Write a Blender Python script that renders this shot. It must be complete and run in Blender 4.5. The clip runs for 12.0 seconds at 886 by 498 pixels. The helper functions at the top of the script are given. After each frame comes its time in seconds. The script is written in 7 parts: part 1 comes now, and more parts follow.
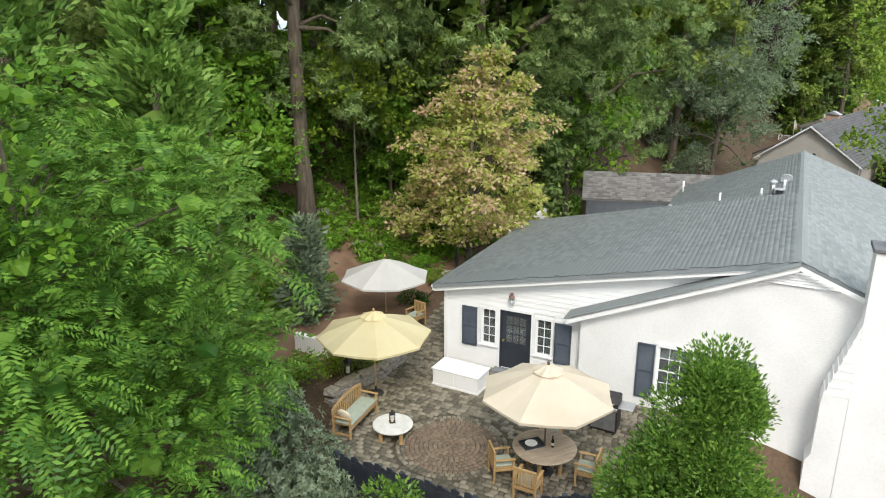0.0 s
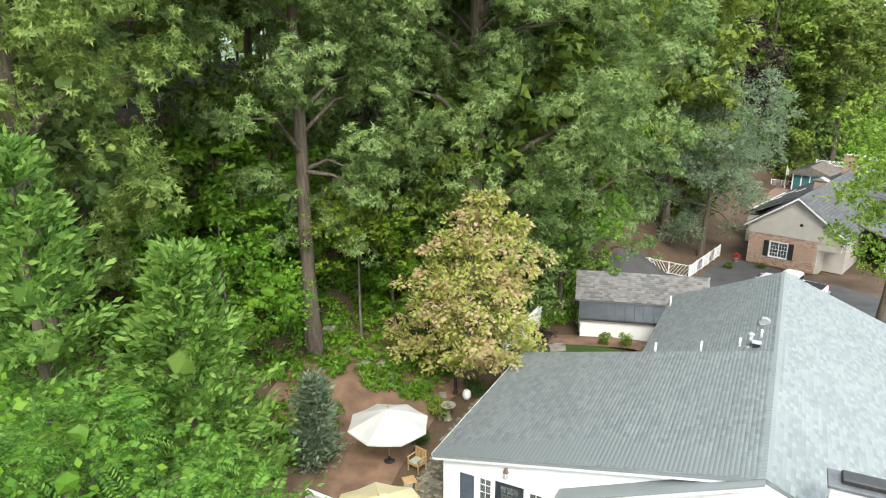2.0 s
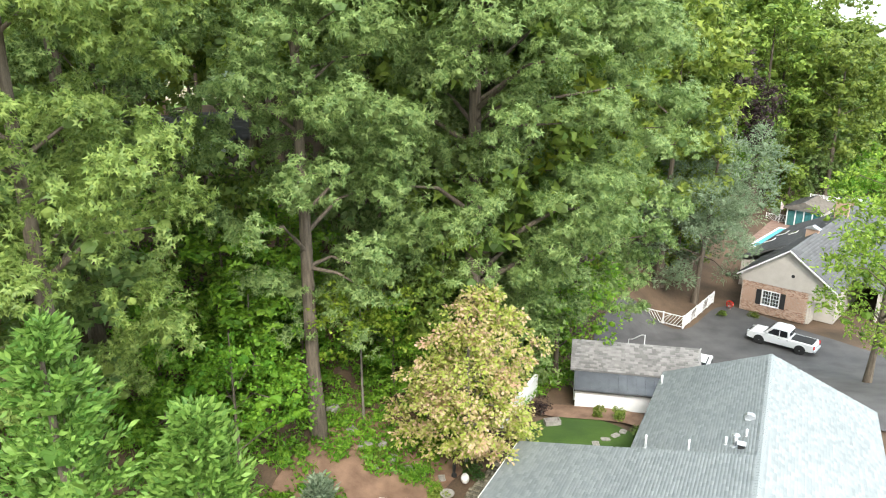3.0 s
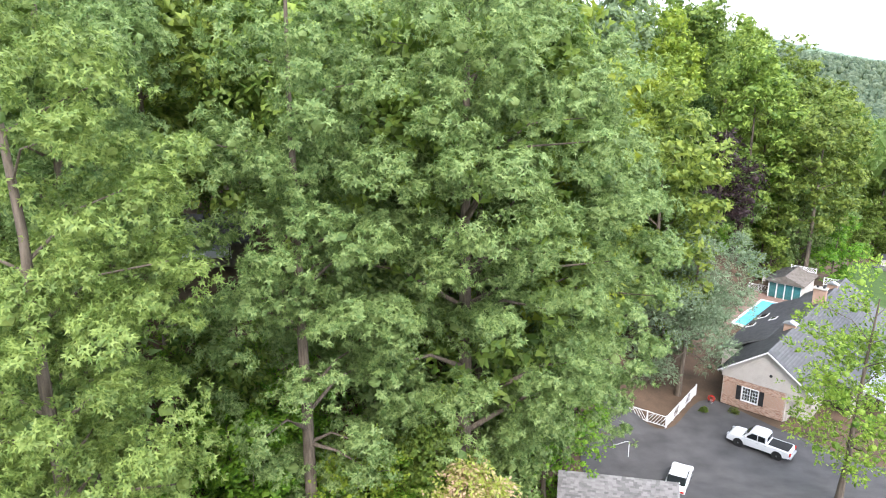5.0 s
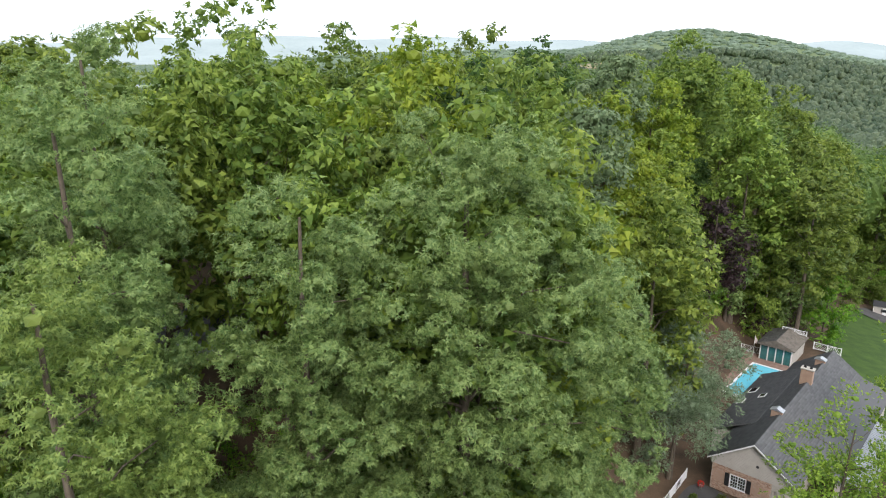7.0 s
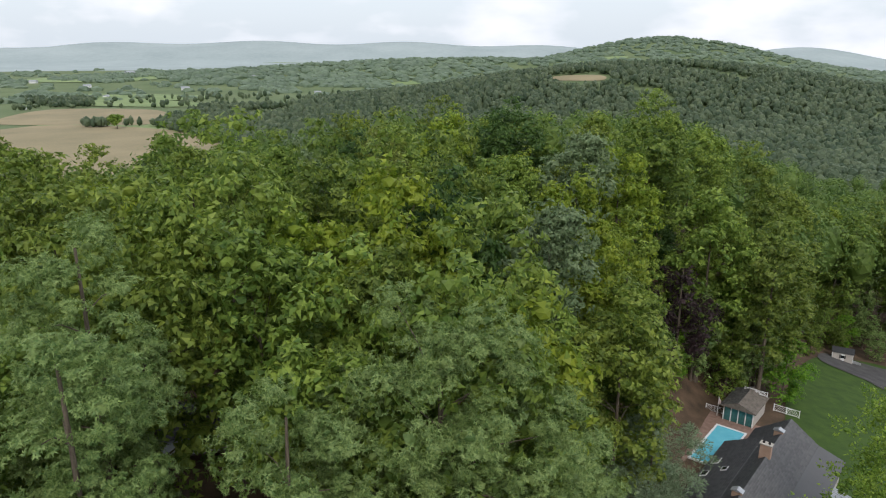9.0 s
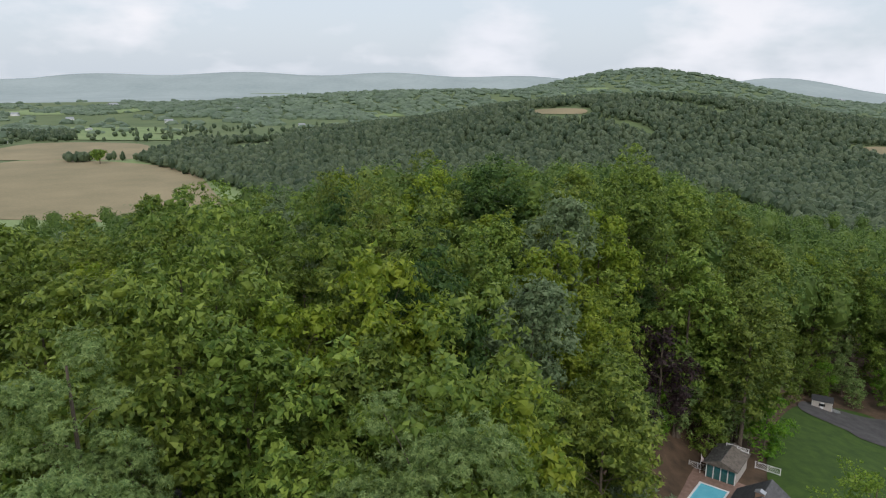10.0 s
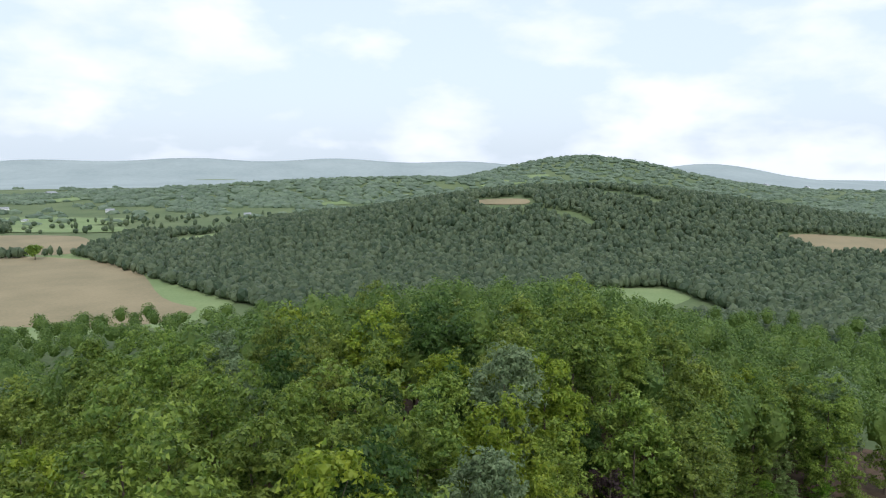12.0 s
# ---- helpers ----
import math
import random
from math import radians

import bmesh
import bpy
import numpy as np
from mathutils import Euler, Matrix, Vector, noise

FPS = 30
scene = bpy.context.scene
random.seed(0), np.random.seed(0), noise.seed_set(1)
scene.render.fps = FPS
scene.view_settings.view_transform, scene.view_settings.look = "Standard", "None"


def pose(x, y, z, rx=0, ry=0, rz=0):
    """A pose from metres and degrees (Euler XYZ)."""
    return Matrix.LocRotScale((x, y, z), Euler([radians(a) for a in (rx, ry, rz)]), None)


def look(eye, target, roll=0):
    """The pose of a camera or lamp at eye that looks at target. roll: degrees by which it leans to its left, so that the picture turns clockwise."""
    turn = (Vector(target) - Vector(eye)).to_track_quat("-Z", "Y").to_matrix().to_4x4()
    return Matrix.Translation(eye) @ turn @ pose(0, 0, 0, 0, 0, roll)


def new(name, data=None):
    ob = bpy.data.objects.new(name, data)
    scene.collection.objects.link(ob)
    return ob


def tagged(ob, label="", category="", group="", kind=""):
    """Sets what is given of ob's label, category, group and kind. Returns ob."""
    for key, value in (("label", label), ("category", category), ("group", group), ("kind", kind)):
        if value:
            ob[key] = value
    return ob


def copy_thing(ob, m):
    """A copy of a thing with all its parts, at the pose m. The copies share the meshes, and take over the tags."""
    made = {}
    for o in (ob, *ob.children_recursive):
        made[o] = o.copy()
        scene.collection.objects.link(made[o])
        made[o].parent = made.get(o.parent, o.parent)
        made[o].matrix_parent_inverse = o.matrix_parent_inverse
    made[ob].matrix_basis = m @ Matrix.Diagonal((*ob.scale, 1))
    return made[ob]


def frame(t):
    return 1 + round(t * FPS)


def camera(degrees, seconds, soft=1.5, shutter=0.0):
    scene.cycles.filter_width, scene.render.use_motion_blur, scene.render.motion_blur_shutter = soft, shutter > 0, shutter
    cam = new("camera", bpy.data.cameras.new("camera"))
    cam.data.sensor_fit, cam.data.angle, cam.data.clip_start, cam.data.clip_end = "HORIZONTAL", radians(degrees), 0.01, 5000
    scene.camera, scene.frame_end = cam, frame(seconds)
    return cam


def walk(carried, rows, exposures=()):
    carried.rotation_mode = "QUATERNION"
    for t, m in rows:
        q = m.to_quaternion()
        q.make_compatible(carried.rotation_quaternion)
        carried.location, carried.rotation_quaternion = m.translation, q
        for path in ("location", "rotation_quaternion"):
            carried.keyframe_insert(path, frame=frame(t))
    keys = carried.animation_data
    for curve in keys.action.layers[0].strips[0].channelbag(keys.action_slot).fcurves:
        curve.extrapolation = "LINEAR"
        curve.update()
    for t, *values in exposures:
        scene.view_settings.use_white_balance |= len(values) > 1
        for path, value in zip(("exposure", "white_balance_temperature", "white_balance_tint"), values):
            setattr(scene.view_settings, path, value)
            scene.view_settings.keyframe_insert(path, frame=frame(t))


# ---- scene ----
# The camera climbs straight up: seconds, height, yaw, pitch, roll.
cam = camera(65.0, 12.0, soft=1.1)
ROWS = [
    (0.0, 10.6, -0.66, -16.95, 0.0),
    (0.5, 11.93, -0.75, -17.02, 0.0),
    (1.0, 13.55, -0.8, -17.1, 0.0),
    (1.5, 15.4, -0.72, -17.08, 0.0),
    (2.0, 17.53, -0.72, -17.07, 0.0),
    (2.5, 19.97, -0.75, -17.02, 0.0),
    (3.0, 22.55, -0.77, -16.97, 0.05),
    (5.0, 32.2, -1.43, -16.03, 0.1),
    (5.5, 34.85, -1.42, -16.08, 0.1),
    (6.0, 37.65, -1.37, -16.16, 0.1),
    (6.5, 40.5, -1.32, -16.26, 0.1),
    (7.0, 43.35, -1.34, -16.4, 0.15),
    (7.5, 46.1, -1.5, -16.46, 0.2),
    (9.5, 57.4, -4.2, -15.75, 0.25),
    (10.0, 60.3, -4.78, -13.87, 0.2),
    (10.5, 63.2, -5.33, -11.8, 0.2),
    (11.0, 66.0, -5.9, -9.75, 0.15),
    (11.5, 68.8, -6.72, -8.0, 0.15),
    (12.0, 71.6, -9.15, -7.2, 0.15),
]
EXPOSURES = [(0.0, 0.38, 6500, 10), (1.5, 0.62, 6450, 8), (3.0, 1.27, 6450, 9), (5.5, 1.28, 6000, 18), (7.0, 0.2, 6350, 14), (7.5, -0.42, 6400, 14), (9.5, -0.6, 6400, 14), (10.5, -0.95, 6300, 13), (11.0, -1.0, 6250, 12), (12.0, -0.5, 6100, 13)]
walk(cam, [(t, pose(0, 0, z, 0, 0, yaw) @ pose(0, 0, 0, 90 + pitch) @ pose(0, 0, 0, 0, 0, roll)) for t, z, yaw, pitch, roll in ROWS], EXPOSURES)

# ---- sky and sun ----
SUN_UP, SUN_ROUND = 46.0, 178.0
world = bpy.data.worlds.new("world")
scene.world = world
world.use_nodes = True
wn, wl = world.node_tree.nodes, world.node_tree.links
wn.clear()
w_out = wn.new("ShaderNodeOutputWorld")
w_bg = wn.new("ShaderNodeBackground")
w_sky = wn.new("ShaderNodeTexSky")
w_sky.sky_type = "NISHITA"
w_sky.sun_disc = False
w_sky.sun_elevation, w_sky.sun_rotation = radians(SUN_UP), radians(SUN_ROUND)
w_sky.air_density, w_sky.dust_density = 1.0, 3.0
w_co = wn.new("ShaderNodeTexCoord")
w_map = wn.new("ShaderNodeMapping")
w_map.inputs["Scale"].default_value = (1.0, 1.0, 2.4)
w_noise = wn.new("ShaderNodeTexNoise")
w_noise.inputs["Scale"].default_value = 5.5
w_noise.inputs["Detail"].default_value = 8.0
w_noise.inputs["Roughness"].default_value = 0.52
w_ramp = wn.new("ShaderNodeValToRGB")
w_ramp.color_ramp.elements[0].position, w_ramp.color_ramp.elements[1].position = 0.46, 0.64
w_shade = wn.new("ShaderNodeTexNoise")
w_shade.inputs["Scale"].default_value = 3.1
w_shade.inputs["Detail"].default_value = 4.0
w_cloud = wn.new("ShaderNodeMixRGB")
w_cloud.inputs[1].default_value = (6.3, 6.9, 7.6, 1)
w_cloud.inputs[2].default_value = (8.9, 8.85, 8.75, 1)
w_veil = wn.new("ShaderNodeMixRGB")
w_veil.inputs[0].default_value = 0.75
w_veil.inputs[2].default_value = (7.0, 7.8, 8.3, 1)
w_mix = wn.new("ShaderNodeMixRGB")
wl.new(w_co.outputs["Generated"], w_map.inputs["Vector"])
wl.new(w_map.outputs["Vector"], w_noise.inputs["Vector"])
wl.new(w_map.outputs["Vector"], w_shade.inputs["Vector"])
wl.new(w_noise.outputs["Fac"], w_ramp.inputs["Fac"])
wl.new(w_shade.outputs["Fac"], w_cloud.inputs[0])
wl.new(w_sky.outputs["Color"], w_veil.inputs[1])
wl.new(w_ramp.outputs["Color"], w_mix.inputs[0])
wl.new(w_veil.outputs["Color"], w_mix.inputs[1])
wl.new(w_cloud.outputs["Color"], w_mix.inputs[2])
wl.new(w_mix.outputs["Color"], w_bg.inputs["Color"])
w_bg.inputs["Strength"].default_value = 0.19
wl.new(w_bg.outputs["Background"], w_out.inputs["Surface"])

sun = new("sun", bpy.data.lights.new("sun", "SUN"))
sun.data.energy, sun.data.angle, sun.data.color = 1.8, radians(16), (1.0, 0.95, 0.86)
se, sr = radians(SUN_UP), radians(SUN_ROUND)
sun_way = Vector((math.sin(sr) * math.cos(se), math.cos(sr) * math.cos(se), math.sin(se)))
sun.matrix_world = look(tuple(sun_way * 100), (0, 0, 0))


# ---- materials ----
def material(name, a, b, scale=4.0, rough=0.8, bump=0.0, fine=40.0, metal=0.0, island=0.0, random_hue=0.0, leaf=0.0, stretch=(1, 1, 1), coat=0.0, spread=(0.35, 0.65)):
    """A surface that varies between two colours at two scales; island: how far single pieces differ; leaf: share of light let through."""
    m = bpy.data.materials.new(name)
    m.use_nodes = True
    n, l = m.node_tree.nodes, m.node_tree.links
    p = n["Principled BSDF"]
    co = n.new("ShaderNodeTexCoord")
    mp = n.new("ShaderNodeMapping")
    mp.inputs["Scale"].default_value = stretch
    l.new(co.outputs["Object"], mp.inputs["Vector"])
    big = n.new("ShaderNodeTexNoise")
    big.inputs["Scale"].default_value, big.inputs["Detail"].default_value = scale, 5.0
    small = n.new("ShaderNodeTexNoise")
    small.inputs["Scale"].default_value, small.inputs["Detail"].default_value = fine, 3.0
    l.new(mp.outputs["Vector"], big.inputs["Vector"])
    l.new(mp.outputs["Vector"], small.inputs["Vector"])
    add = n.new("ShaderNodeMath")
    add.operation = "MULTIPLY_ADD"
    l.new(small.outputs["Fac"], add.inputs[0])
    add.inputs[1].default_value = 0.35
    half = n.new("ShaderNodeMath")
    half.operation = "MULTIPLY"
    half.inputs[1].default_value = 0.65
    l.new(big.outputs["Fac"], half.inputs[0])
    l.new(half.outputs[0], add.inputs[2])
    ramp = n.new("ShaderNodeValToRGB")
    ramp.color_ramp.elements[0].position, ramp.color_ramp.elements[1].position = spread
    ramp.color_ramp.elements[0].color, ramp.color_ramp.elements[1].color = (*a, 1), (*b, 1)
    value = add.outputs[0]
    if island:
        geo = n.new("ShaderNodeNewGeometry")
        mix = n.new("ShaderNodeMixRGB")
        mix.inputs[0].default_value = island
        l.new(value, mix.inputs[1])
        l.new(geo.outputs["Random Per Island"], mix.inputs[2])
        value = mix.outputs[0]
    l.new(value, ramp.inputs["Fac"])
    colour = ramp.outputs["Color"]
    if random_hue:
        info = n.new("ShaderNodeObjectInfo")
        hsv = n.new("ShaderNodeHueSaturation")
        for key, low, high in (("Hue", 0.5 - 0.028 * random_hue, 0.5 + 0.008 * random_hue), ("Value", 1 - 0.3 * random_hue, 1 + 0.3 * random_hue)):
            mr = n.new("ShaderNodeMapRange")
            mr.inputs["To Min"].default_value, mr.inputs["To Max"].default_value = low, high
            if key == "Value":
                wrap = n.new("ShaderNodeMath")
                wrap.operation = "MULTIPLY"
                wrap.inputs[1].default_value = 7.31
                frac = n.new("ShaderNodeMath")
                frac.operation = "FRACT"
                l.new(info.outputs["Random"], wrap.inputs[0])
                l.new(wrap.outputs[0], frac.inputs[0])
                l.new(frac.outputs[0], mr.inputs["Value"])
            else:
                l.new(info.outputs["Random"], mr.inputs["Value"])
            l.new(mr.outputs["Result"], hsv.inputs[key])
        l.new(colour, hsv.inputs["Color"])
        colour = hsv.outputs["Color"]
    l.new(colour, p.inputs["Base Color"])
    p.inputs["Roughness"].default_value, p.inputs["Metallic"].default_value = rough, metal
    p.inputs["Coat Weight"].default_value = coat
    if bump:
        bp = n.new("ShaderNodeBump")
        bp.inputs["Strength"].default_value, bp.inputs["Distance"].default_value = bump, 0.02
        l.new(add.outputs[0], bp.inputs["Height"])
        l.new(bp.outputs["Normal"], p.inputs["Normal"])
    if leaf:
        p.inputs["Specular IOR Level"].default_value = 0.3
        tr = n.new("ShaderNodeBsdfTranslucent")
        sh = n.new("ShaderNodeMixShader")
        sh.inputs[0].default_value = leaf
        l.new(colour, tr.inputs["Color"])
        out = n["Material Output"]
        l.new(p.outputs["BSDF"], sh.inputs[1])
        l.new(tr.outputs["BSDF"], sh.inputs[2])
        l.new(sh.outputs[0], out.inputs["Surface"])
    return m


def foliage(name, a, b, hue=0.0, rough=0.5, leaf=0.40, island=0.6, scale=0.35):
    return material(name, a, b, scale=scale, fine=2.5, rough=rough, island=island, random_hue=hue, leaf=leaf, spread=(0.2, 0.8))


LEAF_WOOD = foliage("leaf_wood", (0.082, 0.152, 0.026), (0.275, 0.365, 0.064), hue=0.75)
LEAF_OAK = foliage("leaf_oak", (0.110, 0.196, 0.056), (0.320, 0.420, 0.140), hue=0.15)
LEAF_GREY = foliage("leaf_grey", (0.120, 0.190, 0.085), (0.260, 0.340, 0.170), hue=0.2)
LEAF_LIME = foliage("leaf_lime", (0.130, 0.220, 0.020), (0.330, 0.410, 0.045), hue=0.3)
LEAF_DARK = foliage("leaf_dark", (0.030, 0.080, 0.018), (0.090, 0.170, 0.035), hue=0.4)
LEAF_FRESH = foliage("leaf_fresh", (0.070, 0.190, 0.015), (0.220, 0.390, 0.035), hue=0.3)
LEAF_PURPLE = foliage("leaf_purple", (0.022, 0.015, 0.016), (0.070, 0.042, 0.042))
LEAF_PINE = foliage("leaf_pine", (0.150, 0.220, 0.120), (0.310, 0.390, 0.240))
LEAF_FROND = foliage("leaf_frond", (0.050, 0.145, 0.020), (0.205, 0.370, 0.048), hue=0.2)
LEAF_CEDAR = foliage("leaf_cedar", (0.085, 0.195, 0.032), (0.280, 0.440, 0.095), hue=0.2)
LEAF_BAY = foliage("leaf_bay", (0.042, 0.118, 0.016), (0.225, 0.370, 0.062), rough=0.32)
LEAF_SMOKE = foliage("leaf_smoke", (0.110, 0.160, 0.090), (0.290, 0.350, 0.230), hue=0.2)
LEAF_DOGWOOD = material("leaf_dogwood", (0.400, 0.470, 0.090), (0.700, 0.470, 0.350), scale=0.4, fine=3.0, rough=0.55, island=0.25, leaf=0.45, spread=(0.44, 0.64))
LEAF_LOCUST = foliage("leaf_locust", (0.100, 0.200, 0.025), (0.310, 0.430, 0.060), hue=0.2)
LEAF_FADED = foliage("leaf_faded", (0.115, 0.195, 0.042), (0.300, 0.390, 0.098), hue=0.2)
BARK = material("bark", (0.070, 0.053, 0.038), (0.185, 0.148, 0.110), scale=1.5, fine=14, rough=0.95, bump=0.9, stretch=(6, 6, 0.7))
BARK_PALE = material("bark_pale", (0.10, 0.085, 0.065), (0.22, 0.195, 0.155), scale=1.5, fine=14, rough=0.95, bump=0.6, stretch=(5, 5, 0.8))


# ---- mesh tools ----
def mesh_of(name, verts, faces, mat, smooth=False):
    me = bpy.data.meshes.new(name)
    verts = np.asarray(verts, dtype=np.float32).reshape(-1, 3)
    if isinstance(faces, np.ndarray):
        k = faces.shape[1]
        me.vertices.add(len(verts))
        me.vertices.foreach_set("co", verts.ravel())
        me.loops.add(faces.size)
        me.loops.foreach_set("vertex_index", faces.astype(np.int32).ravel())
        me.polygons.add(len(faces))
        me.polygons.foreach_set("loop_start", np.arange(0, faces.size, k, dtype=np.int32))
        me.update(calc_edges=True)
    else:
        me.from_pydata([tuple(map(float, v)) for v in verts], [], [tuple(int(i) for i in f) for f in faces])
    for one in mat if isinstance(mat, (list, tuple)) else [mat]:
        me.materials.append(one)
    if smooth:
        me.polygons.foreach_set("use_smooth", np.ones(len(me.polygons), dtype=bool))
    return me


def thing(name, label, category, at=(0, 0, 0), turn=0.0, group="", kind=""):
    ob = new(name)
    ob.empty_display_size = 0.2
    ob.matrix_world = pose(*at, 0, 0, turn)
    return tagged(ob, label, category, group, kind)


def hang(name, me, parent=None, label="", m=None):
    ob = new(name, me)
    if parent is not None:
        ob.parent = parent
    if m is not None:
        ob.matrix_basis = m
    if label:
        tagged(ob, label)
    return ob


def part(name, bm, mat, parent, label="", m=None, smooth=False):
    me = bpy.data.meshes.new(name)
    bm.to_mesh(me)
    bm.free()
    me.materials.append(mat)
    if smooth:
        me.polygons.foreach_set("use_smooth", np.ones(len(me.polygons), dtype=bool))
    return hang(name, me, parent, label, m)


def box(bm, x0, x1, y0, y1, z0, z1, bevel=0.0):
    made = bmesh.ops.create_cube(bm, size=1.0)
    vs = made["verts"]
    bmesh.ops.scale(bm, vec=(x1 - x0, y1 - y0, z1 - z0), verts=vs)
    bmesh.ops.translate(bm, vec=((x0 + x1) / 2, (y0 + y1) / 2, (z0 + z1) / 2), verts=vs)
    if bevel:
        es = list({e for v in vs for e in v.link_edges})
        bmesh.ops.bevel(bm, geom=es, offset=bevel, segments=1, affect="EDGES")
    return bm


def boxed(x0, x1, y0, y1, z0, z1, bevel=0.0):
    return box(bmesh.new(), x0, x1, y0, y1, z0, z1, bevel)


def lathe(bm, profile, segs=20, cx=0.0, cy=0.0):
    rings = []
    for r, z in profile:
        rings.append([bm.verts.new((cx + r * math.cos(2 * math.pi * k / segs), cy + r * math.sin(2 * math.pi * k / segs), z)) for k in range(segs)])
    for a, b in zip(rings, rings[1:]):
        for k in range(segs):
            bm.faces.new((a[k], a[(k + 1) % segs], b[(k + 1) % segs], b[k]))
    bm.faces.new(list(reversed(rings[0])))
    bm.faces.new(rings[-1])
    return bm


def prism(outline, y0, y1):
    """A closed outline in x and z, drawn out from y0 to y1."""
    bm = bmesh.new()
    a = [bm.verts.new((x, y0, z)) for x, z in outline]
    b = [bm.verts.new((x, y1, z)) for x, z in outline]
    n = len(outline)
    bm.faces.new(a)
    bm.faces.new(list(reversed(b)))
    for k in range(n):
        bm.faces.new((a[k], b[k], b[(k + 1) % n], a[(k + 1) % n]))
    bmesh.ops.recalc_face_normals(bm, faces=bm.faces)
    return bm


def tube_arrays(points, radii, segs=8):
    points = np.asarray(points, float)
    verts, faces = [], []
    for i, (p, r) in enumerate(zip(points, radii)):
        d = points[min(i + 1, len(points) - 1)] - points[max(i - 1, 0)]
        d = d / (np.linalg.norm(d) + 1e-9)
        a = np.cross(d, (0.0, 1.0, 0.0) if abs(d[1]) < 0.9 else (1.0, 0.0, 0.0))
        a /= np.linalg.norm(a)
        b = np.cross(d, a)
        for k in range(segs):
            t = 2 * math.pi * k / segs
            verts.append(p + r * (math.cos(t) * a + math.sin(t) * b))
    for i in range(len(points) - 1):
        for k in range(segs):
            faces.append((i * segs + k, i * segs + (k + 1) % segs, (i + 1) * segs + (k + 1) % segs, (i + 1) * segs + k))
    return np.array(verts), np.array(faces)


def joined(pieces):
    """Joins (verts, faces) arrays with faces of one size."""
    vs, fs, base = [], [], 0
    for v, f in pieces:
        vs.append(v)
        fs.append(np.asarray(f) + base)
        base += len(v)
    return np.concatenate(vs), np.concatenate(fs)


# ---- leaves ----
def unit(v):
    return v / (np.linalg.norm(v, axis=-1, keepdims=True) + 1e-9)


def leaves(at, out, length, width, rng, droop=0.3, spread=0.7, small=False):
    """One pointed leaf a place: quads that grow outwards with the way out, drooping."""
    n = len(at)
    d = unit(unit(out) + spread * rng.normal(size=(n, 3)) * 0.6 - np.array([0, 0, droop]))
    s = unit(np.cross(d, unit(out) + rng.normal(size=(n, 3)) * 0.5))
    size = (0.7 + 0.6 * rng.random(n))[:, None]
    a, w = d * length * size, s * width * size
    if small:
        o = unit(out)
        d = unit(np.cross(o, rng.normal(size=(n, 3))) + 0.3 * o + 0.25 * rng.normal(size=(n, 3)) - np.array([0, 0, droop]))
        w = unit(np.cross(o + 0.35 * rng.normal(size=(n, 3)), d)) * width * size
        a = d * length * size
        v = np.stack([at + w, at + a, at - w], 1).reshape(-1, 3)
        return v, np.arange(3 * n).reshape(-1, 3)
    v = np.stack([at, at + 0.45 * a + w, at + a, at + 0.45 * a - w], 1).reshape(-1, 3)
    return v, np.arange(4 * n).reshape(-1, 4)


def rosettes(at, out, length, width, rng, count=6, droop=0.55):
    """Whorls of leaves that spread and hang from each twig's end."""
    n = len(at)
    o = unit(out + rng.normal(size=(n, 3)) * 0.35)
    a = unit(np.cross(o, rng.normal(size=(n, 3))))
    b = np.cross(o, a)
    vs = []
    for k in range(count):
        t = (2 * math.pi * k / count + rng.random(n) * 0.8)[:, None]
        d = unit(0.45 * o + np.cos(t) * a + np.sin(t) * b - np.array([0, 0, droop]))
        s = unit(np.cross(d, o))
        size = (0.7 + 0.6 * rng.random(n))[:, None]
        root = at + d * length * size * 0.18
        vs.append(np.stack([root + s * width * size, at + d * length * size, root - s * width * size], 1))
    v = np.concatenate(vs, 0).reshape(-1, 3)
    return v, np.arange(len(v)).reshape(-1, 3)


def fronds(at, out, length, rng, pairs=7, leaflet=0.11, width=0.022, droop=0.5):
    """Feathered leaves: a stalk that arches over, with leaflets in pairs."""
    n = len(at)
    d = unit(out + rng.normal(size=(n, 3)) * 0.3 + np.array([0, 0, 0.25]))
    side = unit(np.cross(d, np.array([0, 0, 1.0]) + rng.normal(size=(n, 3)) * 0.25))
    size = (0.7 + 0.5 * rng.random(n))[:, None]
    vs = []
    for k in range(pairs):
        f = 0.25 + 0.75 * k / (pairs - 1)
        p = at + d * length * size * f - np.array([0, 0, 1.0]) * (droop * length * size * f * f)
        ahead = unit(d - np.array([0, 0, 2 * droop * f]))
        small = 1.15 - 0.9 * abs(f - 0.55)
        for sign in (1, -1):
            ld = unit(sign * side + 0.35 * ahead - np.array([0, 0, 0.15]) + rng.normal(size=(n, 3)) * 0.08)
            lw = unit(ahead) * width * size
            la = ld * leaflet * small * size
            vs.append(np.stack([p, p + 0.4 * la + lw, p + la, p + 0.4 * la - lw], 1))
    v = np.concatenate(vs, 0).reshape(-1, 3)
    return v, np.arange(len(v)).reshape(-1, 4)


ICO_V, ICO_F = None, None
_bm = bmesh.new()
bmesh.ops.create_icosphere(_bm, subdivisions=1, radius=1.0)
_bm.verts.ensure_lookup_table()
ICO_V = np.array([v.co[:] for v in _bm.verts])
ICO_F = np.array([[v.index for v in f.verts] for f in _bm.faces])
_bm.free()
_bm = bmesh.new()
bmesh.ops.create_icosphere(_bm, subdivisions=2, radius=1.0)
_bm.verts.ensure_lookup_table()
BALL_V = np.array([v.co[:] for v in _bm.verts])
BALL_F = np.array([[v.index for v in f.verts] for f in _bm.faces])
_bm.free()


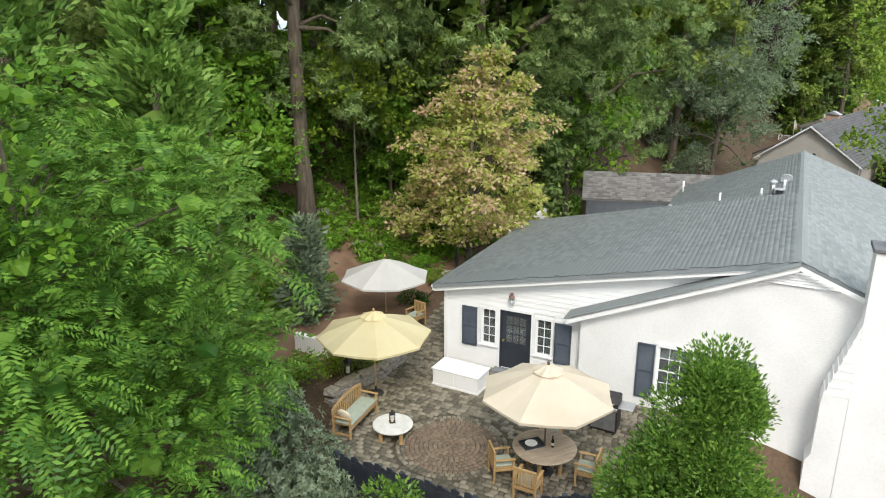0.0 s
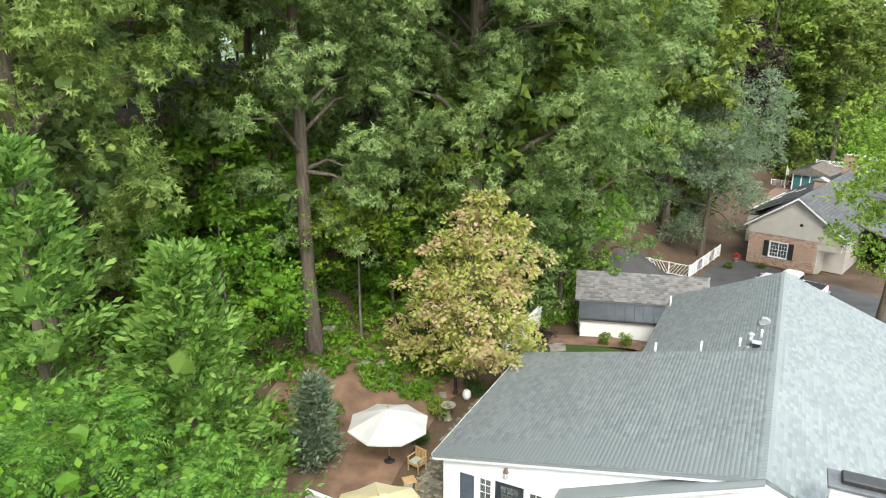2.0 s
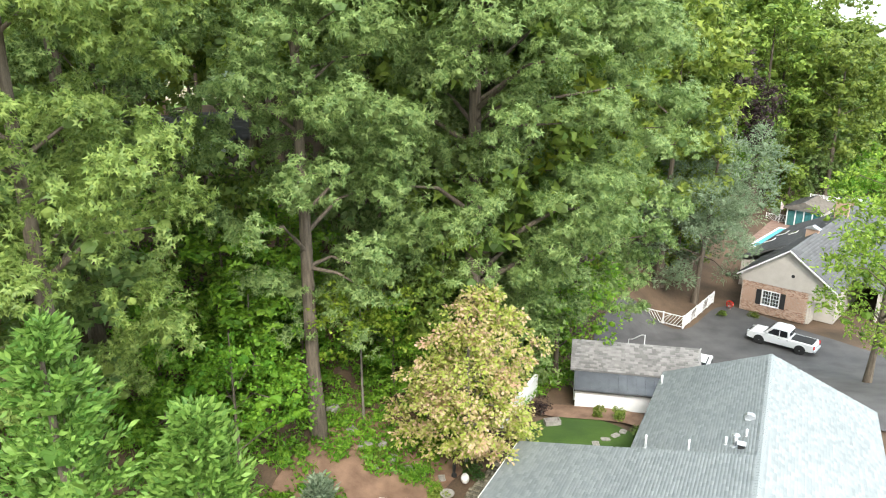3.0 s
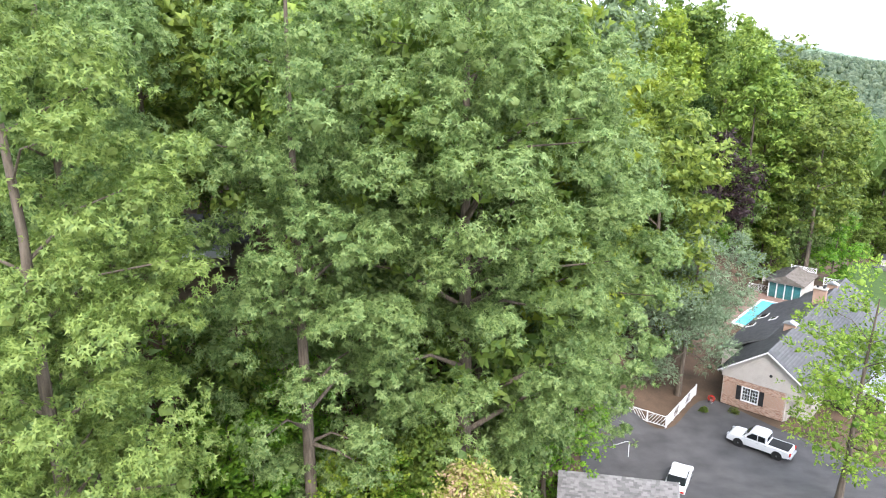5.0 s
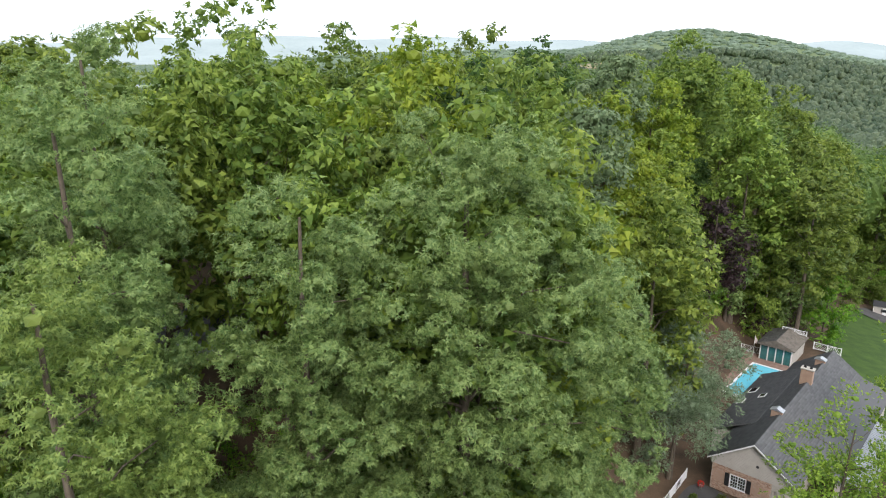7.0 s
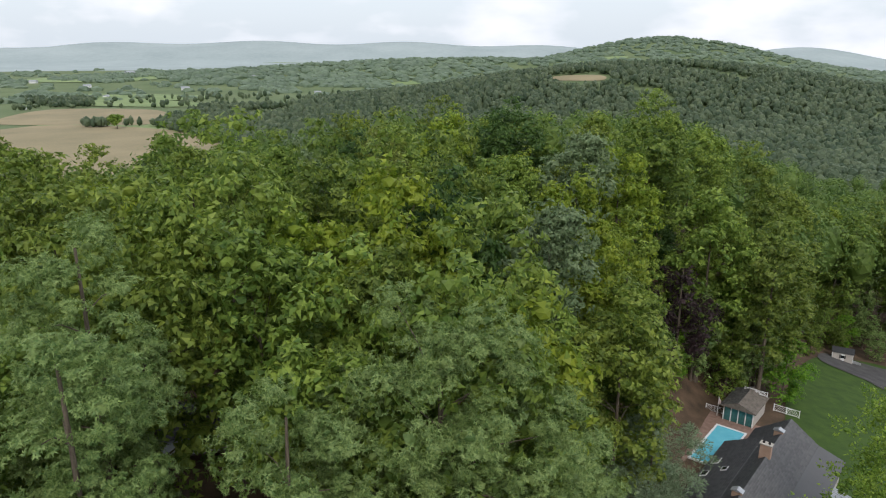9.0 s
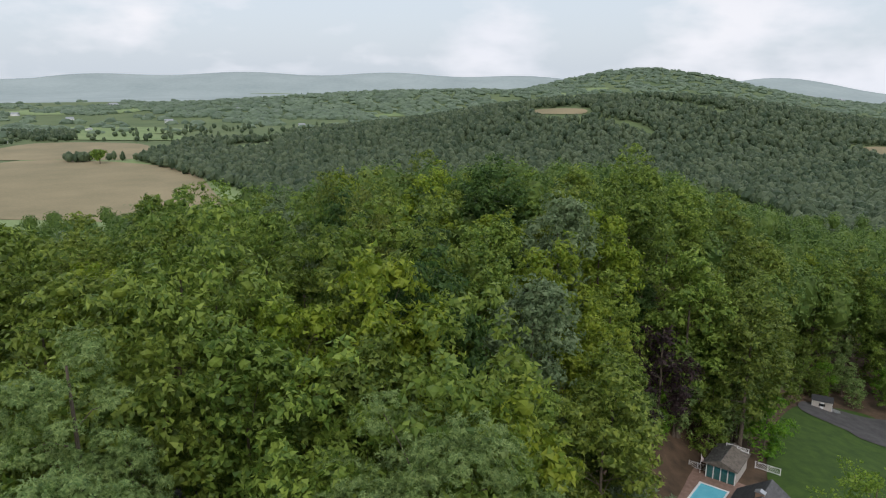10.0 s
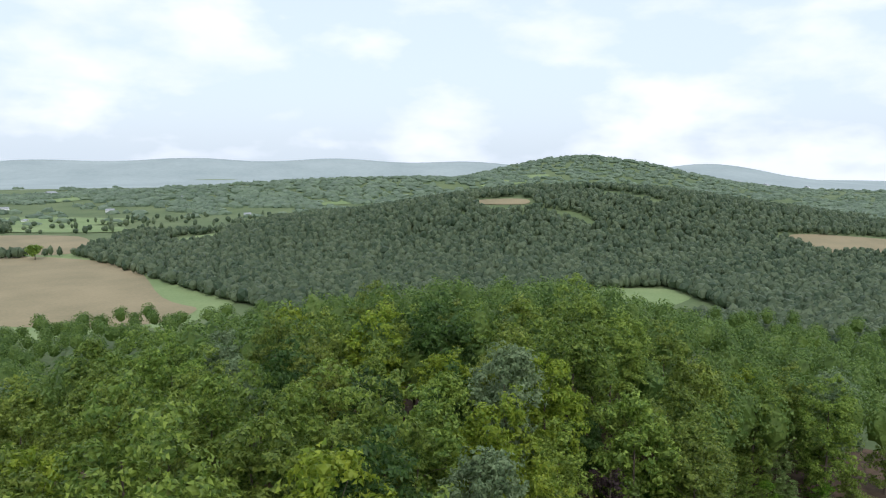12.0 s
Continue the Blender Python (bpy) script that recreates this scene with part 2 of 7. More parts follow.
def ball_points(n, rng, low=-0.5):
    v = unit(rng.normal(size=(n * 3, 3)))
    v = v[v[:, 2] > low][:n]
    return v


def crown_lobes(rng, n, rx, rz, z, lobe, rough=0.3, low=-0.55, inner=0.25):
    """Places and sizes of the clumps of a crown: most on its shell, some within."""
    v = ball_points(n, rng, low)
    r = np.where(rng.random(len(v)) < inner, 0.45, 0.82 + 0.18 * rng.random(len(v)))
    c = v * r[:, None] * np.array([rx, rx, rz]) * (1 - rough / 2 + rough * rng.random(len(v)))[:, None] + np.array([0, 0, z])
    return c, lobe * (0.7 + 0.6 * rng.random(len(v)))


def sprig_points(c, r, each, rng, per=9, sprig=0.34, flat=0.9, low=-0.55):
    """Leaf places gathered into sprigs over each clump, and the ways out of them."""
    n = len(c)
    k = max(3, each // per)
    v = unit(rng.normal(size=(n, k, 3)))
    v[..., 2] = np.where(v[..., 2] < low, -v[..., 2] * 0.6, v[..., 2])
    mid = c[:, None] + v * r[:, None, None] * (0.55 + 0.5 * rng.random((n, k, 1))) * np.array([1, 1, flat])
    w = unit(rng.normal(size=(n, k, per, 3)))
    size = sprig * r[:, None, None, None] * (0.6 + 0.7 * rng.random((n, k, 1, 1)))
    p = mid[:, :, None] + w * size * (0.35 + 0.65 * rng.random((n, k, per, 1))) * np.array([1, 1, 0.7])
    o = 1.3 * v[:, :, None] + 0.6 * w + np.array([0, 0, 0.2])
    return p.reshape(-1, 3), unit(o).reshape(-1, 3)


def lobe_points(c, r, each, rng, flat=0.75, low=-0.35):
    """Places on the clumps, and the ways out of them."""
    n = len(c)
    v = unit(rng.normal(size=(n, each, 3)))
    v[..., 2] = np.where(v[..., 2] < low, -v[..., 2] * 0.5, v[..., 2])
    rough = 0.72 + 0.38 * rng.random((n, each, 1))
    p = c[:, None] + v * r[:, None, None] * rough * np.array([1, 1, flat])
    return p.reshape(-1, 3), v.reshape(-1, 3)


def core_mesh(c, r, rng, shrink=0.55, flat=0.75):
    pieces = []
    for k in range(len(c)):
        wob = 1 + 0.15 * rng.normal(size=(len(ICO_V), 1))
        pieces.append((ICO_V * wob * r[k] * shrink * np.array([1, 1, flat]) + c[k], ICO_F))
    v, f = joined(pieces)
    return v, np.concatenate([f, f[:, 2:3]], 1)


def two_kinds(a, b):
    """Quads a (real) with the core's triangles as narrow quads are kept apart: returns python faces."""
    va, fa = a
    vb, fb = b
    if fa.shape[1] == 3:
        return np.concatenate([va, vb]), np.concatenate([fa, fb[:, :3] + len(va)]).tolist()
    return np.concatenate([va, vb]), [tuple(q) for q in fa] + [tuple(q[:3] + len(va)) for q in fb]


def limbs(height, base_r, tops, rng, start=0.35, lean=(0, 0), segs=9, thin=0.03):
    """A tapered trunk with limbs that reach for the given places."""
    zs = np.linspace(0, height, 9)
    wob = np.cumsum(rng.normal(size=(9, 2)) * 0.02 * height / 9, 0)
    pts = np.column_stack([wob[:, 0] + lean[0] * zs, wob[:, 1] + lean[1] * zs, zs])
    rad = base_r * (1 - 0.8 * (zs / height) ** 1.1)
    rad[0] *= 1.35
    pieces = [tube_arrays(pts, rad, segs)]
    for top in tops:
        z0 = min(max(height * start, top[2] - 0.35 * np.hypot(top[0], top[1]) - 0.5), height * 0.92)
        k = z0 / height * 8
        i = min(int(k), 7)
        p0 = pts[i] + (pts[i + 1] - pts[i]) * (k - i)
        r0 = base_r * (1 - 0.8 * (z0 / height) ** 1.1) * 0.42
        mid = p0 + (np.asarray(top) - p0) * 0.5 + np.array([0, 0, 0.12 * np.linalg.norm(np.asarray(top) - p0)]) + rng.normal(size=3) * 0.15
        pieces.append(tube_arrays([p0, p0 + (mid - p0) * 0.5, mid, np.asarray(top)], [r0, r0 * 0.8, r0 * 0.55, thin], 6))
    return joined(pieces)


def tree(name, label, height, base_r, crown, leaf, seed, mats, at=(0, 0, 0), turn=0.0, group="", lean=(0, 0), n_limbs=12, style="leaf", start=0.35, category="tree", droop=0.3, core=0.22, rough=0.3):
    """crown: (clumps, radius, half height, middle, clump size, lowest); leaf: (each clump, length, width)."""
    rng = np.random.default_rng(seed)
    ob = thing(name, label, category, at, turn, group)
    c, r = crown_lobes(rng, crown[0], crown[1], crown[2], crown[3], crown[4], rough, crown[5])
    c[:, 0] += lean[0] * c[:, 2]
    c[:, 1] += lean[1] * c[:, 2]
    pick = rng.permutation(len(c))[:n_limbs]
    hang("trunk", mesh_of("trunk", *limbs(height, base_r, c[pick], rng, start, lean), mats[1], True), ob)
    p, o = sprig_points(c, r, leaf[0], rng)
    if style == "whorl":
        lv = rosettes(p, o, leaf[1], leaf[2], rng)
    else:
        lv = leaves(p, o, leaf[1], leaf[2], rng, droop, small=leaf[1] > 0.36)
    v, f = two_kinds(lv, core_mesh(c, r, rng, core))
    me = bpy.data.meshes.new("crown")
    me.from_pydata(v.tolist(), [], f)
    me.materials.append(mats[0])
    hang("crown", me, ob)
    return ob


# ---- the lie of the land ----
def step(a, b, x):
    t = np.clip((x - a) / (b - a), 0, 1)
    return t * t * (3 - 2 * t)


def ground_z(x, y):
    x, y = np.asarray(x, float), np.asarray(y, float)
    far = np.hypot(x, y) - 0.4 * np.clip(x, 0, 120) + 0.9 * np.clip(-x, 0, 250)
    into = -0.8 * (x + 4.6) + 0.6 * (y - 24.5)
    bank = 9.0 * step(1.0, 24, into) * step(17, 30, y) + 3.0 * step(20, 90, into)
    bank = bank + 1.6 * step(0.5, 5, -x - 5) * (1 - step(17, 30, y))
    dip = -4.5 * step(36, 56, y) * (1 - step(0, 14, into)) - 6.0 * step(55, 110, x) * (1 - step(20, 60, into))
    near = bank + dip - 2.6 * step(5.2, 7.5, x) * (1 - step(14, 19, y)) - 3.0 * step(75, 110, x)
    near = near - 0.69 * (1 - step(37, 48, y)) * (1 - step(16, 26, x))
    valley = -30 + 40 * np.exp(-(((x - 330) / 330) ** 2 + ((y - 960) / 210) ** 2) ** 1.3)
    valley = valley + 30 * np.exp(-(((x - 500) / 420) ** 2 + ((y - 1150) / 260) ** 2))
    valley = valley + 118 * np.exp(-(((x - 900) / 430) ** 2 + ((y - 2400) / 420) ** 2))
    valley = valley + 52 * np.exp(-(((x - 150) / 700) ** 2 + ((y - 1900) / 300) ** 2))
    valley = valley + 92 * np.exp(-(((x - 1750) / 420) ** 2 + ((y - 3050) / 300) ** 2))
    ridge = 84 + 34 * np.exp(-(((x + 500) / 800) ** 2)) + 10 * np.sin(x / 310.0) + 9 * np.sin(x / 127.0 + 1.3)
    valley = valley + ridge * np.exp(-(((y - 4150 + 0.15 * np.abs(x)) / 380) ** 2)) * (1 - step(1300, 2300, x))
    return near + (valley - near) * step(150, 345, far)


LITTER = material("leaf_litter", (0.050, 0.034, 0.020), (0.150, 0.095, 0.058), scale=0.35, fine=9, rough=0.95, bump=0.8)
MULCH = material("mulch", (0.130, 0.075, 0.047), (0.270, 0.165, 0.108), scale=1.1, fine=26, rough=0.97, bump=1.0)
MEADOW = material("meadow", (0.085, 0.130, 0.045), (0.150, 0.190, 0.075), scale=0.012, fine=0.3, rough=0.95)
STUBBLE = material("stubble_field", (0.230, 0.195, 0.105), (0.330, 0.265, 0.150), scale=0.02, fine=0.5, rough=0.95)
# ground past 2700 m: pale blue-grey distance haze is mixed into this colour
HAZY_RIDGE = material("hazy_ridge", (0.300, 0.355, 0.350), (0.380, 0.435, 0.425), scale=0.004, fine=0.05, rough=0.95)
LAWN = material("lawn", (0.026, 0.062, 0.005), (0.058, 0.108, 0.010), scale=0.5, fine=18, rough=0.9, bump=0.5)
ASPHALT = material("asphalt", (0.055, 0.052, 0.052), (0.105, 0.100, 0.098), scale=0.5, fine=30, rough=0.9, bump=0.3)

azimuths = np.radians(np.concatenate([np.arange(-48, 48, 0.8), np.arange(48, 312, 8.0)]))
radii = np.concatenate([[0.0], 3.0 * 1.055 ** np.arange(0, 138)])
radii = radii[radii < 4750]
aa, rr = np.meshgrid(azimuths, radii)
gx, gy = np.sin(aa) * rr, np.cos(aa) * rr
gz = ground_z(gx, gy) + 0.06 * np.sin(gx * 1.7) * np.sin(gy * 1.3) * (gx < -5) - 0.05
na = len(azimuths)
ii, kk = np.meshgrid(np.arange(len(radii) - 1), np.arange(na), indexing="ij")
gf = np.stack([ii * na + kk, ii * na + (kk + 1) % na, (ii + 1) * na + (kk + 1) % na, (ii + 1) * na + kk], -1).reshape(-1, 4)
ground_mesh = mesh_of("ground", np.stack([gx, gy, gz], -1).reshape(-1, 3), gf, [LITTER, MEADOW, HAZY_RIDGE], True)
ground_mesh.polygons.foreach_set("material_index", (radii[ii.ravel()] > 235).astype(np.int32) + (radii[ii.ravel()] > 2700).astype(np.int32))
tagged(hang("ground", ground_mesh), "wooded hillside of brown leaf litter above a green farming valley", "ground", kind="structure")


def drape(name, label, category, outline, mat, lift=0.05, cell=1.0, level=None):
    """A patch of ground cover inside an outline, laid on the land."""
    poly = np.array(outline, float)
    x0, y0 = poly.min(0)
    x1, y1 = poly.max(0)
    bm = bmesh.new()
    base = bm.faces.new([bm.verts.new((x, y, 0)) for x, y in outline])
    if level is None:
        for axis, lo, hi in ((0, x0, x1), (1, y0, y1)):
            for c in np.arange(lo + cell, hi, cell):
                no = (1, 0, 0) if axis == 0 else (0, 1, 0)
                co = (c, 0, 0) if axis == 0 else (0, c, 0)
                bmesh.ops.bisect_plane(bm, geom=bm.verts[:] + bm.edges[:] + bm.faces[:], plane_co=co, plane_no=no)
    bmesh.ops.recalc_face_normals(bm, faces=bm.faces)
    for v in bm.verts:
        v.co.z = (float(ground_z(v.co.x, v.co.y)) if level is None else level) + lift
    if sum(f.normal.z for f in bm.faces) < 0:
        bmesh.ops.reverse_faces(bm, faces=bm.faces)
    return tagged(part(name, bm, mat, None), label, category, kind="structure")


def smooth_outline(points, n=6, wobble=0.0, seed=1):
    """Rounds a closed outline (Catmull-Rom), with some unevenness."""
    rng = np.random.default_rng(seed)
    p = np.array(points, float)
    out = []
    for i in range(len(p)):
        a, b, c, d = p[i - 1], p[i], p[(i + 1) % len(p)], p[(i + 2) % len(p)]
        for k in range(n):
            t = k / n
            q = 0.5 * (2 * b + (c - a) * t + (2 * a - 5 * b + 4 * c - d) * t * t + (3 * b - a - 3 * c + d) * t ** 3)
            out.append(tuple(q + rng.normal(size=2) * wobble))
    return out


drape("mulch_bed", "bare brown mulch garden bed beside the patio", "garden bed", smooth_outline([(-6.9, 23.4), (-2.8, 23.6), (-1.3, 27.1), (0.6, 32), (2.3, 35), (-1, 38.3), (-5.5, 36), (-8.4, 29.8)]), MULCH, 0.06, 1.2)
drape("driveway", "grey worn asphalt driveway in front of the brick house", "driveway", smooth_outline([(15, 44), (20, 44.5), (27, 36), (40, 36), (62, 44), (62, 52), (44, 53), (36, 60.5), (30.5, 67.5), (24, 61.5), (19.5, 65), (14, 56)]), ASPHALT, 0.10, 1.5)
drape("courtyard_lawn", "small mown green lawn in the courtyard", "lawn", smooth_outline([(4.5, 34.0), (10, 31), (12.5, 36), (10, 39.5), (6.5, 39)]), LAWN, 0.07, 1.0)
drape("lawn", "wide mown green lawn behind the brick house", "lawn", smooth_outline([(58, 78), (76, 80), (104, 112), (108, 134), (94, 136), (80, 124), (68, 108), (60, 92)]), LAWN, 0.1, 3.0)
drape("side_drive", "grey asphalt drive beside the garden shed", "driveway", smooth_outline([(89, 131), (95, 125), (99, 120), (124, 112), (126, 128), (107, 133), (99, 137), (93, 137)]), ASPHALT, 0.24, 2.0)
MEADOW_PALE = material("meadow_pale", (0.165, 0.235, 0.085), (0.25, 0.315, 0.13), scale=0.02, fine=0.4, rough=0.95)
drape("meadow_strip", "pale green strip of meadow at the foot of the hill", "meadow", smooth_outline([(165, 525), (262, 515), (268, 480), (205, 436), (160, 470)]), MEADOW_PALE, 0.2, 12.0)
drape("meadow_strip", "pale green meadow between the tan field and the hill", "meadow", smooth_outline([(-400, 800), (-230, 795), (-112, 570), (-70, 530), (-80, 480), (-115, 435), (-300, 430)]), MEADOW_PALE, 0.2, 15.0)
for pts in ([(-400, 790), (-213, 725), (-125, 535), (-92, 488), (-118, 446), (-205, 455), (-420, 520)], [(-480, 1000), (-332, 985), (-278, 815), (-346, 803), (-460, 820)], [(555, 768), (680, 765), (740, 690), (592, 655), (530, 679)], [(199, 921), (254, 895), (264, 931), (210, 955)]):
    drape("field", "tan stubble field in the valley", "field", smooth_outline(pts, 5), STUBBLE, 0.45, 15.0)
for pts in ([(-620, 1180), (-380, 1150), (-330, 1260), (-560, 1320)], [(-196, 900), (-154, 958), (-140, 898), (-172, 866)], [(377, 1744), (567, 1995), (640, 1990), (500, 1800)], [(-43, 1508), (121, 1606), (160, 1590), (20, 1490)], [(-531, 1224), (-329, 1124), (-303, 1034), (-500, 1080)], [(-925, 3500), (-700, 3560), (-420, 3620), (-500, 3480)], [(-260, 1900), (60, 1960), (20, 2120), (-240, 2060)], [(430, 1480), (560, 1500), (540, 1640), (420, 1600)], [(-900, 1700), (-600, 1650), (-560, 1850), (-860, 1900)]):
    drape("meadow", "sunlit pale green pasture in the valley", "meadow", smooth_outline(pts, 5), MEADOW_PALE, 1.0, 30.0)


# ---- the wood ----
rng = np.random.default_rng(7)
WOOD = "trees of the wood"
KINDS = []
for k, (h, rad, mat, lab) in enumerate((
    (31, 5.6, LEAF_WOOD, "tall broadleaf forest tree with a dense green crown"),
    (29, 5.0, LEAF_WOOD, "tall broadleaf forest tree with a dense green crown"),
    (33, 6.2, LEAF_WOOD, "tall broadleaf forest tree with a wide green crown"),
    (30, 4.6, LEAF_WOOD, "tall slim forest tree with a green crown"),
    (28, 5.4, LEAF_LIME, "broadleaf forest tree with a yellowish green crown"),
    (30, 5.4, LEAF_GREY, "broadleaf forest tree with a grey-green crown"),
    (27, 5.0, LEAF_DARK, "shaded forest tree with a dark green crown"))):
    KINDS.append(tree("forest_tree", lab, h * 0.72, 0.36, (98, rad * 0.95, h * 0.37, h * 0.57, 1.65, -0.9), (99, 0.47, 0.17), 100 + k, (mat, BARK), at=(-60.0 - 14 * k, -40.0, float(ground_z(-60.0 - 14 * k, -40.0)) - 0.2), group=WOOD, n_limbs=7, start=0.45, core=0.28, rough=0.16))

# Trees that stand out singly: place, kind, height of the top.
SINGLE = [(7.0, 57.0, 2, 43.0), (17.5, 79.0, 5, 38.0), (-0.5, 67.0, 4, 45.5), (9.0, 52.5, 4, 38.0), (-4.5, 48.0, 0, 41.5), (3.5, 46.0, 2, 40.5), (-12, 54, 1, 42), (-28, 58, 0, 44), (-24, 80, 2, 48), (-17, 66, 0, 49.5),
          (34.5, 100.0, 2, 32.0), (44, 116, 6, 27), (66, 115, 1, 27), (58, 118, 3, 28), (76, 160, 0, 30), (112, 172, 4, 16), (99, 172, 6, 14), (28, 88, 4, 32), (24, 70, 0, 30),
          (-30, 46, 0, 41), (-40, 62, 2, 43)]
taken = [(x, y) for x, y, *_ in SINGLE] + [(4.5, 42.0), (-17, 33), (-20, 42), (-13.5, 23.5), (-8.0, 31.0), (29, 66), (44, 96)]


LAWN_EDGE = [(56, 74), (80, 76), (112, 108), (136, 112), (138, 146), (90, 142), (76, 124), (64, 108), (57, 92)]
YARD_EDGE = [(12, 40), (24, 34), (66, 34), (72, 92), (60, 106), (34, 104), (31, 84), (25, 72), (18, 66), (12, 56)]


def inside(x, y, edge):
    hit = False
    for (ax, ay), (bx, by) in zip(edge, edge[1:] + edge[:1]):
        if (ay > y) != (by > y) and x < (bx - ax) * (y - ay) / (by - ay) + ax:
            hit = not hit
    return hit


def clear(x, y):
    """Whether a place is free of houses, drives and lawns."""
    if inside(x, y, LAWN_EDGE) or inside(x, y, YARD_EDGE):
        return False
    if y < 52 and x > -14:
        return False
    if x > 20 and y < 60 or x > 66 and y < 76:
        return False
    if -0.8 * (x + 4.6) + 0.6 * (y - 24.5) < 9 and y < 70:
        return False
    return not (abs(x + 27) < 9 and abs(y - 72) < 8)


spots = []
for _ in range(9000):
    y = rng.uniform(28, 158)
    x = rng.uniform(-0.72 * y - 8, 0.78 * y + 8)
    if clear(x, y) and all((x - a) ** 2 + (y - b) ** 2 > (6.9 + 0.022 * y) ** 2 for a, b in taken):
        taken.append((x, y))
        spots.append((x, y))
spots = spots[:235]
used = [0] * len(KINDS)


def plant(x, y, kind, top):
    z = float(ground_z(x, y)) - 0.2
    src = KINDS[kind]
    s = (top - z) / (src["tall"])
    m = pose(x, y, z, 0, 0, rng.uniform(0, 360)) @ Matrix.Diagonal((s * rng.uniform(0.92, 1.12), s * rng.uniform(0.92, 1.12), s, 1))
    ob = copy_thing(src, m)
    ob.matrix_basis = m
    return ob


for src in KINDS:
    src["tall"] = max((src.matrix_basis @ Vector(c.bound_box[1])).z for c in src.children if c.name.startswith("crown")) - src.location.z
for x, y, kind, top in SINGLE:
    plant(x, y, kind, top)
for x, y in spots:
    z = float(ground_z(x, y))
    top = rng.uniform(39, 47) if x < 12 and y < 100 else None
    plant(x, y, int(rng.choice(7, p=(0.22, 0.2, 0.18, 0.14, 0.12, 0.06, 0.08))), top or z + rng.uniform(27, 34) * (1 + (0.12 * float(step(0, 50, x)) - 0.1 * float(step(0, 40, -x))) * float(step(60, 120, y - 0.3 * x))))

# The farther wood down the slope, and the woods of the valley and hills.
FAR_WOOD = foliage("leaf_far_wood", (0.070, 0.140, 0.030), (0.200, 0.290, 0.065), scale=0.04, island=0.55)
# valley hill leaves, greyed in base colour to stand for distance haze
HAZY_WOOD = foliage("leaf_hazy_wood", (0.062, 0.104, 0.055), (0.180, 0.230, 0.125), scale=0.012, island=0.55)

# farthest woods: stronger haze put into the leaf colour, so paler and bluer
HAZY_DISTANT = foliage("leaf_hazy_distant", (0.150, 0.215, 0.140), (0.255, 0.335, 0.215), scale=0.004, island=0.5)


def far_crowns(x, y, rad, high, per, size, seed, crown=0.5, fine=False):
    """Crowns of a far wood: rounded, uneven, with leafy edges."""
    g = np.random.default_rng(seed)
    n = len(x)
    z = ground_z(x, y)
    v = unit(g.normal(size=(n, per, 3)))
    v[..., 2] = np.abs(v[..., 2]) * 1.1 - 0.25
    c = np.stack([x, y, z + high * (1 - crown)], -1)[:, None]
    p = c + v * np.stack([rad, rad, high * crown], -1)[:, None] * (0.75 + 0.35 * g.random((n, per, 1)))
    lv = leaves(p.reshape(-1, 3), v.reshape(-1, 3), size, size * 0.3, g, droop=0.15, small=True)
    pieces = []
    for k in range(n):
        cv, cf = (BALL_V, BALL_F) if fine else (ICO_V, ICO_F)
        q, _ = np.linalg.qr(g.normal(size=(3, 3)))
        cv = cv @ (q * np.linalg.det(q))
        wob = (0.70 if fine else 1) + (0.1 if fine else 0.06) * g.normal(size=(len(cv), 1))
        pieces.append((cv * wob * np.array([rad[k] * 0.85, rad[k] * 0.85, high[k] * crown * 0.88]) + c[k, 0], cf))
    return two_kinds(lv, joined(pieces))


g = np.random.default_rng(21)
fx, fy = [], []
for _ in range(4200):
    r = g.uniform(140, 360)
    a = g.uniform(-0.66, 0.74)
    x, y = r * math.sin(a), r * math.cos(a)
    if clear(x, y) and y > 118 and math.hypot(x, y) - 0.4 * max(min(x, 120), 0) + 0.9 * max(min(-x, 250), 0) < 205 + 0.5 * max(-x, 0) + 1.1 * min(max(x, 0), 110) and (not fx or min((x - np.array(fx)) ** 2 + (y - np.array(fy)) ** 2) > 42):
        fx.append(x)
        fy.append(y)
for _ in range(2200):
    r, a = g.uniform(230, 420), g.uniform(-0.62, 0.85)
    x, y = r * math.sin(a), r * math.cos(a)
    if r > 300 + 0.3 * max(x, 0) - 70 * (x < 60) and min((x - np.array(fx)) ** 2 + (y - np.array(fy)) ** 2) > 62:
        fx.append(x)
        fy.append(y)
fx, fy = np.array(fx), np.array(fy)
v, f = far_crowns(fx, fy, g.uniform(3.6, 5.6, len(fx)), g.uniform(25, 32, len(fx)) - 9 * (np.hypot(fx, fy) > 300), 330, 0.95, 5, 0.27, True)
me = bpy.data.meshes.new("far_wood")
me.from_pydata(v.tolist(), [], f)
me.materials.append(FAR_WOOD)
tagged(hang("far_wood", me), "green broadleaf wood along the far slope of the ridge", "wood", kind="stuff")


def hill_places(n, lo, hi, seed, rule):
    g = np.random.default_rng(seed)
    r = lo * (hi / lo) ** g.random(n)
    a = g.uniform(-0.66, 0.86, n)
    x, y = r * np.sin(a), r * np.cos(a)
    keep = rule(x, y, g.random(n))
    return x[keep], y[keep]


